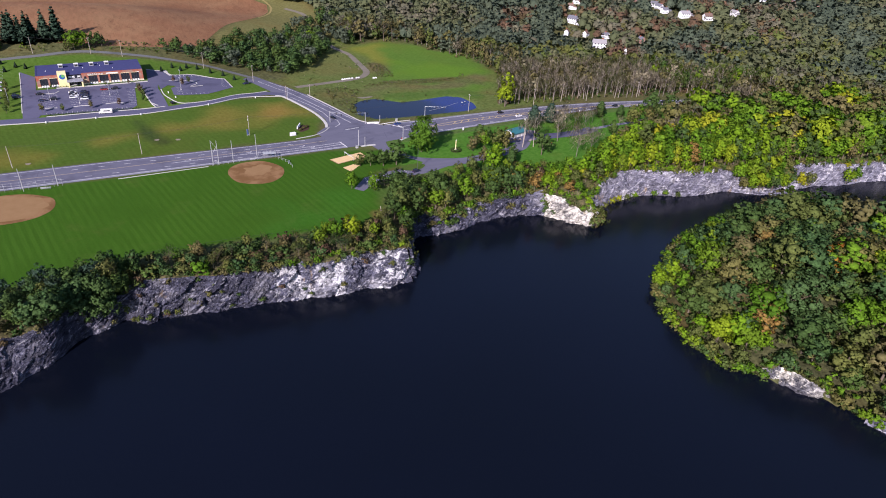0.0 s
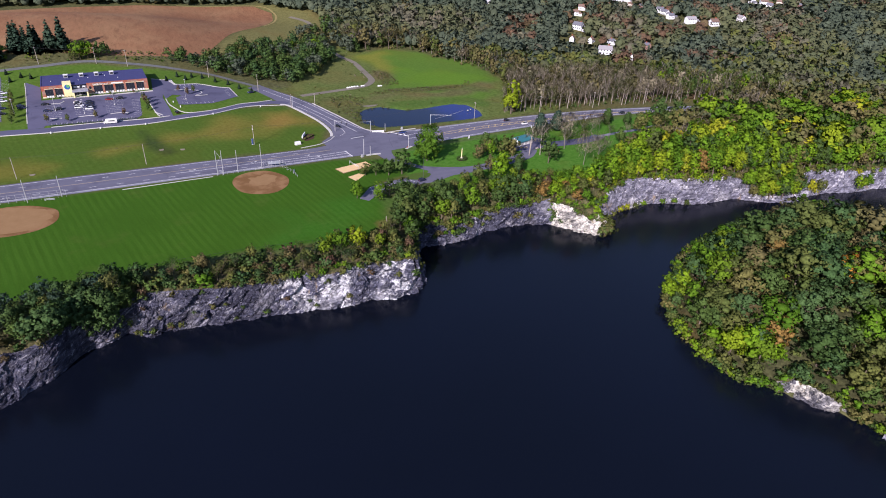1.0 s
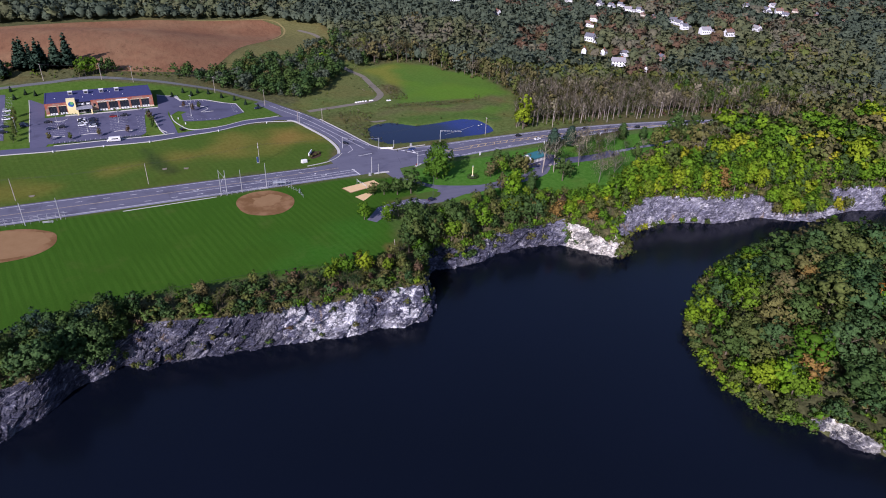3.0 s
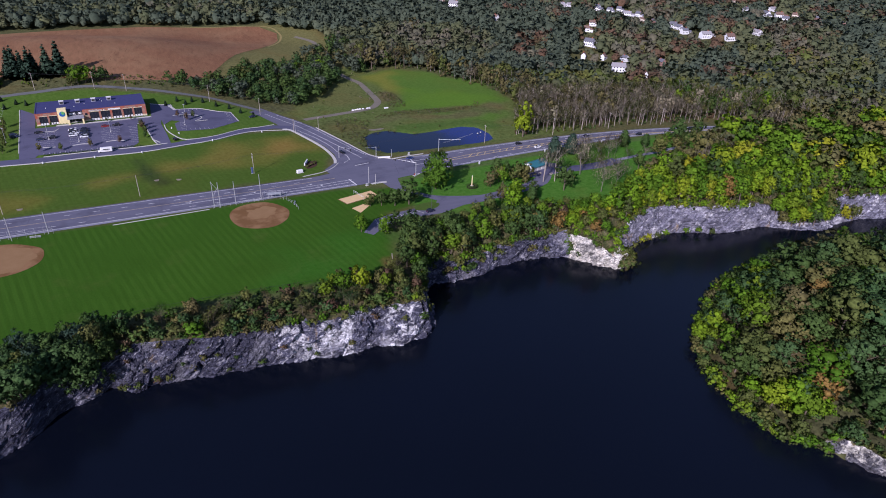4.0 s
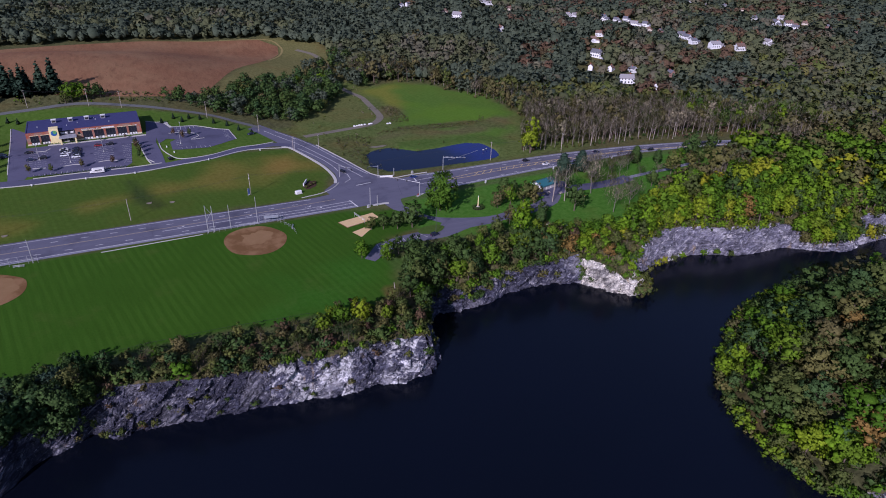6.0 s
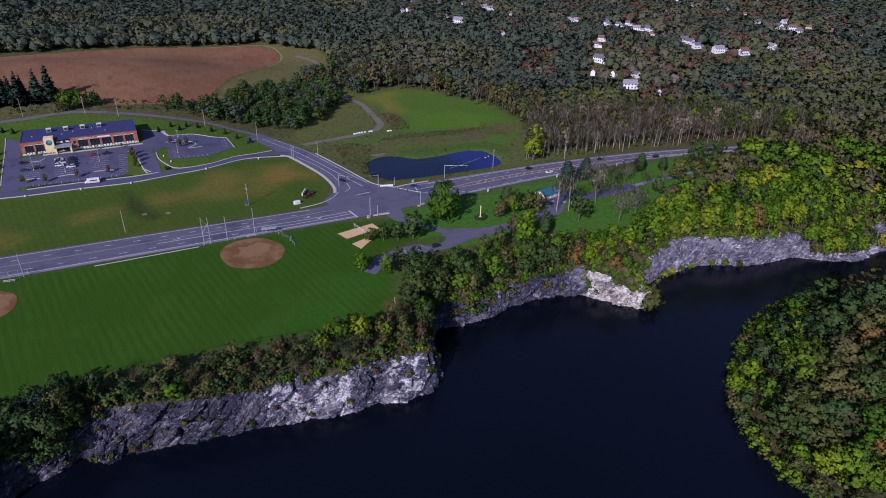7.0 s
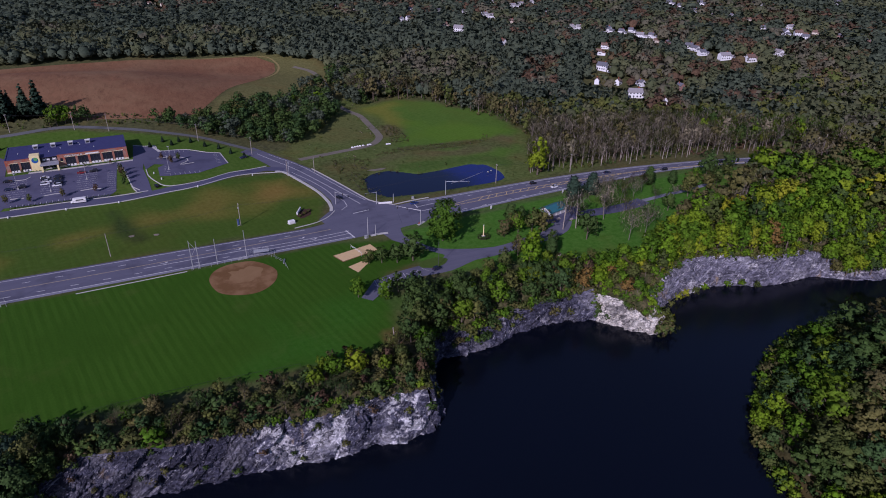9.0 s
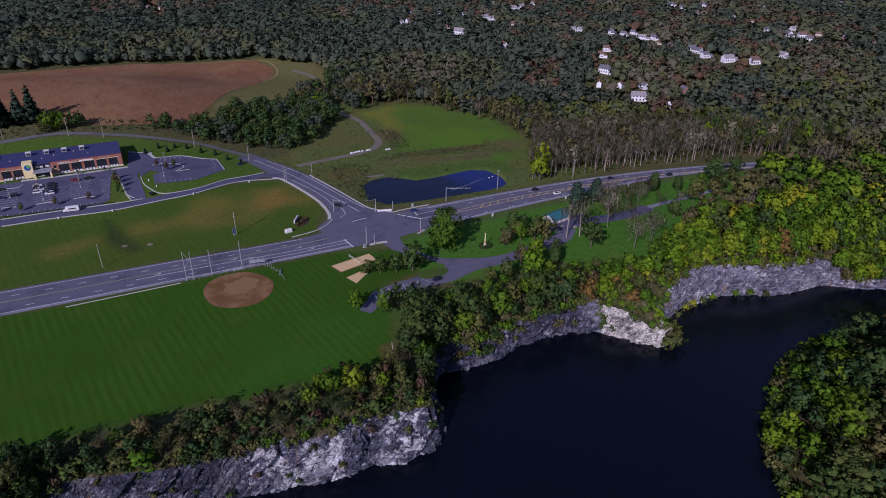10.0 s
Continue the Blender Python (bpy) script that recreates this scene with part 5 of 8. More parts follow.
# ---- park trees ----
PARK_TREES = [
    ("big", leaf_maple, 146.5, 304, 19, "large round green maple beside the junction"), ("tree", leaf_dark, 125.3, 291, 12.7, "dark green tree beside the sand court"),
    ("tree", leaf_dark, 118, 292, 9.7, "dark green tree beside the sand court"), ("tree", leaf_dark, 111.5, 294.5, 8, "dark green tree beside the sand court"), ("tree", leaf_olive, 106, 296, 6.5, "olive tree beside the sand court"),
    ("tree", leaf_green, 92.6, 271, 9.5, "green tree at the end of the park lane"), ("tree", leaf_green, 102.5, 265, 9.7, "green tree at the end of the park lane"), ("tree", leaf_dark, 109, 268, 9, "dark tree along the park lane"),
    ("column", leaf_dark, 188, 310, 10.7, "dark green conical tree near the shed"), ("tree", leaf_dark, 195, 310.5, 7.2, "dark low tree near the shed"), ("tree", leaf_olive, 191.7, 295, 13, "olive tree near the shed"),
    ("tree", leaf_olive, 197, 293, 12, "olive-brown tree near the shed"), ("tree", leaf_green, 185, 297, 10.5, "green tree near the shed"), ("column", leaf_dark, 186.6, 269.7, 9.7, "dark rounded evergreen on the park lawn"),
    ("column", leaf_pine, 235.7, 321, 15, "tall dark purple-green columnar evergreen"), ("column", leaf_pine, 249.7, 322.8, 14.2, "tall dark purple-green columnar evergreen"),
    ("tree", leaf_dark, 212.2, 277, 16, "dark spreading evergreen on the park lawn"), ("wide_bare", leaf_grey, 230.8, 267.8, 14, "half-bare spreading tree on the lawn"), ("wide_bare", leaf_grey, 241.4, 268.4, 13, "half-bare spreading tree on the lawn"),
    ("wide_bare", leaf_grey, 235, 292.7, 16, "half-bare leaning tree beside the yard"), ("column", leaf_dark, 292, 322.3, 12, "round dark green tree beside the road"), ("column", leaf_dark, 306, 317.6, 9.2, "small dark round tree beside the road"),
    ("tree", leaf_olive, 300, 299, 14.5, "olive tree beside the park drive"), ("tree", leaf_dark, 274.6, 287.8, 10.7, "broad dark olive bush-like tree"), ("tree", leaf_dark, 334, 318, 17, "tall dark tree near the road"),
    ("bare", leaf_grey, 208, 291, 19, "tall thin bare tree beside the yard"), ("bare", leaf_grey, 214.8, 289.5, 20, "tall thin bare tree beside the yard"), ("bare", leaf_grey, 211, 295, 18, "tall thin bare tree beside the yard"), ("bare", leaf_grey, 219, 293, 17, "tall thin bare tree beside the yard"),
    ("wide_bare", leaf_grey, 255, 315, 12, "reddish bare tree beside the yard"), ("wide_bare", leaf_rust, 265, 312, 10, "reddish thin tree beside the yard"), ("wide_bare", leaf_rust, 279, 314, 9, "reddish thin tree beside the road"),
    ("tall", leaf_lime, 239, 362.5, 24, "tall yellow-green tree at the wood's edge"), ("tree", leaf_olive, 318, 302, 11, "olive tree beside the park drive"), ("tree", leaf_olive, 330, 306, 10, "olive tree beside the park drive"),
    ("tree", leaf_olive, 344, 312, 10, "olive tree near the road"), ("tree", leaf_green, 322, 315, 9, "green tree near the road"), ("tree", leaf_dark, 356, 322, 12, "dark tree overhanging the road"),
]
for shape, leaf, x, y, h, words in PARK_TREES:
    plant(shape, leaf, x, y, h, words, group="park trees", trunk=bark_light if shape == "bare" else bark_pale if "bare" in shape else None, wide=1.7 if shape == "column" else 1.25 if "court" in words else 1.05 if shape == "big" else 1.0)

for x, y, h in ((246, 305, 9), (258, 307, 10), (268, 308, 9), (238, 297, 8), (252, 297, 8), (276, 300, 8), (290, 300, 7)):
    plant("wide_bare", leaf_grey if h % 2 else leaf_olive, x, y, h, "thin half-bare tree shading the yard", group="park trees", trunk=bark_pale)
for x, y in scattered(rng, [(190, 240), (199, 226), (206, 226), (214, 234), (205, 246)], 2.6):
    plant("shrub", draw(rng, [(leaf_green, 2), (leaf_olive, 2), (leaf_lime, 1)]), x, y, float(rng.uniform(2, 3.6)), "green shrub above the pale rock point", "shrub", "shrub", "shrubs on the point", z=-4.2)

for x, y, z, h, leaf in ((205, 212.8, -14, 6.5, leaf_olive), (207.6, 213.8, -14, 6.5, leaf_moss), (210.4, 216, -14, 6, leaf_olive), (212.6, 218.2, -14.2, 5, leaf_gold), (214.5, 220.5, -14.2, 4.6, leaf_gold), (211.5, 219.5, -11, 5, leaf_olive), (207.5, 219, -11, 5, leaf_olive), (213, 225.5, -13.5, 5, leaf_lime), (206.5, 221.5, -10, 5, leaf_green), (210, 226, -9, 6, leaf_lime), (203.5, 221, -9, 4, leaf_olive), (198.5, 220.5, -14, 2.6, leaf_olive), (190.5, 231.5, -13, 3, leaf_dark), (188.6, 234.6, -13, 4, leaf_dark), (188.8, 236.4, -10.5, 4, leaf_olive), (189.2, 238.6, -7.5, 4, leaf_green), (197.5, 225.5, -6.5, 3, leaf_olive), (202, 221.5, -8.5, 3, leaf_green)):
    plant("shrub", leaf, x, y, h, "%s shrub at the foot of the rock point" % WORDS[leaf], "shrub", "shrub", "shrubs on the point", z=z)

# ---- leafless wood north of the road ----
stand = Woods()
ROADSIDE = [(232, 364), (262, 362), (310, 358), (352, 352), (395, 342), (470, 318), (480, 350), (420, 400), (360, 425), (310, 440), (284, 440), (262, 410)]
for x, y in scattered(rng, ROADSIDE, 6.0):
    leaf = draw(rng, [(leaf_grey, 6), (leaf_olive, 3), (leaf_moss, 1)] + ([(leaf_green, 5), (leaf_dark, 4), (leaf_lime, 2)] if x > 392 else []))
    if float(apart(x, y, ROADSIDE)) < 11 or rng.uniform() < 0.8:
        stand.add(rng, "bare", leaf, x, y, ground_z(x, y), rng.uniform(12, 17), 1.1, draw(rng, [(bark_light, 2), (bark_pale, 3), (bark, 0.4)]))
    else:
        stand.add(rng, "mid", draw(rng, [(leaf_grey, 2), (leaf_moss, 3)]) if x < 392 else leaf, x, y, ground_z(x, y) + 1, rng.uniform(11, 15), 0.9, bark)
for x, y in scattered(rng, ROADSIDE, 3.5):
    if rng.uniform() < 0.5:
        stand.add(rng, "low", draw(rng, [(leaf_olive, 3), (leaf_dark, 1.5), (leaf_rust, 1)]), x, y, ground_z(x, y) - 0.3, rng.uniform(1.5, 4), 1.0)
stand.done("woodland_roadside", "leafless grey-brown wood with pale trunks along the road")

# ---- thicket on the hill's foot and the trees around the crop ----
thick = Woods()
THICKET = [(30, 534), (46, 525), (62, 513), (80, 499), (100, 481), (118, 482), (136, 499), (153, 522), (167, 546), (171, 572), (164, 592), (148, 600), (125, 590), (102, 582), (84, 564), (68, 546), (56, 540), (46, 543), (30, 546)]
for x, y in scattered(rng, THICKET, 6.6):
    leaf = draw(rng, [(leaf_dark, 7), (leaf_blue, 7), (leaf_haze_green, 2), (leaf_moss, 0.3), (leaf_olive, 0.5), (leaf_lime if y > 575 else leaf_dark, 0.8)])
    thick.add(rng, "mid", leaf, x, y, ground_z(x, y), rng.uniform(5, 11.5), rng.uniform(0.95, 1.5))
for x, y in scattered(rng, [(185, 562), (197, 566), (204, 600), (205, 650), (206, 690), (190, 662), (183, 620), (181, 590)], 6.0) + scattered(rng, [(168, 560), (171, 575), (170, 605), (176, 640), (166, 632), (148, 602)], 6.0):
    thick.add(rng, "mid", draw(rng, [(leaf_haze_green, 5), (leaf_dark, 3), (leaf_moss, 3)]), x, y, ground_z(x, y), rng.uniform(7, 13), rng.uniform(0.9, 1.3))
for x, y in scattered(rng, [(-120, 545), (-75, 540), (-75, 560), (-120, 580)], 4.5):
    thick.add(rng, "low" if rng.uniform() < 0.6 else "mid", draw(rng, [(leaf_dark, 2), (leaf_olive, 2), (leaf_green, 2)]), x, y, ground_z(x, y), rng.uniform(3, 6), 1.0)
thick.done("woodland_thicket", "dark dense thicket along the foot of the crop hill")
for x, y, h in ((-71.3, 558.7, 22), (-67.2, 557.3, 24), (-63.1, 556.7, 20), (-58.3, 556.0, 23), (-55.5, 558.2, 19), (-47.2, 557.1, 24), (-39.4, 558.0, 26), (-80, 545, 18), (-86, 548, 20)):
    plant("conifer", leaf_pine, x, y, h, "tall dark spruce beside the crop field", "conifer", "conifer", "spruces beside the crop", wide=1.1)
for x, y, h, leaf in ((-29, 541, 14, leaf_green), (-24, 543, 13, leaf_green), (-16, 545, 12, leaf_dark), (-11, 546, 11, leaf_dark), (-33, 539, 9, leaf_olive)):
    plant("tree", leaf, x, y, h, "%s tree beside the crop field" % WORDS[leaf], group="trees beside the crop")

edge_row = Woods()
for back in (0, 6, 13):
    for x, y in curve_points([(193, 590), (203, 581 + back), (231, 583 + back), (258 + back * 0.6, 564 + back * 0.6), (280 + back, 520), (287 + back, 466), (278 + back, 440)], 5.0):
        if rng.uniform() < 0.25:
            continue
        leaf = draw(rng, [(leaf_moss, 5), (leaf_olive, 2), (leaf_grey, 2), (leaf_haze_green, 3), (leaf_lime, 0.3)])
        shape = "bare" if leaf == leaf_grey or rng.uniform() < 0.4 else "mid"
        x, y = x + rng.uniform(-4, 4), y + rng.uniform(-2, 5)
        edge_row.add(rng, shape, leaf, x, y, ground_z(x, y) + rng.uniform(-2, 2.5) * (shape == "mid"), rng.uniform(11, 20), rng.uniform(0.75, 1.1) if shape == "mid" else 1.3, bark_pale if rng.uniform() < 0.4 else bark)
        edge_row.add(rng, "low", draw(rng, [(leaf_olive, 2), (leaf_dark, 2), (leaf_moss, 2)]), x + rng.uniform(-3, 3), y - rng.uniform(0, 4), ground_z(x, y) - 0.3, rng.uniform(2, 5), 1.1)
edge_row.done("woodland_edge", "tall half-bare trees with pale trunks edging the meadow")

# ---- low brown brush on the banks between track, meadow and pond ----
brush_rng = np.random.default_rng(77)
brush = Woods()
for patch_of, gap in (([(188, 508), (200, 505), (199, 485), (197, 468), (190, 454), (181, 462), (185, 484)], 2.1), ([(157, 435), (179, 438), (200, 435), (226, 432), (248, 440), (254, 455), (231, 440), (205, 446), (183, 447), (167, 443)], 2.1), ([(128, 440), (138, 440), (156, 430), (145, 409), (137, 394), (136, 377), (131, 381), (127, 406)], 2.3), ([(110, 484), (127, 516), (139, 520), (127, 495), (115, 476)], 3.6)):
    for x, y in scattered(brush_rng, patch_of, gap):
        if brush_rng.uniform() < 0.8:
            brush.add(brush_rng, "low", draw(brush_rng, [(leaf_moss, 5), (leaf_olive, 4), (leaf_haze_brown, 2), (leaf_dark, 0.6)]), x, y, ground_z(x, y) - 0.35, brush_rng.uniform(0.7, 1.5), 1.3)
brush.done("brush", "low olive-brown brush on the banks above the pond", "brush")

# ---- far woods over hill and valley, open round the houses ----
# each house: place, length of its long side
GREY_ROOFED = [(463, 585, 14), (467, 529, 8), (588, 737, 15), (597, 719, 10), (616, 723, 9), (612, 680, 10), (599, 604, 12), (592, 588, 12), (583, 569, 11), (804, 678, 13), (799, 638, 16), (793, 602, 12), (864, 859, 13), (889, 916, 17), (963, 945, 15), (908, 964, 15), (1208, 852, 15), (1063, 891, 12), (1057, 910, 12), (877, 796, 9), (494, 963, 9), (383, 920, 9), (370, 912, 8), (462, 988, 9), (426, 1014, 9), (622, 929, 9)]
PALE_ROOFED = [(432, 498, 17), (592, 546, 15), (597, 685, 14), (404, 801, 17), (508, 924, 12), (508, 903, 12), (610, 1012, 14), (637, 1029, 14), (558, 774, 10), (565, 766, 11), (662, 536, 13), (854, 672, 13), (605, 1075, 10), (675, 1054, 10), (778, 1032, 10), (813, 1031, 10)]
BROWN_ROOFED = [(608, 527, 16), (507, 640, 10), (487, 623, 9), (809, 625, 14), (440, 468, 7), (433, 554, 7), (449, 542, 7), (412, 703, 7)]
CREAM_SIDED = [(509, 847, 9), (553, 882, 8), (709, 817, 9), (589, 648, 9), (839, 624, 16), (866, 752, 12), (404, 843, 14), (281, 1191, 11), (76, 1175, 11), (59, 1193, 11), (344, 1040, 10)]
BRICK_SIDED = [(492, 503, 8), (595, 634, 10), (851, 811, 11), (848, 596, 13), (850, 559, 12), (99, 1159, 11), (328, 1084, 11)]
HOMES = [(kind, x, y, long) for kind, places in enumerate((GREY_ROOFED, PALE_ROOFED, CREAM_SIDED, BRICK_SIDED, BROWN_ROOFED)) for x, y, long in places]
forest = Woods()
FOREST = [(196, 592), (202, 582), (232, 590), (262, 572), (292, 525), (296, 478), (282, 442), (310, 440), (360, 425), (420, 400), (480, 350), (475, 315), (600, 262), (530, 275), (520, 230), (560, 150), (1300, 330), (1700, 900), (1200, 1500), (0, 1550), (-400, 1400), (-300, 735), (-140, 744), (-80, 752), (-46, 758), (60, 761), (142, 758), (186, 726), (206, 690), (204, 650), (196, 615)]
YARDS = [(620, 720), (470, 535), (625, 565), (850, 660), (700, 860), (950, 960), (560, 960), (510, 645), (400, 1000), (80, 1170), (650, 1060), (900, 810)]
for gap, low, high, grow in ((7.4, 0, 640, 1.0), (8.4, 640, 900, 1.1), (11, 900, 1200, 1.4), (14, 1200, 1560, 1.75)):
    for x, y in scattered(rng, FOREST, gap):
        d = math.hypot(x, y)
        az = math.degrees(math.atan2(x, y))
        if not low <= d < high or not -15 < az < 69:
            continue
        yard = min(math.hypot(x - a, y - b) for a, b in YARDS)
        if yard < 60 and rng.uniform() < 0.35 or 395 < x < 450 and 500 < y < 560 and rng.uniform() < 0.75:
            continue
        high_cap = 99.0
        for _, a, b, long in HOMES:
            if abs(x - a) < 130 and abs(y - b) < 130:
                r = math.hypot(a, b)
                ahead, across = ((a - x) * a + (b - y) * b) / r, abs((a - x) * b - (b - y) * a) / r
                if math.hypot(x - a, y - b) < 0.6 * long + 4:
                    high_cap = 0
                elif across < 0.45 * long + 2 and 0 < ahead < 115:
                    high_cap = min(high_cap, 1.2 + 132 / r * ahead)
        if high_cap < 3.5:
            continue
        patch = 1.6 * noise.noise((x * 0.009, y * 0.009, 0)) + 0.6 * noise.noise((x * 0.03, y * 0.03, 7))
        tone_at = 2.8 + 3.4 * patch + rng.normal() * 0.5
        if az > 47 and d > 600:
            tone_at = 3.2 + 2.4 * patch + rng.normal() * 0.4
        elif d < 640 and 38 < az < 50:
            tone_at = 3.4 + 0.8 * patch + rng.normal() * 0.5
        elif 14 < az < 30 and d < 760 or az < 14 and d < 800:
            tone_at += 0.4
        elif az < 34:
            tone_at -= 1.6
        # The first greens and the last browns carry haze in their colour.
        stand_of = (leaf_haze_green, leaf_haze_green, leaf_haze_green, leaf_fern, leaf_fern, leaf_haze_brown, leaf_haze_brown if rng.uniform() < 0.7 else leaf_moss)
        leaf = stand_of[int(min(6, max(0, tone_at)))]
        if yard < 130 and noise.noise((x * 0.022, y * 0.022, 3)) > 0.12 and rng.uniform() < 0.75:
            leaf = leaf_rust if rng.uniform() < 0.7 else leaf_haze_brown
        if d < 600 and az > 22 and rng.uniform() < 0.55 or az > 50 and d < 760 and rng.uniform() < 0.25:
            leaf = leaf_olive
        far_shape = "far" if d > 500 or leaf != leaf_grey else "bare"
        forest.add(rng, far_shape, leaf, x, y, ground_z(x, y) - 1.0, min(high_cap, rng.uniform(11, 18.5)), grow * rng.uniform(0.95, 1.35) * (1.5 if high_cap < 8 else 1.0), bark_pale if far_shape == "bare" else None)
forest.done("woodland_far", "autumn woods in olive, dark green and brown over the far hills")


# ---- helpers for built things ----
def box(bm, x0, y0, z0, x1, y1, z1, bevel=0.0):
    made = bmesh.ops.create_cube(bm, size=1.0)["verts"]
    for v in made:
        v.co = Vector(((x0 + x1) / 2 + v.co.x * (x1 - x0), (y0 + y1) / 2 + v.co.y * (y1 - y0), (z0 + z1) / 2 + v.co.z * (z1 - z0)))
    if bevel:
        edges = {e for v in made for e in v.link_edges}
        bmesh.ops.bevel(bm, geom=list(edges), offset=bevel, segments=1, affect="EDGES")
    return bm


def boxed(*sides, bevel=0.0):
    return box(bmesh.new(), *sides, bevel=bevel)


def rod(bm, a, b, ra, rb=None, sides=8):
    a, b = Vector(a), Vector(b)
    rb = ra if rb is None else rb
    m = Matrix.Translation((a + b) / 2) @ (b - a).to_track_quat("Z", "Y").to_matrix().to_4x4()
    bmesh.ops.create_cone(bm, cap_ends=True, segments=sides, radius1=ra, radius2=rb, depth=(b - a).length, matrix=m)
    return bm


def rodded(*args, **keys):
    return rod(bmesh.new(), *args, **keys)


def at(root, x, y, turn=0.0, z=None):
    root.matrix_world = pose(x, y, ground_z(x, y) if z is None else z, 0, 0, turn)
    return root


# ---- painted lines ----
def line_on(name, points, half, material, label, lift=0.10, step=4.0):
    return tagged(ribbon(points, half, lift, material, name, None, step), label, "road marking", kind="structure")


def bar(x, y, length, half, turn, material, name, label, lift=0.10):
    c, s = math.cos(radians(turn)), math.sin(radians(turn))
    bm = bmesh.new()
    bm.faces.new([bm.verts.new((x + c * a - s * b, y + s * a + c * b, ground_z(x, y) + lift)) for a, b in ((-length / 2, -half), (length / 2, -half), (length / 2, half), (-length / 2, half))])
    ob = part(name, bm, material)
    return tagged(ob, label, "road marking", "road markings")


line_on("edge_line", [(-420, 342.4), (-60, 342.4), (88, 341.6)], 0.15, white_line, "white edge line of the main road")
line_on("edge_line", [(-420, 324.3), (-60, 324.3), (108, 325.3)], 0.15, white_line, "white edge line of the main road")
line_on("edge_line", [(160, 351.8), (212, 353), (252, 352.8), (293, 350), (335, 344), (386, 333), (450, 312)], 0.15, white_line, "white edge line of the main road")
line_on("edge_line", [(160, 330.2), (200, 334.2), (240, 336.6), (294, 338.2), (325, 337), (380, 327.6), (450, 298)], 0.15, white_line, "white edge line of the main road")
line_on("centre_line", [(-420, 334.2), (-60, 333.6), (20, 334.4), (60, 335.3), (100, 337.2)], 0.15, plain("worn_line_paint", (0.55, 0.45, 0.28), 0.8, 0.2, 0, 1.2, 0.4), "worn faded-yellow centre line of the main road")
line_on("lane_line", [(14, 331.4), (50, 331.6), (80, 331), (108, 332)], 0.15, white_line, "solid white turn-lane line")
line_on("lane_line", [(60, 328.2), (85, 328), (108, 329.2)], 0.15, white_line, "solid white turn-lane line")
line_on("lane_line", [(150, 340.2), (168, 341)], 0.15, white_line, "solid white turn-lane line")
line_on("lane_line", [(150, 346), (175, 348.2)], 0.15, white_line, "solid white turn-lane line")
for k in range(-14, 8):
    bar(-6.7 + 12.19 * k, 338.0, 3.05, 0.14, 0, white_line, "lane_dash", "white lane dash on asphalt")
for k in range(-14, 5):
    bar(-0.5 + 12.19 * k, 327.7, 3.05, 0.14, 0, white_line, "lane_dash", "white lane dash on asphalt")
NORTH_DASH = [(185, 349.2), (212, 349.8), (252, 349.4), (293, 346.8), (335, 341), (386, 330)]
SOUTH_DASH = [(160, 333.2), (186, 334), (203, 335.8), (240, 338.8), (294, 340.5), (325, 339), (380, 330)]
for line in (NORTH_DASH, SOUTH_DASH):
    way = curve_points(line, 12.19)
    for (ax, ay), (bx, by) in zip(way, way[1:]):
        bar(ax, ay, 3.05, 0.14, math.degrees(math.atan2(by - ay, bx - ax)), white_line, "lane_dash", "white lane dash on asphalt")
MEDIAN_N = [(165, 340.6), (186, 344.2), (207, 345.8), (240, 345.9), (270, 345), (300, 343), (330, 338.5), (380, 329)]
MEDIAN_S = [(165, 339.8), (186, 340.6), (205, 342.2), (240, 343), (270, 342.6), (300, 342.4), (330, 338), (380, 328.6)]
for side in (MEDIAN_N, MEDIAN_S):
    line_on("median_line", side, 0.17, yellow_line, "yellow line of the hatched median")
mn, ms = curve_points(MEDIAN_N, 5), curve_points(MEDIAN_S, 5)
for k in range(4, 24):
    (ax, ay), (bx, by) = mn[min(k + 1, len(mn) - 1)], ms[min(k, len(ms) - 1)]
    bar((ax + bx) / 2, (ay + by) / 2, math.hypot(ax - bx, ay - by), 0.16, math.degrees(math.atan2(ay - by, ax - bx)), yellow_line, "median_hatch", "yellow diagonal hatch in the median", 0.105)
for x, y in ((22, 332.9), (54, 333.4), (84, 333.2), (89, 329.7), (-70, 331)):
    bar(x, y, 2.6, 0.12, 0, white_line, "turn_arrow", "white painted arrow shaft")
    bar(x + 1.4, y + 0.35, 1.3, 0.35, 40, white_line, "turn_arrow", "white painted arrow head", 0.105)
bar(107.5, 328.4, 9.5, 0.3, 100, white_line, "stop_line", "white stop line across two lanes")
bar(121, 352, 9, 0.25, 8, white_line, "stop_line", "white stop line on the side road")
bar(151, 349, 8, 0.25, 86, white_line, "stop_line", "white stop line before the junction")
line_on("side_line", [(124, 362), (118, 384), (110, 412), (103, 434), (95, 452), (88, 468)], 0.15, white_line, "white centre line of the side road")
line_on("side_line", [(128.3, 366), (125, 376), (119, 398), (111, 428), (104, 446), (95, 464)], 0.14, white_line, "white edge line of the side road")
line_on("side_line", [(113.5, 376), (112.5, 388), (108, 406), (101, 425)], 0.14, white_line, "white edge line of the side road")
line_on("side_line", [(112, 358), (116.5, 362), (117, 369), (115, 376)], 0.14, white_line, "curved white line round the corner")
line_on("shoulder", [(-420, 323.3), (-60, 323.3), (108, 324.3)], 0.9, shoulder_grey, "pale asphalt shoulder", 0.075, 12)
line_on("shoulder", [(158, 329.6), (200, 333.2), (240, 335.6), (294, 337.2), (325, 336), (380, 326.8), (450, 296.5)], 0.9, shoulder_grey, "pale asphalt shoulder", 0.075, 12)
line_on("shoulder", [(150, 352.8), (212, 354.2), (252, 354), (293, 351.2), (335, 345.2), (386, 334.2), (450, 313)], 0.9, shoulder_grey, "pale asphalt shoulder", 0.075, 12)


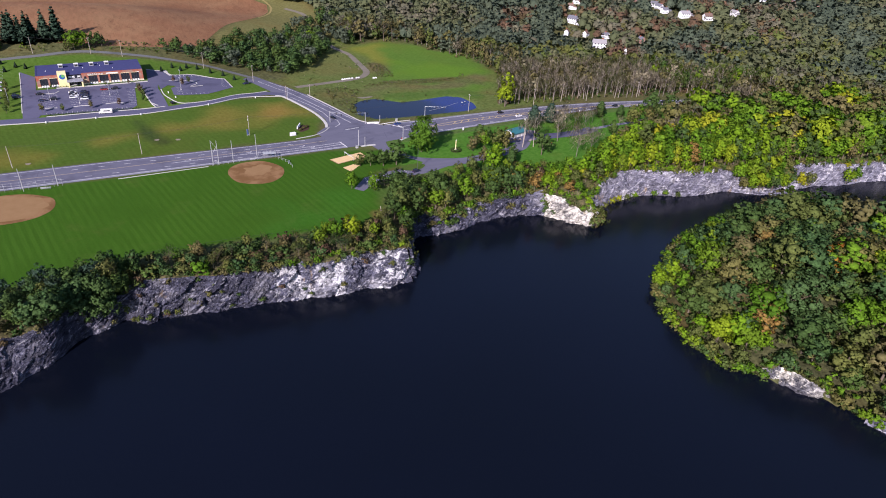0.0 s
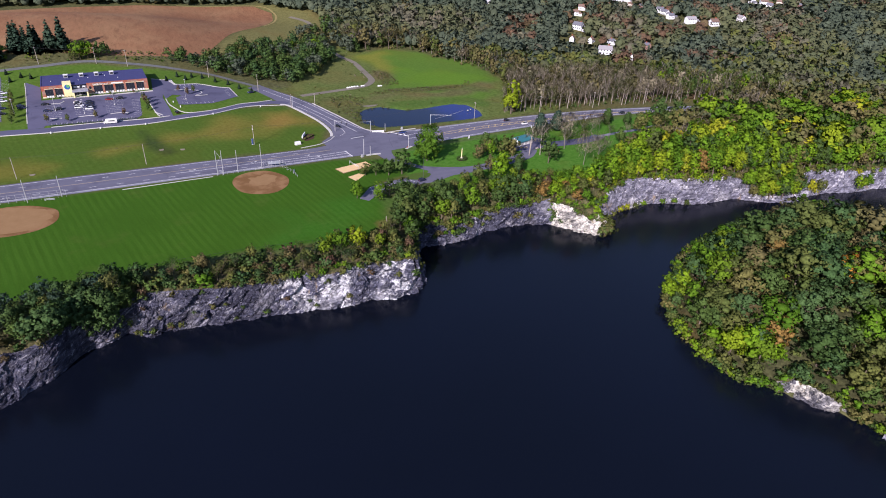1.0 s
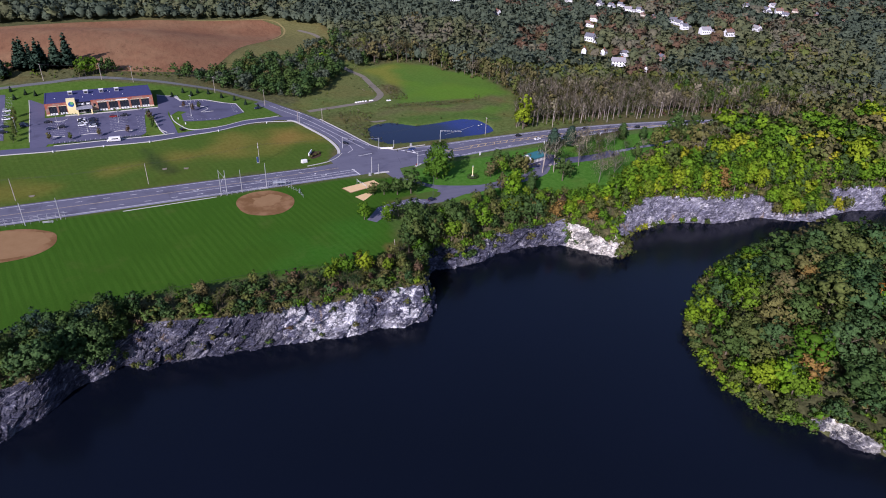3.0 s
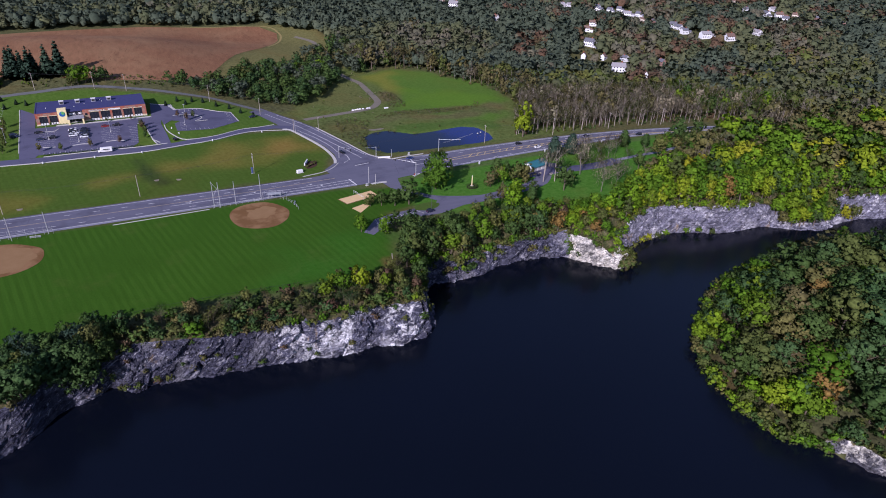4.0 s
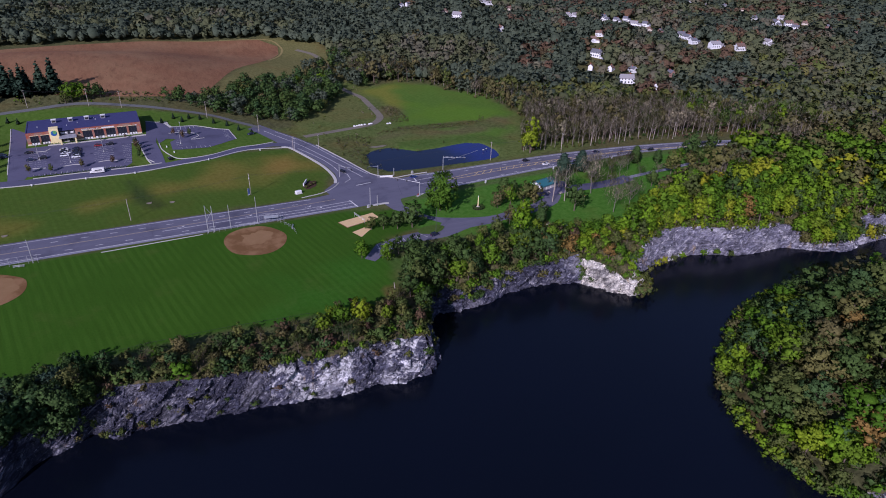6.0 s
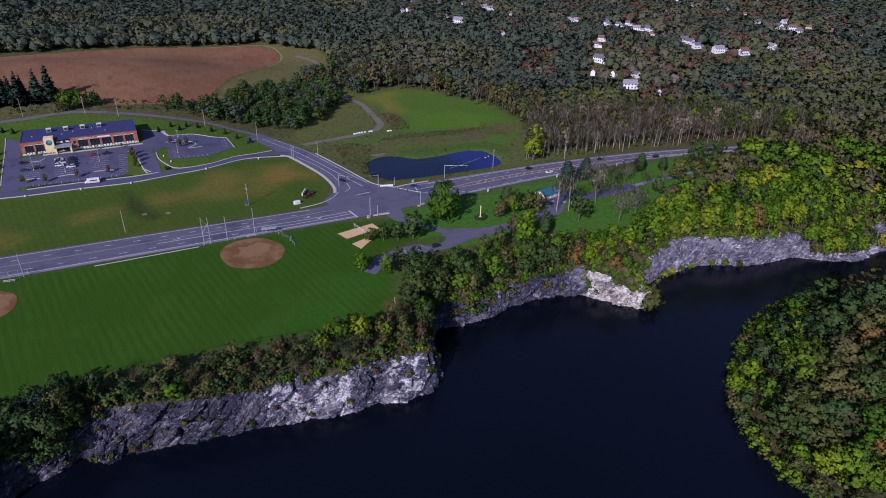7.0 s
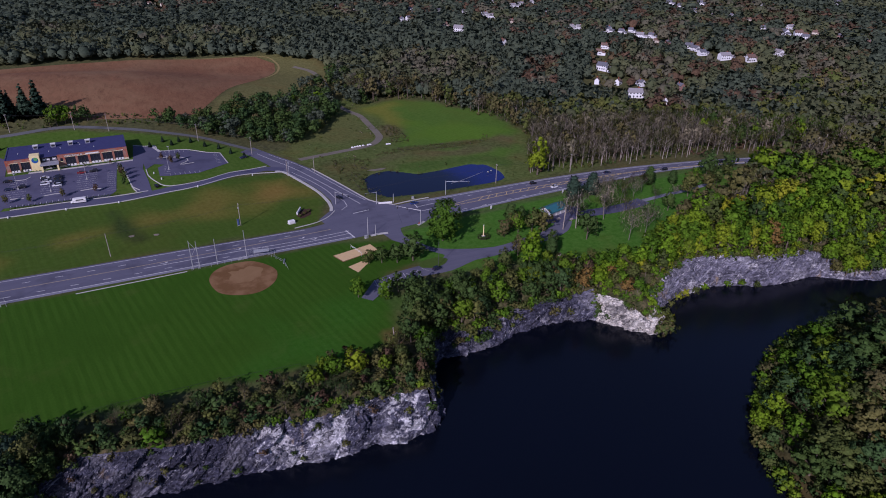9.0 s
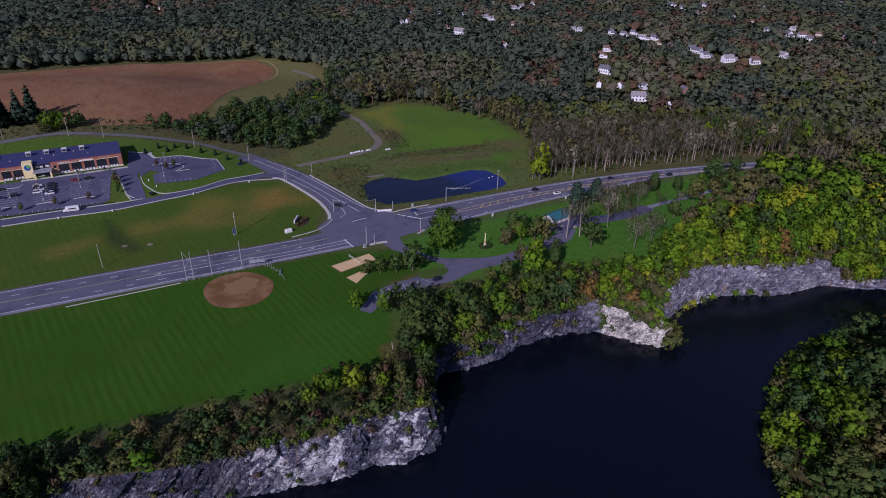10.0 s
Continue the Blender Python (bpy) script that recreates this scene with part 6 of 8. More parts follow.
# ---- kerbs and walks ----
def kerb(points, half=0.22, height=0.16, label="pale concrete kerb along the pavement", name="kerb"):
    return tagged(ribbon(points, half, height + 0.1, concrete, name, None, 2.5, height + 0.3), label, name, kind="structure")


kerb([(92, 430.5), (96.5, 427.5), (103, 406), (107.3, 388), (108.7, 373), (108, 363), (106.5, 358.5)], 0.85, 0.12, "pale concrete sidewalk curving round the corner", "sidewalk")
kerb([(108.5, 358.5), (103.5, 352.5), (96, 348), (84, 345.6)], 0.22)
kerb([(140.5, 354), (131.5, 363), (128.3, 372), (122.3, 396), (114, 427)], 0.3)
kerb([(140.5, 354), (150, 355.2), (162, 355.6)], 0.35)
kerb([(95, 428.4), (78, 431), (65, 429), (46, 421), (28, 417.6), (5, 414), (-21, 414.6), (-46, 414.2), (-75, 416), (-120, 416), (-220, 416)], 0.28)
kerb([(89, 442), (79, 439), (66, 436.4), (50, 428.4), (36, 425.6), (29, 427), (25.2, 433), (21.6, 442), (20.6, 452)], 0.25)
kerb([(20, 423), (5, 422), (-21, 422.4), (-46, 422)], 0.22)
kerb([(5, 458.5), (8, 459.3), (12.3, 431), (14.3, 423.5)], 0.3)
kerb([(12, 431), (16, 425)], 0.25)
kerb([(21.5, 494.5), (27.8, 494), (30.3, 483.5), (45, 484), (57.6, 476.6), (65.4, 474.2)], 0.25)
kerb([(65.4, 474.2), (67.5, 453)], 0.3)
kerb([(15, 498), (21.5, 494.5)], 0.3)
kerb([(26, 494), (30, 482)], 0.9, 0.1, "pale concrete walk beside the small lot", "sidewalk")
kerb([(-31.8, 433.4), (-26, 434.4), (-21.3, 433.3)], 0.3)
kerb([(-13.7, 434), (-8, 434.8), (-2.5, 433)], 0.3)
kerb([(-46.9, 434.7), (-40.3, 434)], 0.3)
kerb([(-50, 459), (-41.4, 458.7), (-39.5, 462)], 0.25)
kerb([(27.4, 470), (35, 470.5), (43, 468), (45, 462), (40, 456), (48, 457.5)], 0.3)
kerb([(-58.6, 430), (-61, 470), (-63.5, 504)], 0.22)
kerb([(-41, 468.6), (-15, 469), (14, 471)], 1.0, 0.12, "pale concrete walk along the building's front", "sidewalk")
kerb([(-12, 319.6), (10, 320.3), (31, 321)], 0.16, 0.1)
kerb([(116, 322.6), (121, 322.9), (125, 322.3)], 0.8, 0.12, "concrete landing at the signal posts", "sidewalk")
kerb([(142, 324.4), (147, 327.4)], 0.7, 0.12, "concrete landing at the signal posts", "sidewalk")


# ---- parking stalls ----
def stalls(x, y0, y1, length, turn=0.0, gap=2.75):
    for y in np.arange(y0, y1, gap):
        bar(x, y, length, 0.07, turn, white_line, "stall_line", "white painted parking stall line", 0.17)


for k in range(7):
    bar(103 + k * 3.4, 278.3 + k * 0.15, 5.6, 0.09, 86, white_line, "stall_line", "white painted parking stall line", 0.12)
stalls(-10.5, 437, 459, 10.5)
stalls(2.2, 430, 457, 5.0)
stalls(-28, 437, 459, 10.5)
stalls(-45, 437, 457, 9.5)
for x in np.arange(-46, 0, 2.75):
    bar(x, 426.5, 5.0, 0.07, 90, white_line, "stall_line", "white painted parking stall line", 0.17)
for x in np.arange(33, 50, 2.75):
    bar(x, 442.5, 4.8, 0.07, 96, white_line, "stall_line", "white painted parking stall line", 0.19)
for x in np.arange(33, 45, 2.75):
    bar(x, 481, 4.6, 0.07, 92, white_line, "stall_line", "white painted parking stall line", 0.19)
stalls(61.5, 455, 472, 5.0, -4)
stalls(31.5, 443, 456, 4.6, 4)
stalls(-75, 440, 512, 5.0, 6)
for k in range(7):
    bar(103 + 4.0 * k, 275.5 + 0.9 * k, 4.6, 0.07, 118, white_line, "stall_line", "white painted parking stall line", 0.12)

# ---- ball fields and courts ----
def oval(cx, cy, rx, ry, turn=0.0, n=48, wob=0.04):
    c, s = math.cos(radians(turn)), math.sin(radians(turn))
    pts = []
    for k in range(n):
        a = 2 * math.pi * k / n
        r = 1 + wob * noise.noise((math.cos(a) * 2 + cx, math.sin(a) * 2 + cy, 0.3))
        u, v = rx * r * math.cos(a), ry * r * math.sin(a)
        pts.append((cx + u * c - v * s, cy + u * s + v * c))
    return pts


drape("infield", oval(52.5, 306, 13.8, 15.0, 20), infield_clay, "reddish-brown clay softball infield with a paler middle", "infield", 0.05, 8)
drape("infield_middle", oval(54, 308.5, 6.5, 7.0, 30, 40, 0.5), infield_sand, "paler worn sand in the middle of the infield", "infield", 0.07, 6)
drape("infield", oval(-57.5, 301.5, 19.5, 15.0, -10), infield_clay, "tan dirt ball infield with darker rim", "infield", 0.05, 8)
drape("infield_middle", oval(-58, 302.5, 16.5, 12.4, -10, 40, 0.2), infield_sand, "pale tan dirt in the middle of the infield", "infield", 0.07, 6)
drape("sand_court", [(93.6, 309.8), (112.8, 314.2), (114.2, 307.6), (96, 302.9)], court_sand, "pale sand volleyball court in the lawn", "sand court", 0.06, 8)
drape("sand_court", [(96.5, 297), (103.5, 299.6), (106, 297), (99, 290.5)], court_sand, "small pale sand patch in the lawn", "sand court", 0.06, 8)
drape("court_rim", [(93, 309.9), (93.6, 309.8), (96, 302.9), (114.2, 307.6), (114.7, 307.3), (95.7, 302.2)], infield_clay, "bare earth edge of the sand court", "bare earth", 0.055, 8)
net = tagged(new("volleyball_net"), "slack volleyball net between two grey posts", "volleyball net")
at(net, 104, 308.6, 104)
for s in (-1, 1):
    part("post", rodded((s * 4.6, 0, -0.4), (s * 4.6, 0, 2.5), 0.06), galvanised, net)
bm = bmesh.new()
for z in (1.5, 1.8, 2.1, 2.4):
    rod(bm, (-4.6, 0, z), (4.6, 0, z), 0.03, sides=4)
part("net", bm, white_paint, net)


def fence(points, height, label, name="chain_fence", gap=3.0, rails=(1.0, 0.5), mat_of=None):
    """Steel posts and rails along a line."""
    root = tagged(new(name), label, "fence")
    m = mat_of or galvanised
    x0, y0 = points[0]
    at(root, x0, y0)
    for (ax, ay), (bx, by) in zip(points, points[1:]):
        n = max(1, round(math.hypot(bx - ax, by - ay) / gap))
        for k in range(n + 1):
            x, y = ax + (bx - ax) * k / n - x0, ay + (by - ay) * k / n - y0
            part("post", rodded((x, y, -0.3), (x, y, height), 0.05, sides=6), m, root)
        for r in rails:
            part("rail", rodded((ax - x0, ay - y0, height * r), (bx - x0, by - y0, height * r), 0.035, sides=5), m, root)
    return root


fence([(57.5, 322), (60, 324.2), (66, 321.5), (68.5, 317.5)], 4.5, "tall galvanised backstop fence behind home plate", "backstop", 2.2, (1.0, 0.75, 0.5, 0.25))
fence([(69, 316.5), (71, 312), (71.5, 305.5)], 1.6, "low chain-link fence beside the ball field")
fence([(56, 323), (44, 321.6), (33, 321.2)], 1.6, "low chain-link fence along the road edge")
fence([(-66, 321), (-50, 320.4), (-36, 320)], 4.0, "tall galvanised backstop fence at the dirt infield", "backstop", 3.2, (1.0, 0.66, 0.33))
fence([(190, 263.5), (208, 259.5), (227, 255.8)], 1.1, "pale low railing along the park's edge", "railing", 3.0, (1.0, 0.55))
fence([(-60, 232.5), (-30, 238.5), (0, 240.5), (30, 239.5), (60, 236.5)], 1.0, "thin wire fence between lawn and cliff", "wire_fence", 6.0, (1.0,), cable_black)


def bench(x, y, turn):
    root = tagged(new("bench"), "aluminium players' bench beside the infield", "bench", "benches")
    at(root, x, y, turn)
    part("seat", boxed(-2.2, -0.2, 0.42, 2.2, 0.2, 0.48, bevel=0.01), galvanised, root)
    part("backrest", boxed(-2.2, 0.22, 0.7, 2.2, 0.26, 0.95, bevel=0.01), galvanised, root)
    for s in (-1.8, 0, 1.8):
        part("leg", boxed(s - 0.04, -0.18, 0, s + 0.04, 0.26, 0.42), galvanised, root)


bench(71.5, 313, 70)
bench(55, 322.3, 0)
bench(-43, 318.5, -8)
bench(-66, 318.5, 0)
shelter = tagged(new("dugout_shelter"), "open players' shelter with a pale flat roof", "shelter")
at(shelter, 63.5, 323.2, -8)
for sx in (-3, 3):
    for sy in (-1, 1):
        part("post", rodded((sx, sy, -0.3), (sx, sy, 2.5), 0.06, sides=6), galvanised, shelter)
part("roof", boxed(-3.4, -1.4, 2.5, 3.4, 1.4, 2.62, bevel=0.02), galvanised, shelter)

# ---- poles, signals and wires ----
def tall_pole(x, y, height, label, material=None, radius=0.17, arm=0.0, turn=0.0, name="utility_pole", boxes=0):
    root = tagged(new(name), label, name.replace("_", " "), "poles")
    at(root, x, y, turn)
    m = material or pole_wood
    part("shaft", rodded((0, 0, -1), (0, 0, height), radius, radius * 0.65), m, root)
    if arm:
        cross = part("crossarm", boxed(-arm, -0.07, height - 0.75, arm, 0.07, height - 0.6, bevel=0.01), m, root)
        for s in (-0.9, -0.45, 0.45, 0.9):
            part("insulator", rodded((arm * s, 0, height - 0.6), (arm * s, 0, height - 0.4), 0.06, 0.04, sides=6), white_paint, cross)
    for k in range(boxes):
        part("transformer", rodded((0.45, 0, height - 3.2 - k), (0.45, 0, height - 2.2 - k), 0.32), galvanised, root)
    return root


ROAD_POLES = [(-118, 350.2), (-58.6, 349.8), (0.9, 349.2), (60, 359.5), (117.3, 356.6), (155.2, 358.2), (208, 360), (260.4, 358.2), (306.1, 355.6), (351.3, 351.3)]
for k, (x, y) in enumerate(ROAD_POLES):
    if 100 < x < 160:
        continue
    tall_pole(x, y, 11.6 if x < 50 else 12.2, "weathered wooden utility pole beside the main road", arm=0.0 if x < 50 else 1.1, turn=90, boxes=1 if x == 60 else 0)
BACK_POLES = [(-56, 536.5), (-19, 533), (1.5, 526.5), (55, 500), (84.5, 466.5), (97.5, 421), (113.8, 420)]
for x, y in BACK_POLES:
    tall_pole(x, y, 12.2 if y > 430 else 9.5, "weathered wooden utility pole beside the back lane", arm=1.0, turn=50)
for x, y, h in ((33.6, 322, 14), (36.4, 321.6, 13.6), (44, 322.6, 12.5), (57, 324.8, 13.5), (-52, 319, 11.5), (-38, 320.6, 11)):
    tall_pole(x, y, h, "pale grey steel pole at the ball-field edge", galvanised, 0.16, name="steel_pole")
brace = tagged(new("pole_brace"), "pale steel cross braces tying two poles", "brace")
at(brace, 35, 321.8)
part("strut", rodded((-1.4, 0.2, 13.6), (1.4, -0.2, 9), 0.06), galvanised, brace)
part("strut", rodded((-1.4, 0.2, 6), (1.4, -0.2, 11), 0.06), galvanised, brace)
part("strut", rodded((-1.4, 0.2, 2), (1.4, -0.2, 2), 0.06), galvanised, brace)


def wires(points, height, label, offsets=(0,)):
    root = tagged(new("power_line"), label, "power line")
    x0, y0 = points[0]
    at(root, x0, y0)
    z0 = ground_z(x0, y0)
    for o in offsets:
        bm = bmesh.new()
        for (ax, ay), (bx, by) in zip(points, points[1:]):
            za, zb = ground_z(ax, ay) - z0 + height, ground_z(bx, by) - z0 + height
            last = None
            for k in range(9):
                t = k / 8
                p = (ax + (bx - ax) * t - x0, ay + (by - ay) * t - y0 + o, za + (zb - za) * t - 4 * t * (1 - t) * 1.1)
                if last:
                    rod(bm, last, p, 0.022, sides=3)
                last = p
        part("wire", bm, cable_black, root)


wires(ROAD_POLES, 11.4, "thin black power lines along the main road", (-0.5, 0.5))
wires(BACK_POLES[:6], 11.6, "thin black power lines along the back lane", (-0.6, 0.6))


def signal_mast(x, y, height, arm, turn, label):
    root = tagged(new("traffic_signal"), label, "traffic signal", "traffic signals")
    at(root, x, y, turn)
    part("shaft", rodded((0, 0, -0.5), (0, 0, height), 0.2, 0.14), galvanised, root)
    if arm:
        beam = part("mast_arm", rodded((0, 0, height - 0.5), (arm, 0, height + 0.4), 0.12, 0.06), galvanised, root)
        for f in (0.55, 0.95):
            head = part("signal_head", boxed(arm * f - 0.2, -0.2, height - 1.0, arm * f + 0.2, 0.2, height + 0.15, bevel=0.03), cable_black, beam)
    return root


signal_mast(132.1, 358.3, 7.5, 7, 190, "grey steel signal mast with a short arm")
signal_mast(144.1, 325.6, 8, 13, 140, "grey steel signal mast arm over the junction")
signal_mast(172.8, 356, 8.5, 13.5, -32, "grey steel signal mast arm reaching over the road")
signal_mast(114.4, 321.6, 10.7, 0, 0, "plain grey signal post at the junction corner")
signal_mast(118.3, 321.6, 6, 0, 0, "short grey signal post on a concrete landing")
signal_mast(111.6, 367, 7.5, 10, -60, "grey steel signal mast on the kerb corner")
signal_mast(141.5, 357.2, 5, 0, 0, "short grey signal post beside the low wall")
for x, y in ((113.2, 321.3), (153.3, 357.6)):
    cab = tagged(new("signal_cabinet"), "small grey roadside control cabinet", "cabinet")
    at(cab, x, y, 10)
    part("body", boxed(-0.6, -0.4, 0, 0.6, 0.4, 1.4, bevel=0.03), galvanised, cab)
    part("plinth", boxed(-0.75, -0.55, -0.3, 0.75, 0.55, 0.12), concrete, cab)
wall = tagged(new("low_wall"), "low white wall beside the junction kerb", "wall")
at(wall, 136.8, 357.4, -12)
part("body", boxed(-3.8, -0.35, -0.3, 3.8, 0.35, 0.9, bevel=0.04), white_paint, wall)
red_sign = tagged(new("road_sign"), "small red and white roadside sign", "sign")
at(red_sign, 142.6, 323.8, 30)
part("post", rodded((0, 0, -0.3), (0, 0, 2.0), 0.04), galvanised, red_sign)
part("panel", boxed(-0.6, -0.03, 1.1, 0.6, 0.03, 2.0, bevel=0.01), plain("red_sign_paint", (0.62, 0.06, 0.05), 0.5), red_sign)
for x, y in ((235.5, 330.6), (186, 326.6), (282, 332.5)):
    sg = tagged(new("road_sign"), "white rectangular roadside sign on a post", "sign", "roadside signs")
    at(sg, x, y, 12)
    part("post", rodded((0, 0, -0.3), (0, 0, 2.0), 0.05), galvanised, sg)
    part("panel", boxed(-0.6, -0.04, 0.8, 0.6, 0.04, 2.6, bevel=0.02), white_paint, sg)

# ---- small things on the verge ----
entry = tagged(new("entrance_sign"), "long pale curved entrance sign in a mulch bed", "sign")
at(entry, 90.5, 363.5, 62)
part("panel", boxed(-3.6, -0.3, 0.5, 3.6, 0.3, 1.9, bevel=0.06), white_paint, entry)
for s in (-2.8, 2.8):
    part("pier", boxed(s - 0.35, -0.4, -0.3, s + 0.35, 0.4, 1.5, bevel=0.03), plain("sign_stone", (0.3, 0.27, 0.24), 0.9), entry)
drape("mulch_bed", oval(93, 361.5, 6.2, 3.4, 62, 28, 0.3), plain("dark_mulch", (0.075, 0.045, 0.03), 0.95, 0.1, 0, 1.5, 0.5), "dark brown mulch bed round the entrance sign", "mulch bed", 0.07, 6)
for k in range(6):
    plant("shrub", leaf_rust if k % 2 else leaf_olive, 90 + k * 1.2, 358.5 + k * 0.9, 1.6, "low rusty shrub in the mulch bed", "shrub", "shrub", "shrubs in the mulch bed")
crate = tagged(new("utility_box"), "white rounded utility box on the grass", "utility box")
at(crate, 84, 352.2, 10)
part("body", boxed(-1.7, -0.9, 0.12, 1.7, 0.9, 1.7, bevel=0.2), white_paint, crate)
part("plinth", boxed(-1.9, -1.1, -0.3, 1.9, 1.1, 0.12, bevel=0.02), concrete, crate)
banner = tagged(new("feather_flag"), "blue and white upright banner beside a pole", "flag")
at(banner, 58.4, 358.6, 20)
part("staff", rodded((0, 0, -0.3), (0, 0, 4.4), 0.04), galvanised, banner)
part("cloth", boxed(0.05, -0.03, 0.8, 1.1, 0.03, 4.2, bevel=0.02), plain("blue_flag_cloth", (0.08, 0.12, 0.3), 0.8), banner)
part("hem", boxed(0.05, -0.035, 0.5, 1.1, 0.035, 0.8, bevel=0.01), white_paint, banner)
for x, y, a in ((10, 368, 10), (21, 365, -15), (-52, 353, 0)):
    patch = tagged(new("drain_headwall"), "small pale concrete drain headwall in the grass", "headwall", "drain headwalls")
    at(patch, x, y, a)
    part("wall", boxed(-1.3, -0.25, -0.2, 1.3, 0.25, 0.4, bevel=0.05), track_grey, patch)
    part("apron", boxed(-0.9, -1.2, -0.2, 0.9, -0.25, 0.1, bevel=0.03), track_grey, patch)
for x, y in ((-46, 413.2), (5, 413), (46, 420.2), (78, 428.3), (-20, 413.4), (24.5, 445), (28, 436)):
    lampost = tagged(new("bollard_light"), "low white bollard light beside the driveway", "bollard", "driveway bollards")
    at(lampost, x, y)
    part("body", rodded((0, 0, -0.2), (0, 0, 0.9), 0.35, 0.28), white_paint, lampost)
    part("cap", rodded((0, 0, 0.9), (0, 0, 1.05), 0.42, 0.2), white_paint, lampost)
for x, y, h in ((-10.5, 448, 9), (-44, 446, 9), (-28, 438, 9), (35, 466, 8.5), (33, 449, 8.5), (98.5, 421, 8), (-66, 447, 9)):
    lp = tagged(new("lot_light"), "slim grey parking-lot light pole", "light pole", "parking lot lights")
    at(lp, x, y, 35)
    part("base", rodded((0, 0, -0.3), (0, 0, 0.8), 0.32), concrete, lp)
    part("shaft", rodded((0, 0, 0.8), (0, 0, h), 0.1, 0.07), galvanised, lp)
    part("lamp_head", boxed(-0.2, -0.9, h - 0.1, 0.2, 0.9, h + 0.08, bevel=0.03), galvanised, lp)
dead_trunk = tagged(new("dead_trunk"), "bleached leaning dead trunk at the lawn's corner", "dead trunk")
at(dead_trunk, 95.3, 237.0, 0)
part("stem", rodded((0, 0, -0.4), (-0.5, 0.3, 6.4), 0.26, 0.14, sides=7), bark_light, dead_trunk)
part("stub", rodded((-0.3, 0.2, 3.6), (0.4, -0.1, 4.5), 0.1, 0.04, sides=5), bark_light, dead_trunk)
barrel = tagged(new("traffic_barrel"), "orange and white traffic barrel beside the lawn", "traffic barrel")
at(barrel, 228.5, 289.5, 0)
part("body", rodded((0, 0, 0), (0, 0, 1.1), 0.32, 0.26, sides=12), plain("barrel_orange", (0.6, 0.16, 0.02), 0.6), barrel)
part("band", rodded((0, 0, 0.5), (0, 0, 0.68), 0.305, 0.295, sides=12), white_paint, barrel)
boulder_rng = np.random.default_rng(5)
for x, y in ((151, 459.5), (153, 460), (155, 460.6), (157, 461), (159.4, 461.2), (163, 461.5), (164.6, 462), (176, 458), (178, 458.6), (216, 380), (213, 378.5)):
    bm = bmesh.new()
    bmesh.ops.create_icosphere(bm, subdivisions=2, radius=1.0)
    k = boulder_rng.uniform(0.6, 1.0, 3) * (1.0 if y > 400 else 0.7)
    for v in bm.verts:
        v.co = Vector((v.co.x * k[0] * 1.3, v.co.y * k[1], v.co.z * k[2] * 0.7)) * (1 + 0.3 * noise.noise(v.co * 1.7 + Vector((x, y, 0))))
    stone = part("boulder", bm, white_paint if y > 440 else rock_pale)
    stone.matrix_world = pose(x, y, max(ground_z(x, y), -1.0 if y < 400 else -99) + 0.3, 0, 0, float(boulder_rng.uniform(0, 360)))
    tagged(stone, "pale boulder beside the track" if y > 440 else "pale rock breaking the pond's surface", "boulder", "boulders")
boom = tagged(new("pond_boom"), "thin pale floating boom across the pond", "boom")
boom.matrix_world = pose(184, 372, POND_LEVEL + 0.05)
for a, b in (((0, 0), (9, 2.5)), ((9, 2.5), (18, 6)), ((18, 6), (27, 10))):
    part("float", rodded((a[0], a[1], 0), (b[0], b[1], 0), 0.09, sides=6), galvanised, boom)


# ---- health building ----
brick_red = Nodes("red_brick", 0.9, 0.15)
rows_b = brick_red.t.nodes.new("ShaderNodeTexBrick")
rows_b.inputs["Scale"].default_value = 2.2
rows_b.inputs["Color1"].default_value = (0.42, 0.1, 0.05, 1)
rows_b.inputs["Color2"].default_value = (0.32, 0.078, 0.042, 1)
rows_b.inputs["Mortar"].default_value = (0.3, 0.2, 0.15, 1)
rows_b.inputs["Mortar Size"].default_value = 0.014
brick_red.t.links.new(brick_red.t.nodes.new("ShaderNodeTexCoord").outputs["Object"], rows_b.inputs["Vector"])
brick_wall = brick_red.done(brick_red.mix(brick_red.ramp(brick_red.noise(0.4, 5), 0.35, 0.7), rows_b.outputs["Color"], (0.36, 0.09, 0.046)))
roof_navy = plain("dark_roof_membrane", (0.055, 0.058, 0.15), 0.8, 0.2, 0, 0.5, 0.3)
cream = plain("cream_stone_panel", (0.86, 0.72, 0.36), 0.8, 0.2, 0, 0.8, 0.12)
tan_base = plain("tan_stone_base", (0.74, 0.62, 0.38), 0.85, 0.2, 0, 1.2, 0.2)
metal_grey = plain("light_grey_metal", (0.42, 0.42, 0.45), 0.45, 0.4, 0.3, 1.0, 0.15)
pane = Nodes("dark_window_glass", 0.08, 0.6)
glass_dark = pane.done(pane.mix(pane.noise(0.5), (0.012, 0.014, 0.02), (0.03, 0.034, 0.042)))
frame_dark = plain("charcoal_window_frame", (0.06, 0.06, 0.065), 0.5)
letter_white = plain("white_letters", (0.85, 0.84, 0.8), 0.6)

clinic = tagged(new("health_building"), "long one-storey red-brick clinic with dark storefront windows", "building")
BASE_Z = 4.7
clinic.matrix_world = pose(-51.5, 471.6, BASE_Z, 0, 0, 2.9)
LONG, DEEP, TALL = 63.5, 27.5, 7.4
part("foundation", boxed(-0.2, -0.2, -3, LONG + 0.2, DEEP + 0.2, 0.1), concrete, clinic)


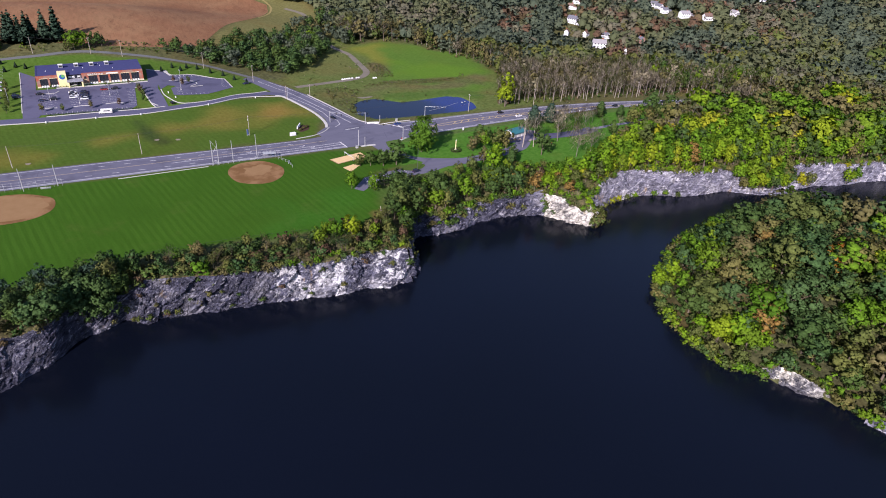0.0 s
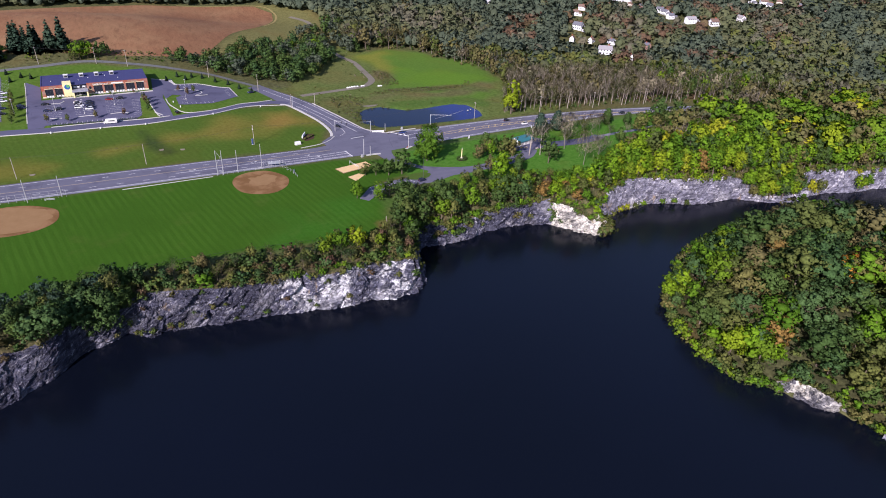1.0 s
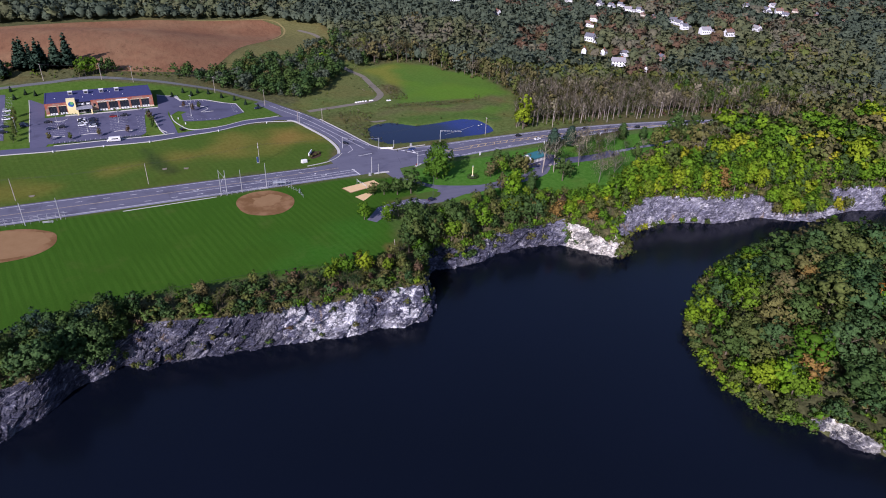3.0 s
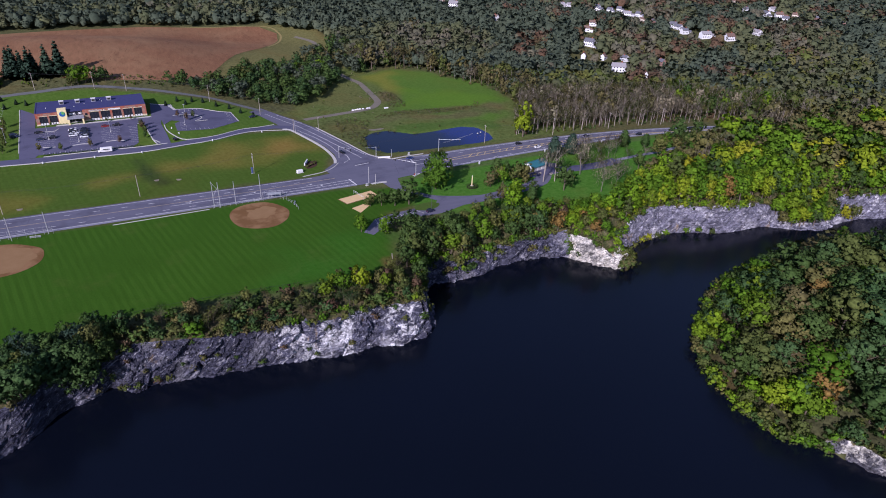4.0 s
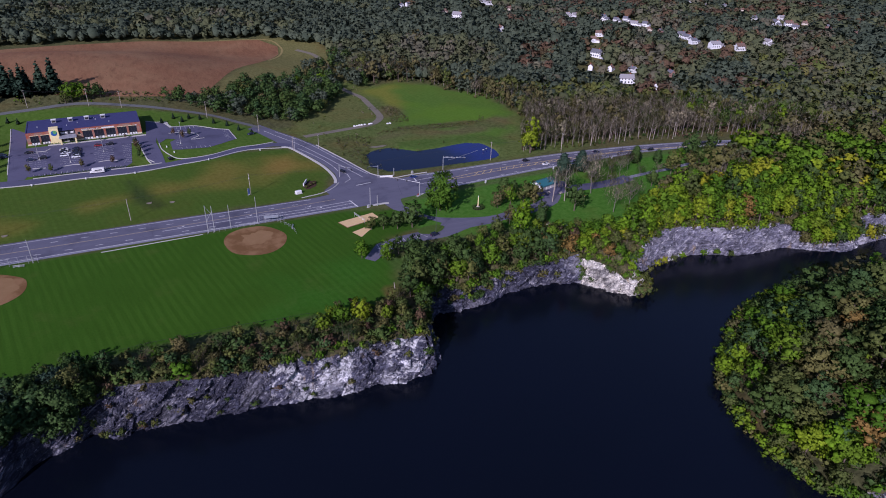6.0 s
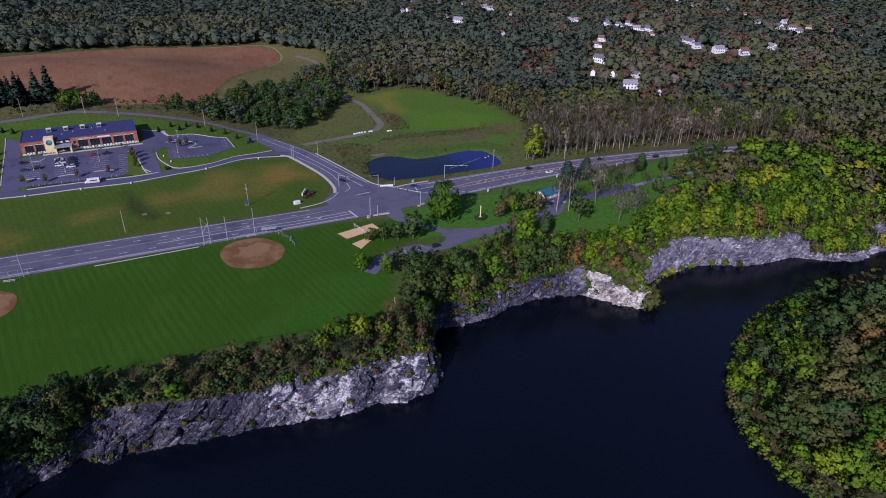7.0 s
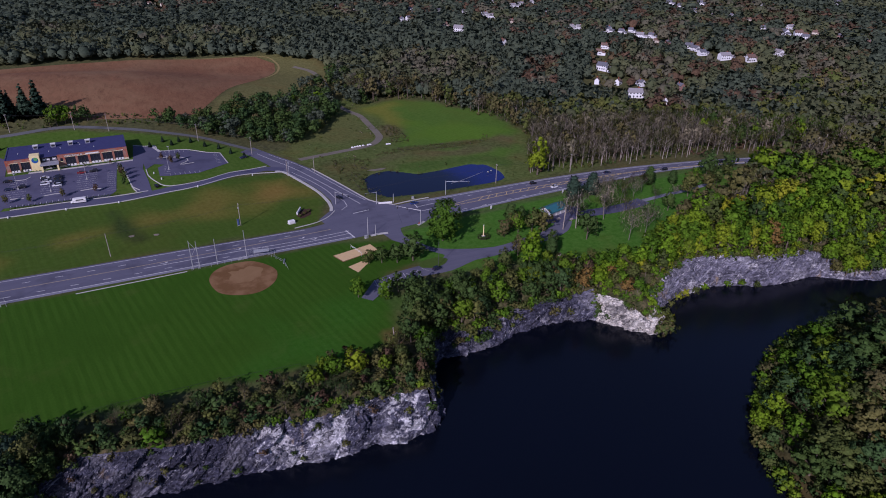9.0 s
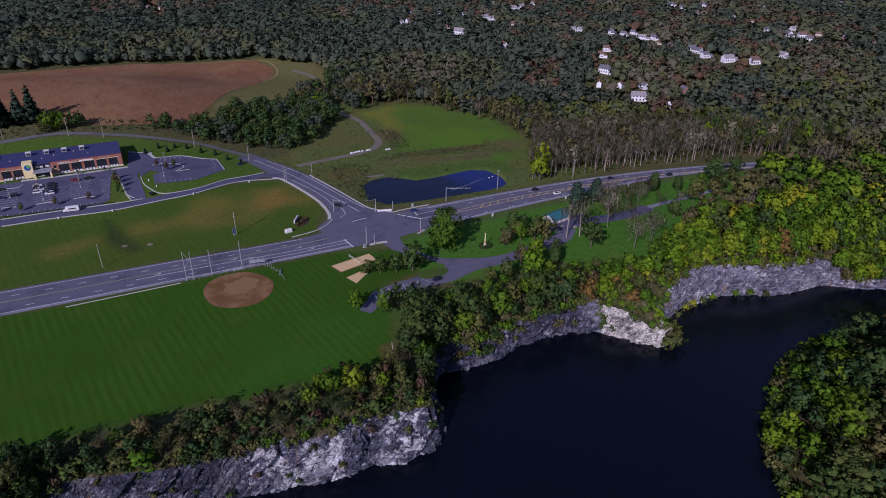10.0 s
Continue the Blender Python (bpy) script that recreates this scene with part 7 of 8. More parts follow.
def front_wall(x0, x1, openings, y=0.0, tall=TALL):
    """Brick front with window openings (x, width, sill, head)."""
    edge = x0
    for x, w, low, high in openings:
        part("wall", boxed(edge, y, 0.9, x - w / 2, y + 0.4, tall), brick_wall, clinic)
        part("wall", boxed(x - w / 2, y, high, x + w / 2, y + 0.4, tall), brick_wall, clinic)
        part("base_course", boxed(edge, y - 0.06, 0.1, x - w / 2, y + 0.4, 0.9), tan_base, clinic)
        edge = x + w / 2
    part("wall", boxed(edge, y, 0.9, x1, y + 0.4, tall), brick_wall, clinic)
    part("base_course", boxed(edge, y - 0.06, 0.1, x1, y + 0.4, 0.9), tan_base, clinic)
    for x, w, low, high in openings:
        win = part("window", boxed(x - w / 2, y + 0.3, 0.1, x + w / 2, y + 0.36, high), glass_dark, clinic)
        for f in (0, 1 / 3, 2 / 3, 1):
            part("mullion", boxed(x - w / 2 + (w - 0.1) * f, y + 0.18, 0.1, x - w / 2 + 0.1 + (w - 0.1) * f, y + 0.29, high), frame_dark, win)
        for z in (0.15, 1.4, high - 0.12):
            part("transom", boxed(x - w / 2, y + 0.2, z, x + w / 2, y + 0.28, z + 0.12), white_paint if z < 1 else frame_dark, win)
        for f in (0.17, 0.5, 0.83):
            part("lower_panel", boxed(x - w / 2 + w * (f - 0.12), y + 0.22, 0.3, x - w / 2 + w * (f + 0.12), y + 0.29, 1.25), white_paint, win)
        part("lintel", boxed(x - w / 2 - 0.2, y - 0.05, high, x + w / 2 + 0.2, y - 0.002, high + 0.3), tan_base, win)


front_wall(0, 12.4, [(4.2, 4.5, 0.1, 5.6), (9.7, 4.5, 0.1, 5.6)])
front_wall(26.2, LONG, [(32.7, 5.3, 0.1, 5.7), (39.2, 5.4, 0.1, 5.7), (45.8, 5.4, 0.1, 5.7), (52.4, 5.4, 0.1, 5.7), (58.6, 4.8, 0.1, 5.7)])
small = part("window", boxed(27.4, -0.05, 3.6, 28.8, -0.01, 5.4), glass_dark, clinic, "small dark upper window")
part("window_sill", boxed(27.2, -0.16, 3.4, 29.0, -0.06, 3.6), cream, small)
part("wall", boxed(0, 0.4, 0, 0.4, DEEP, TALL), brick_wall, clinic)
part("wall", boxed(LONG - 0.4, 0.4, 0, LONG, DEEP, TALL), brick_wall, clinic)
part("wall", boxed(0.4, DEEP - 0.4, 0, LONG - 0.4, DEEP, TALL), brick_wall, clinic)
part("roof", boxed(0.4, 0.4, TALL - 0.4, LONG - 0.4, DEEP - 0.4, TALL - 0.04), roof_navy, clinic)
for a in ((-0.08, -0.1, 12.4, 0.5), (26.2, -0.1, LONG + 0.08, 0.5), (-0.08, DEEP - 0.5, LONG + 0.08, DEEP + 0.08), (-0.08, 0.5, 0.5, DEEP - 0.5), (LONG - 0.5, 0.5, LONG + 0.08, DEEP - 0.5)):
    part("coping", boxed(a[0], a[1], TALL, a[2], a[3], TALL + 0.16, bevel=0.02), brick_wall if a[1] < 0 else roof_navy, clinic)
tower = part("entrance_tower", boxed(12.4, -1.2, 0, 17.4, 4.5, 9.0, bevel=0.05), cream, clinic, "cream stone entrance tower with a round emblem")
bm = bmesh.new()
bmesh.ops.create_cone(bm, cap_ends=True, segments=28, radius1=1.65, radius2=1.65, depth=0.1, matrix=pose(14.9, -1.25, 6.4, 90))
part("emblem", bm, plain("emblem_blue", (0.03, 0.12, 0.36), 0.5), tower, "round blue and green emblem")
bm = bmesh.new()
bmesh.ops.create_cone(bm, cap_ends=True, segments=28, radius1=1.0, radius2=1.0, depth=0.1, matrix=pose(15.4, -1.32, 7.0, 90))
part("emblem_leaf", bm, plain("emblem_green", (0.12, 0.38, 0.12), 0.5), tower)
# The recessed wall has a near-black base colour.
part("recessed_wall", boxed(17.4, 1.6, 0, 26.2, 2.0, TALL - 0.2), plain("dark_recess_wall", (0.05, 0.045, 0.055), 0.7), clinic)
upper = part("clerestory_window", boxed(18.4, 1.5, 4.6, 25.4, 1.59, 6.1), glass_dark, clinic, "upper window with white frames")
for k in range(5):
    part("mullion", boxed(18.4 + k * 1.72, 1.4, 4.5, 18.55 + k * 1.72, 1.49, 6.2), white_paint, upper)
for k in (0, 1, 3):
    part("blind", boxed(18.7 + k * 1.72, 1.44, 4.8, 19.9 + k * 1.72, 1.485, 5.8), white_paint, upper)
canopy = part("canopy", boxed(17.0, -5.6, 3.7, 26.6, 1.5, 4.15, bevel=0.06), metal_grey, clinic, "light grey flat entrance canopy")
for x in (17.8, 25.8):
    part("pillar", boxed(x - 0.45, -5.2, 0, x + 0.45, -4.3, 3.7, bevel=0.03), cream, canopy)
door = part("entrance_door", boxed(19.5, 1.48, 0.1, 24.5, 1.59, 3.2), glass_dark, clinic, "dark glass entrance doors")
for k in range(4):
    part("door_frame", boxed(19.5 + k * 1.63, 1.38, 0.1, 19.62 + k * 1.63, 1.47, 3.2), metal_grey, door)
for x in (15.0, 24.3, 33.6, 43.0):
    unit = part("roof_unit", boxed(x - 1.3, 18, TALL - 0.35, x + 1.3, 20.6, TALL + 1.9, bevel=0.06), metal_grey, clinic, "light grey rooftop ventilation unit")
    part("fan_opening", boxed(x - 0.9, 17.95, TALL + 0.4, x + 0.9, 17.99, TALL + 1.6), cable_black, unit)
    part("unit_cap", boxed(x - 1.45, 17.85, TALL + 1.9, x + 1.45, 20.75, TALL + 2.05, bevel=0.03), white_paint, unit)
for x, y in ((28, 14), (36, 22), (38.5, 17), (22, 10), (37.6, 21), (6, 12), (46, 9)):
    part("roof_vent", rodded((x, y, TALL - 0.35), (x, y, TALL + 0.4), 0.22), white_paint, clinic)
sign_data = bpy.data.curves.new("sign_text", "FONT")
sign_data.body, sign_data.size, sign_data.extrude = "Health Center at", 1.35, 0.05
sign = new("sign_letters", sign_data)
sign.data.materials.append(letter_white)
sign.parent = clinic
sign.matrix_local = pose(29.8, -0.12, 6.12, 90)
part("sign_bar", boxed(41.0, -0.14, 6.1, 48.0, -0.02, 6.75), letter_white, clinic)
part("sign_bar", boxed(60.2, -0.14, 5.7, 61.3, -0.02, 6.1), letter_white, clinic)


# ---- park buildings and monument ----
teal_roof = plain("teal_metal_roof", (0.04, 0.17, 0.19), 0.5, 0.4, 0.1, 0.8, 0.2)
shed = tagged(new("park_shed"), "white park shed with a teal gabled roof", "shed")
at(shed, 215, 310.3, 15)
bm = boxed(-6, -3.6, -0.3, 6, 3.6, 3.0)
part("wall", bm, white_paint, shed)
bm = bmesh.new()
for s in (-1, 1):
    vs = [bm.verts.new(p) for p in ((-6.8, 0, 4.8), (6.8, 0, 4.8), (6.8, s * 4.4, 2.75), (-6.8, s * 4.4, 2.75), (-6.8, 0, 5.0), (6.8, 0, 5.0), (6.8, s * 4.4, 2.95), (-6.8, s * 4.4, 2.95))]
    for f in ((0, 1, 2, 3), (4, 5, 6, 7), (0, 1, 5, 4), (2, 3, 7, 6), (0, 3, 7, 4), (1, 2, 6, 5)):
        bm.faces.new([vs[k] for k in f])
bmesh.ops.recalc_face_normals(bm, faces=bm.faces[:])
part("roof", bm, teal_roof, shed, "teal metal gabled roof")
for s in (-1, 1):
    bm = bmesh.new()
    vs = [bm.verts.new(p) for p in ((s * 5.9, -3.5, 3.0), (s * 5.9, 3.5, 3.0), (s * 5.9, 0, 4.75))]
    bm.faces.new(vs)
    part("gable", bm, white_paint, shed)
for x in (-3.5, 0, 3.5):
    d = part("door", boxed(x - 1.2, -3.68, 0, x + 1.2, -3.61, 2.3), plain("grey_door", (0.5, 0.48, 0.45), 0.7), shed)
    part("door_handle", boxed(x + 0.8, -3.74, 1.0, x + 1.0, -3.69, 1.1), galvanised, d)
pavilion = tagged(new("picnic_shelter"), "small open shelter with a blue roof near the wood", "shelter")
at(pavilion, 336, 293, 10)
for sx in (-3, 3):
    for sy in (-2.2, 2.2):
        part("post", boxed(sx - 0.1, sy - 0.1, -0.4, sx + 0.1, sy + 0.1, 2.6), pole_wood, pavilion)
part("roof", boxed(-3.8, -3, 2.6, 3.8, 3, 2.9, bevel=0.1), teal_roof, pavilion)
monument = tagged(new("monument"), "slender pale stone monument on a round bed", "monument")
at(monument, 166.5, 299.5, 20)
part("plinth", boxed(-0.7, -0.7, -0.2, 0.7, 0.7, 0.8, bevel=0.05), concrete, monument)
part("obelisk", rodded((0, 0, 0.8), (0, 0, 6.2), 0.36, 0.22, sides=4), cream, monument)
part("finial", rodded((0, 0, 6.2), (0, 0, 6.9), 0.26, 0.03, sides=4), white_paint, monument)
drape("round_bed", oval(166.5, 298.8, 3.2, 2.7, 0, 28, 0.1), plain("bed_mulch", (0.06, 0.045, 0.03), 0.95, 0.1, 0, 1.5, 0.5), "dark planted bed round the monument", "planting bed", 0.07, 6)
for k in range(12):
    a = k * 0.52
    plant("shrub", leaf_dark, 166.5 + 2.4 * math.cos(a), 298.9 + 2.0 * math.sin(a), 1.7, "clipped dark shrub round the monument", "shrub", "shrub", "shrubs round the monument")
tall_pole(134, 282, 12.5, "slim dark steel light pole on the park island", plain("dark_steel", (0.1, 0.1, 0.1), 0.5, 0.4, 0.3), 0.12, name="light_pole")
drape("park_island", oval(133, 285.2, 7, 4.2, 10, 30, 0.1), plain("island_grass", (0.07, 0.12, 0.02), 0.95, 0.1, 0, 1.0, 0.35), "grassy island in the park drive", "grass island", 0.2, 6)
for x, y, turn in ((219, 299, 20), (213, 302, 25), (262, 309, 5), (190, 268.5, 40)):
    tb = tagged(new("picnic_table"), "weathered wooden picnic table in the park", "picnic table", "picnic tables")
    at(tb, x, y, turn)
    part("tabletop", boxed(-1, -0.4, 0.7, 1, 0.4, 0.76, bevel=0.01), pole_wood, tb)
    for s in (-0.75, 0.75):
        part("seat", boxed(-1, s - 0.14, 0.42, 1, s + 0.14, 0.47), pole_wood, tb)
    for s in (-0.7, 0.7):
        part("leg", boxed(s - 0.05, -0.75, -0.05, s + 0.05, 0.75, 0.42), pole_wood, tb)

# ---- vehicles ----
tyre_black = plain("tyre_rubber", (0.02, 0.02, 0.02), 0.9)
rim_grey = plain("wheel_rim", (0.4, 0.4, 0.42), 0.35, 0.5, 0.7)
lamp_red = plain("tail_lamp_red", (0.35, 0.02, 0.02), 0.3, 0.5)
lamp_clear = plain("headlamp_clear", (0.75, 0.75, 0.72), 0.2, 0.6)


def loft(sections):
    """A closed body from cross-sections (x, half width low, half width high, z low, z high)."""
    bm = bmesh.new()
    last = None
    for x, wl, wh, zl, zh in sections:
        ring_v = [bm.verts.new((x, y, z)) for y, z in ((-wl, zl), (wl, zl), (wl * 1.02, (zl + zh) / 2), (wh, zh), (-wh, zh), (-wl * 1.02, (zl + zh) / 2))]
        if last:
            for k in range(6):
                bm.faces.new((last[k], last[(k + 1) % 6], ring_v[(k + 1) % 6], ring_v[k]))
        else:
            bm.faces.new(ring_v)
        last = ring_v
    bm.faces.new(list(reversed(last)))
    bmesh.ops.recalc_face_normals(bm, faces=bm.faces[:])
    return bm


CARS = {}


def car(x, y, turn, color, words, van=False, lift=0.1):
    """A parked or passing car: one body shape in each paint, copied."""
    key = (color, van)
    z = ground_z(x, y) + lift
    if key not in CARS:
        paint = plain("car_paint", color, 0.25, 0.6, 0.1, 1.0, 0.06)
        root = tagged(new("car"), "%s on asphalt" % words, "car", "cars")
        tall = 1.75 if van else 1.45
        part("body", loft([(-2.3, 0.75, 0.7, 0.35, 0.8), (-2.2, 0.88, 0.8, 0.25, 0.95), (-0.9, 0.9, 0.84, 0.22, 0.98), (0.9, 0.9, 0.84, 0.22, 0.95), (2.1, 0.88, 0.76, 0.25, 0.8), (2.32, 0.72, 0.66, 0.35, 0.66)]), paint, root)
        cabin = part("cabin", loft([(-2.1 if van else -1.75, 0.8, 0.74, 0.93, 1.02), (-1.9 if van else -1.15, 0.78, 0.62, 0.93, tall), (0.25, 0.78, 0.62, 0.93, tall), (1.15, 0.8, 0.74, 0.93, 1.0)]), glass_dark, root, "dark glazed cabin")
        part("roof_panel", loft([(-1.85 if van else -1.1, 0.6, 0.5, tall - 0.01, tall + 0.04), (0.2, 0.6, 0.5, tall - 0.01, tall + 0.04)]), paint, cabin)
        for wx in (-1.4, 1.4):
            for s in (-1, 1):
                wheel = part("wheel", rodded((wx, s * 0.72, 0.33), (wx, s * 0.93, 0.33), 0.33, sides=14), tyre_black, root)
                part("rim", rodded((wx, s * 0.9, 0.33), (wx, s * 0.945, 0.33), 0.2, sides=10), rim_grey, wheel)
        for s in (-0.6, 0.6):
            part("headlight", boxed(2.16, s - 0.16, 0.55, 2.3, s + 0.16, 0.7, bevel=0.02), lamp_clear, root)
            part("tail_light", boxed(-2.3, s - 0.16, 0.65, -2.16, s + 0.16, 0.85, bevel=0.02), lamp_red, root)
        root.matrix_world = pose(x, y, z, 0, 0, turn)
        CARS[key] = root
        return root
    return copy_thing(CARS[key], pose(x, y, z, 0, 0, turn))


WHITE, BLACK, RED, BLUE, SILVER, NAVY = (0.8, 0.8, 0.8), (0.012, 0.012, 0.014), (0.25, 0.02, 0.02), (0.03, 0.06, 0.2), (0.42, 0.43, 0.45), (0.02, 0.025, 0.06)
for x, y, turn, color, words, van in (
    (-31.8, 456.6, 0, WHITE, "white parked car", False), (-31.4, 453.6, 0, BLACK, "black parked car", True), (-30.4, 450.8, 0, WHITE, "white parked car", False), (-31.2, 447.6, 0, WHITE, "white parked car", True),
    (-25.6, 456.4, 180, NAVY, "dark blue parked car", False), (-25.2, 453.4, 180, BLACK, "black parked car", False), (-25.2, 444, 180, WHITE, "white parked car", True), (-25.4, 450.4, 180, NAVY, "dark blue parked car", False),
    (-24.8, 447.2, 180, BLACK, "black parked car", True), (-50, 457.6, 0, BLACK, "black parked car", False), (-42.6, 447.2, 180, BLACK, "black parked car", True), (-48.4, 446, 0, NAVY, "dark blue parked car", False),
    (-13.4, 458, 0, RED, "dark red parked car", False), (-7.2, 458.4, 180, BLACK, "black parked car", True), (-63.4, 458, 0, BLACK, "black parked car", False), (-62.6, 454.4, 0, NAVY, "dark blue parked car", True),
    (-73.5, 470, 6, WHITE, "white parked car", False), (-74.2, 478, 6, SILVER, "silver parked car", False), (-73, 456, 6, NAVY, "dark blue parked car", False), (-72.6, 447, 6, BLACK, "black parked car", True), (-74.6, 486, 6, WHITE, "white parked car", True),
    (115.5, 374, -70, BLACK, "black car on the side road", False), (78, 461, 200, NAVY, "dark car beside the fork", False), (24.6, 427, 100, BLACK, "black car turning off the driveway", False),
    (236.5, 340.4, 183, WHITE, "white car on the main road", False), (228, 350, 2, BLACK, "black car on the main road", True), (281, 347.6, -4, NAVY, "dark blue car on the main road", False),
    (318.4, 337.6, 168, BLACK, "black car on the main road", True), (363, 334.5, 166, BLACK, "black car on the main road", True), (132, 279, 12, NAVY, "dark blue parked car", True), (151, 350.5, 8, BLUE, "blue car entering the junction", False),
):
    car(x, y, turn, color, words, van, 0.19 if y > 400 else 0.1)
rv = tagged(new("motorhome"), "white motorhome on the driveway", "motorhome")
rv.matrix_world = pose(-14, 420, ground_z(-14, 420) + 0.12, 0, 0, 178) @ Matrix.Diagonal((0.82, 0.9, 0.88, 1))
part("body", loft([(-4.2, 1.15, 1.1, 0.5, 3.1), (2.6, 1.15, 1.1, 0.5, 3.1), (3.4, 1.15, 1.0, 0.5, 2.9)]), white_paint, rv)
part("cab", loft([(3.3, 1.05, 0.9, 0.5, 2.2), (4.0, 1.05, 0.95, 0.5, 1.4), (4.8, 0.95, 0.85, 0.5, 1.1)]), white_paint, rv)
part("windscreen", loft([(3.42, 0.92, 0.8, 1.45, 2.05), (3.95, 0.95, 0.9, 1.42, 1.5)]), glass_dark, rv)
for s in (-1, 1):
    part("side_window", boxed(-2.8, s * 1.16 - 0.02, 1.7, 1.6, s * 1.16 + 0.02, 2.4), glass_dark, rv)
part("stripe", boxed(-4.1, -1.19, 1.2, 3.2, 1.19, 1.35), plain("brown_stripe", (0.2, 0.13, 0.09), 0.5), rv)
for wx in (-2.6, 3.6):
    for s in (-1, 1):
        part("wheel", rodded((wx, s * 0.85, 0.42), (wx, s * 1.12, 0.42), 0.42, sides=14), tyre_black, rv)

# ---- lot trees ----
for x, y, h, leaf in ((-48, 429, 6, leaf_olive), (-37, 428, 5.5, leaf_olive), (-22, 429, 6, leaf_rust), (-6, 430, 5.5, leaf_rust), (8, 446, 7, leaf_rust), (9, 440, 6.5, leaf_olive), (8.5, 434, 5.5, leaf_dark), (7, 452, 6, leaf_olive), (35, 459, 6, leaf_rust), (40, 463, 6, leaf_olive), (30, 466, 5.5, leaf_rust), (-66, 440, 7, leaf_olive), (-67, 450, 7, leaf_olive), (-68, 462, 6.5, leaf_rust), (-66.5, 432, 6, leaf_dark), (-69, 474, 7, leaf_olive), (-12, 467.5, 3.5, leaf_olive), (2, 468, 3.5, leaf_rust), (-44, 470, 3, leaf_dark)):
    plant("tree", leaf_moss if leaf == leaf_rust and x < -20 else leaf, x, y, h * 0.9, "young %s tree in a parking-lot island" % WORDS[leaf_moss if leaf == leaf_rust and x < -20 else leaf], group="parking lot trees", wide=0.72)
for x, y in ((25, 492.5), (33, 501), (43, 500), (50, 498), (58, 489), (66, 483), (-72, 508), (-66, 515), (-75, 522), (-60, 512), (38, 494), (72, 472), (79, 462)):
    plant("conifer", leaf_pine, x, y, 4.2, "small dark evergreen on the campus lawn", "conifer", "conifer", "evergreens on the campus lawn", wide=1.4)
hedge = Woods()
# This row stands in for the dark shadow line of a post fence.
for x in np.arange(-46, 5, 1.3):
    hedge.add(rng, "low", leaf_dark, x, 422.9 - x * 0.01, ground_z(x, 423), 1.3, 0.9)
for x in np.arange(-48, 12, 1.6):
    if not -34 < x < -24:
        hedge.add(rng, "low", leaf_dark if rng.uniform() < 0.7 else leaf_olive, x, 470.0 + 0.05 * x + 1.6, ground_z(x, 470), 1.1, 0.8)
hedge.done("hedge", "low dark clipped hedge, its lot row in place of a fence's shadow", "hedge")

# ---- houses on the far slope ----
siding = [plain("white_siding", (0.8, 0.8, 0.8), 0.7, 0.2, 0, 0.5, 0.08), plain("cream_siding", (0.7, 0.62, 0.5), 0.7, 0.2, 0, 0.5, 0.1), plain("brick_siding", (0.34, 0.2, 0.16), 0.8, 0.2, 0, 0.5, 0.2)]
roofing = [plain("grey_shingles", (0.16, 0.16, 0.18), 0.85, 0.2, 0, 0.8, 0.3), plain("brown_shingles", (0.2, 0.13, 0.1), 0.85, 0.2, 0, 0.8, 0.3), plain("pale_shingles", (0.32, 0.3, 0.3), 0.85, 0.2, 0, 0.8, 0.25)]
HOUSES = {}


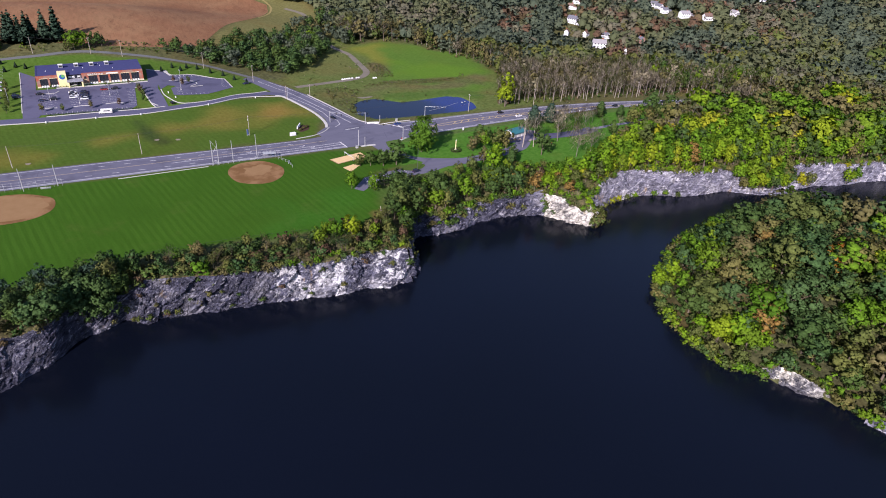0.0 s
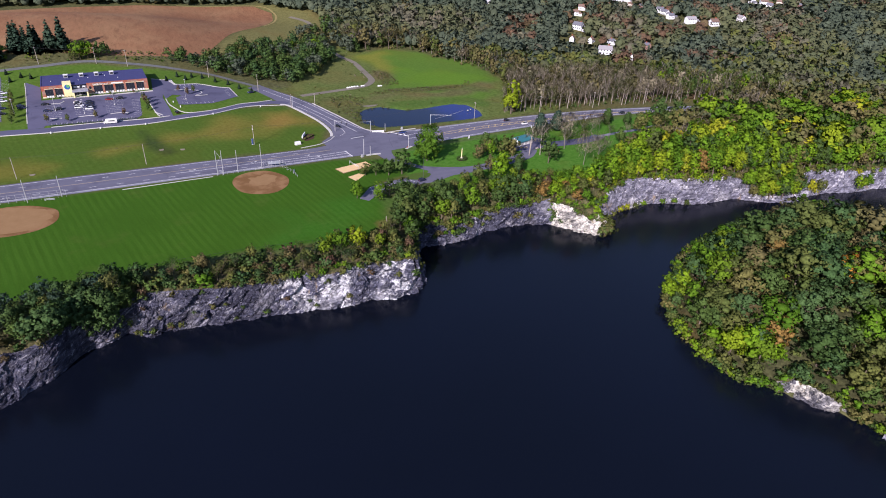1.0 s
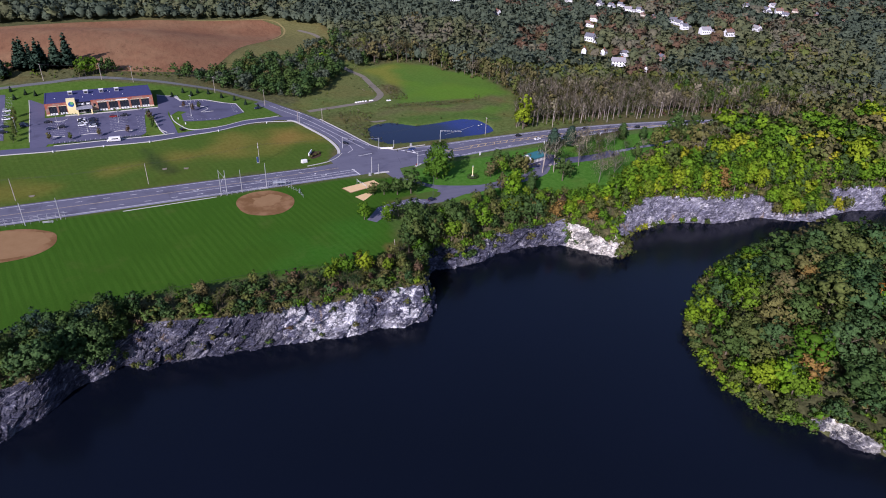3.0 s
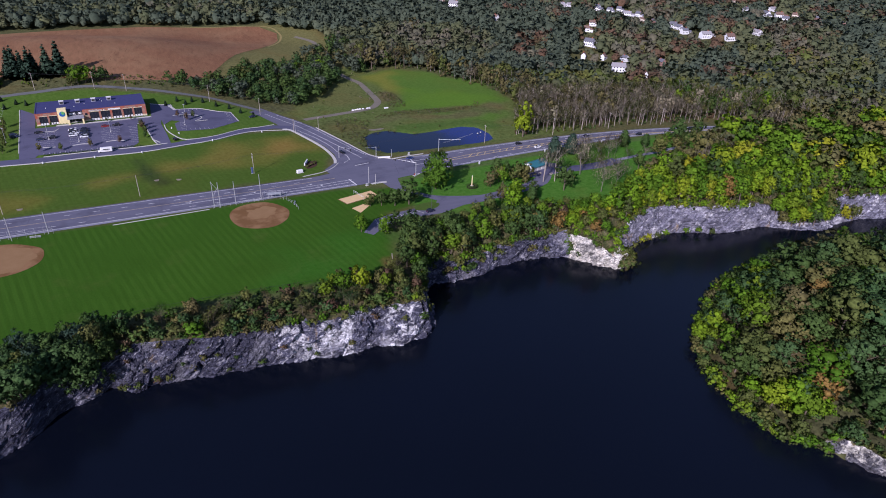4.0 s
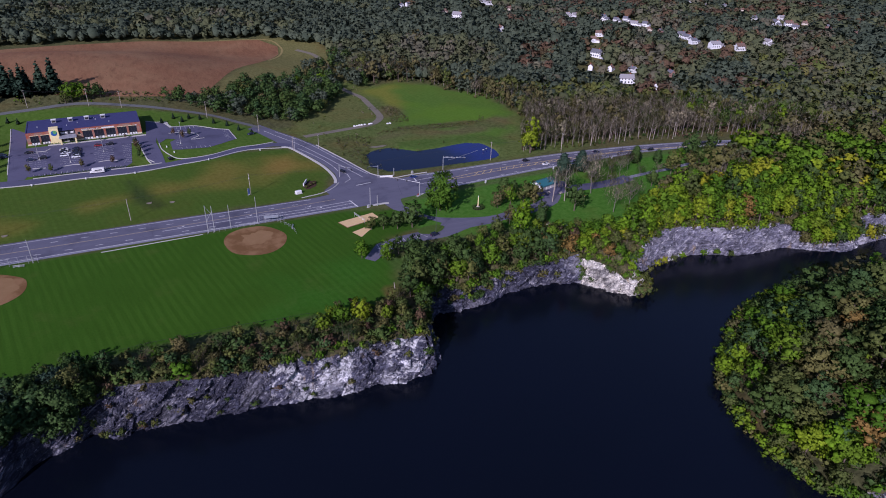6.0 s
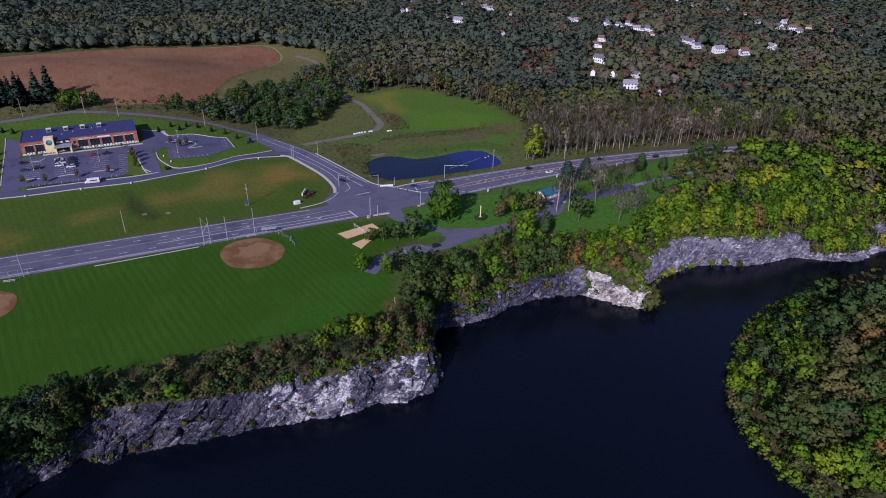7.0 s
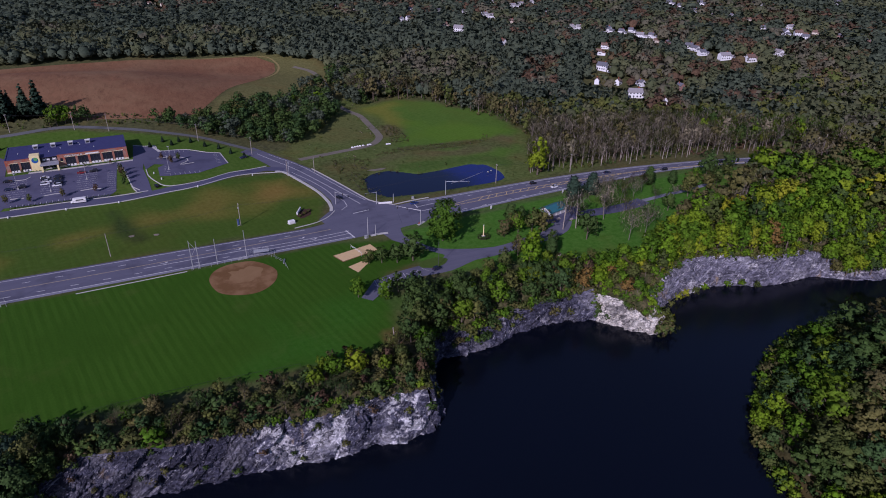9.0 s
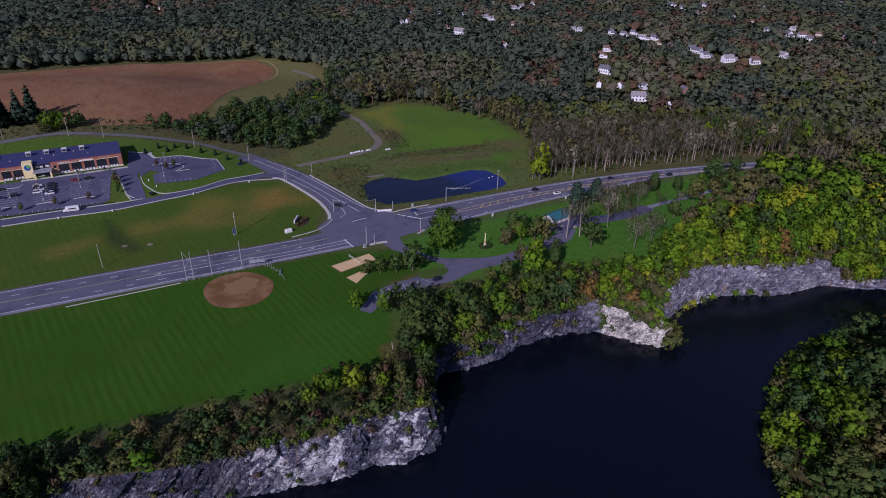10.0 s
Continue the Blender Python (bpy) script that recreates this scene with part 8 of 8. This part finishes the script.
def gable_house(side, top, wide, deep, tall):
    root = tagged(new("house"), "two-storey suburban house with a gabled shingle roof", "house", "houses on the far slope")
    w, d = wide / 2, deep / 2
    bm = boxed(-w, -d, -3, w, d, tall)
    for s in (-1, 1):
        bm.faces.new([bm.verts.new(p) for p in ((s * w, -d, tall), (s * w, d, tall), (s * w, 0, tall + deep * 0.36))])
    part("wall", bm, siding[side], root)
    bm = bmesh.new()
    for s in (-1, 1):
        vs = [bm.verts.new(p) for p in ((-w - 0.4, 0, tall + deep * 0.36 + 0.25), (w + 0.4, 0, tall + deep * 0.36 + 0.25), (w + 0.4, s * (d + 0.5), tall - 0.1), (-w - 0.4, s * (d + 0.5), tall - 0.1), (-w - 0.4, 0, tall + deep * 0.36 + 0.02), (w + 0.4, 0, tall + deep * 0.36 + 0.02), (w + 0.4, s * (d + 0.5), tall - 0.33), (-w - 0.4, s * (d + 0.5), tall - 0.33))]
        for f in ((0, 1, 2, 3), (4, 5, 6, 7), (2, 3, 7, 6), (0, 3, 7, 4), (1, 2, 6, 5)):
            bm.faces.new([vs[k] for k in f])
    bmesh.ops.recalc_face_normals(bm, faces=bm.faces[:])
    roof = part("roof", bm, roofing[top], root)
    part("chimney", boxed(w * 0.5 - 0.5, 0.3, tall, w * 0.5 + 0.5, 1.3, tall + deep * 0.36 + 1.2), brick_wall, roof)
    wing = part("garage_wing", boxed(w, -d, -3, w + 6, d * 0.5, 3.0), siding[side], root)
    bm = bmesh.new()
    vs = [bm.verts.new(p) for p in ((w, -d - 0.4, 2.9), (w + 6.4, -d - 0.4, 2.9), (w + 6.4, d * 0.5 + 0.4, 2.9), (w, d * 0.5 + 0.4, 2.9), (w, -d * 0.25, 5.0), (w + 6.4, -d * 0.25, 5.0))]
    for f in ((0, 1, 5, 4), (2, 3, 4, 5), (1, 2, 5), (0, 4, 3)):
        bm.faces.new([vs[k] for k in f])
    part("wing_roof", bm, roofing[top], wing)
    for z in (0.9, 3.8):
        for f in (-0.7, -0.25, 0.25, 0.7):
            for s in (-1, 1):
                part("window", boxed(w * f - 0.6, s * (d + 0.03) - 0.03, z, w * f + 0.6, s * (d + 0.03) + 0.03, z + 1.5), glass_dark, root)
    return root


def house(x, y, turn, kind, long):
    side, top, wide, deep, tall = ((0, 0, 10.5, 7.6, 5.2), (0, 2, 13, 8, 5.2), (1, 1, 10, 7.5, 5.0), (2, 0, 10.5, 7.6, 5.2), (0, 1, 9.5, 7.2, 5.0))[kind]
    grown = min(1.0, max(0.62, long / (wide + 4)))
    place = pose(x, y, ground_z(x, y), 0, 0, turn) @ Matrix.Diagonal((grown, grown, max(0.8, grown), 1))
    if kind not in HOUSES:
        HOUSES[kind] = gable_house(side, top, wide, deep, tall)
        HOUSES[kind].matrix_world = place
    else:
        copy_thing(HOUSES[kind], place)


house_rng = np.random.default_rng(12)
for kind, x, y, long in HOMES:
    facing = -math.degrees(math.atan2(x, y)) + float(house_rng.uniform(-48, 48))
    house(x, y, facing + (90 if long < 9 else 0), kind, long)
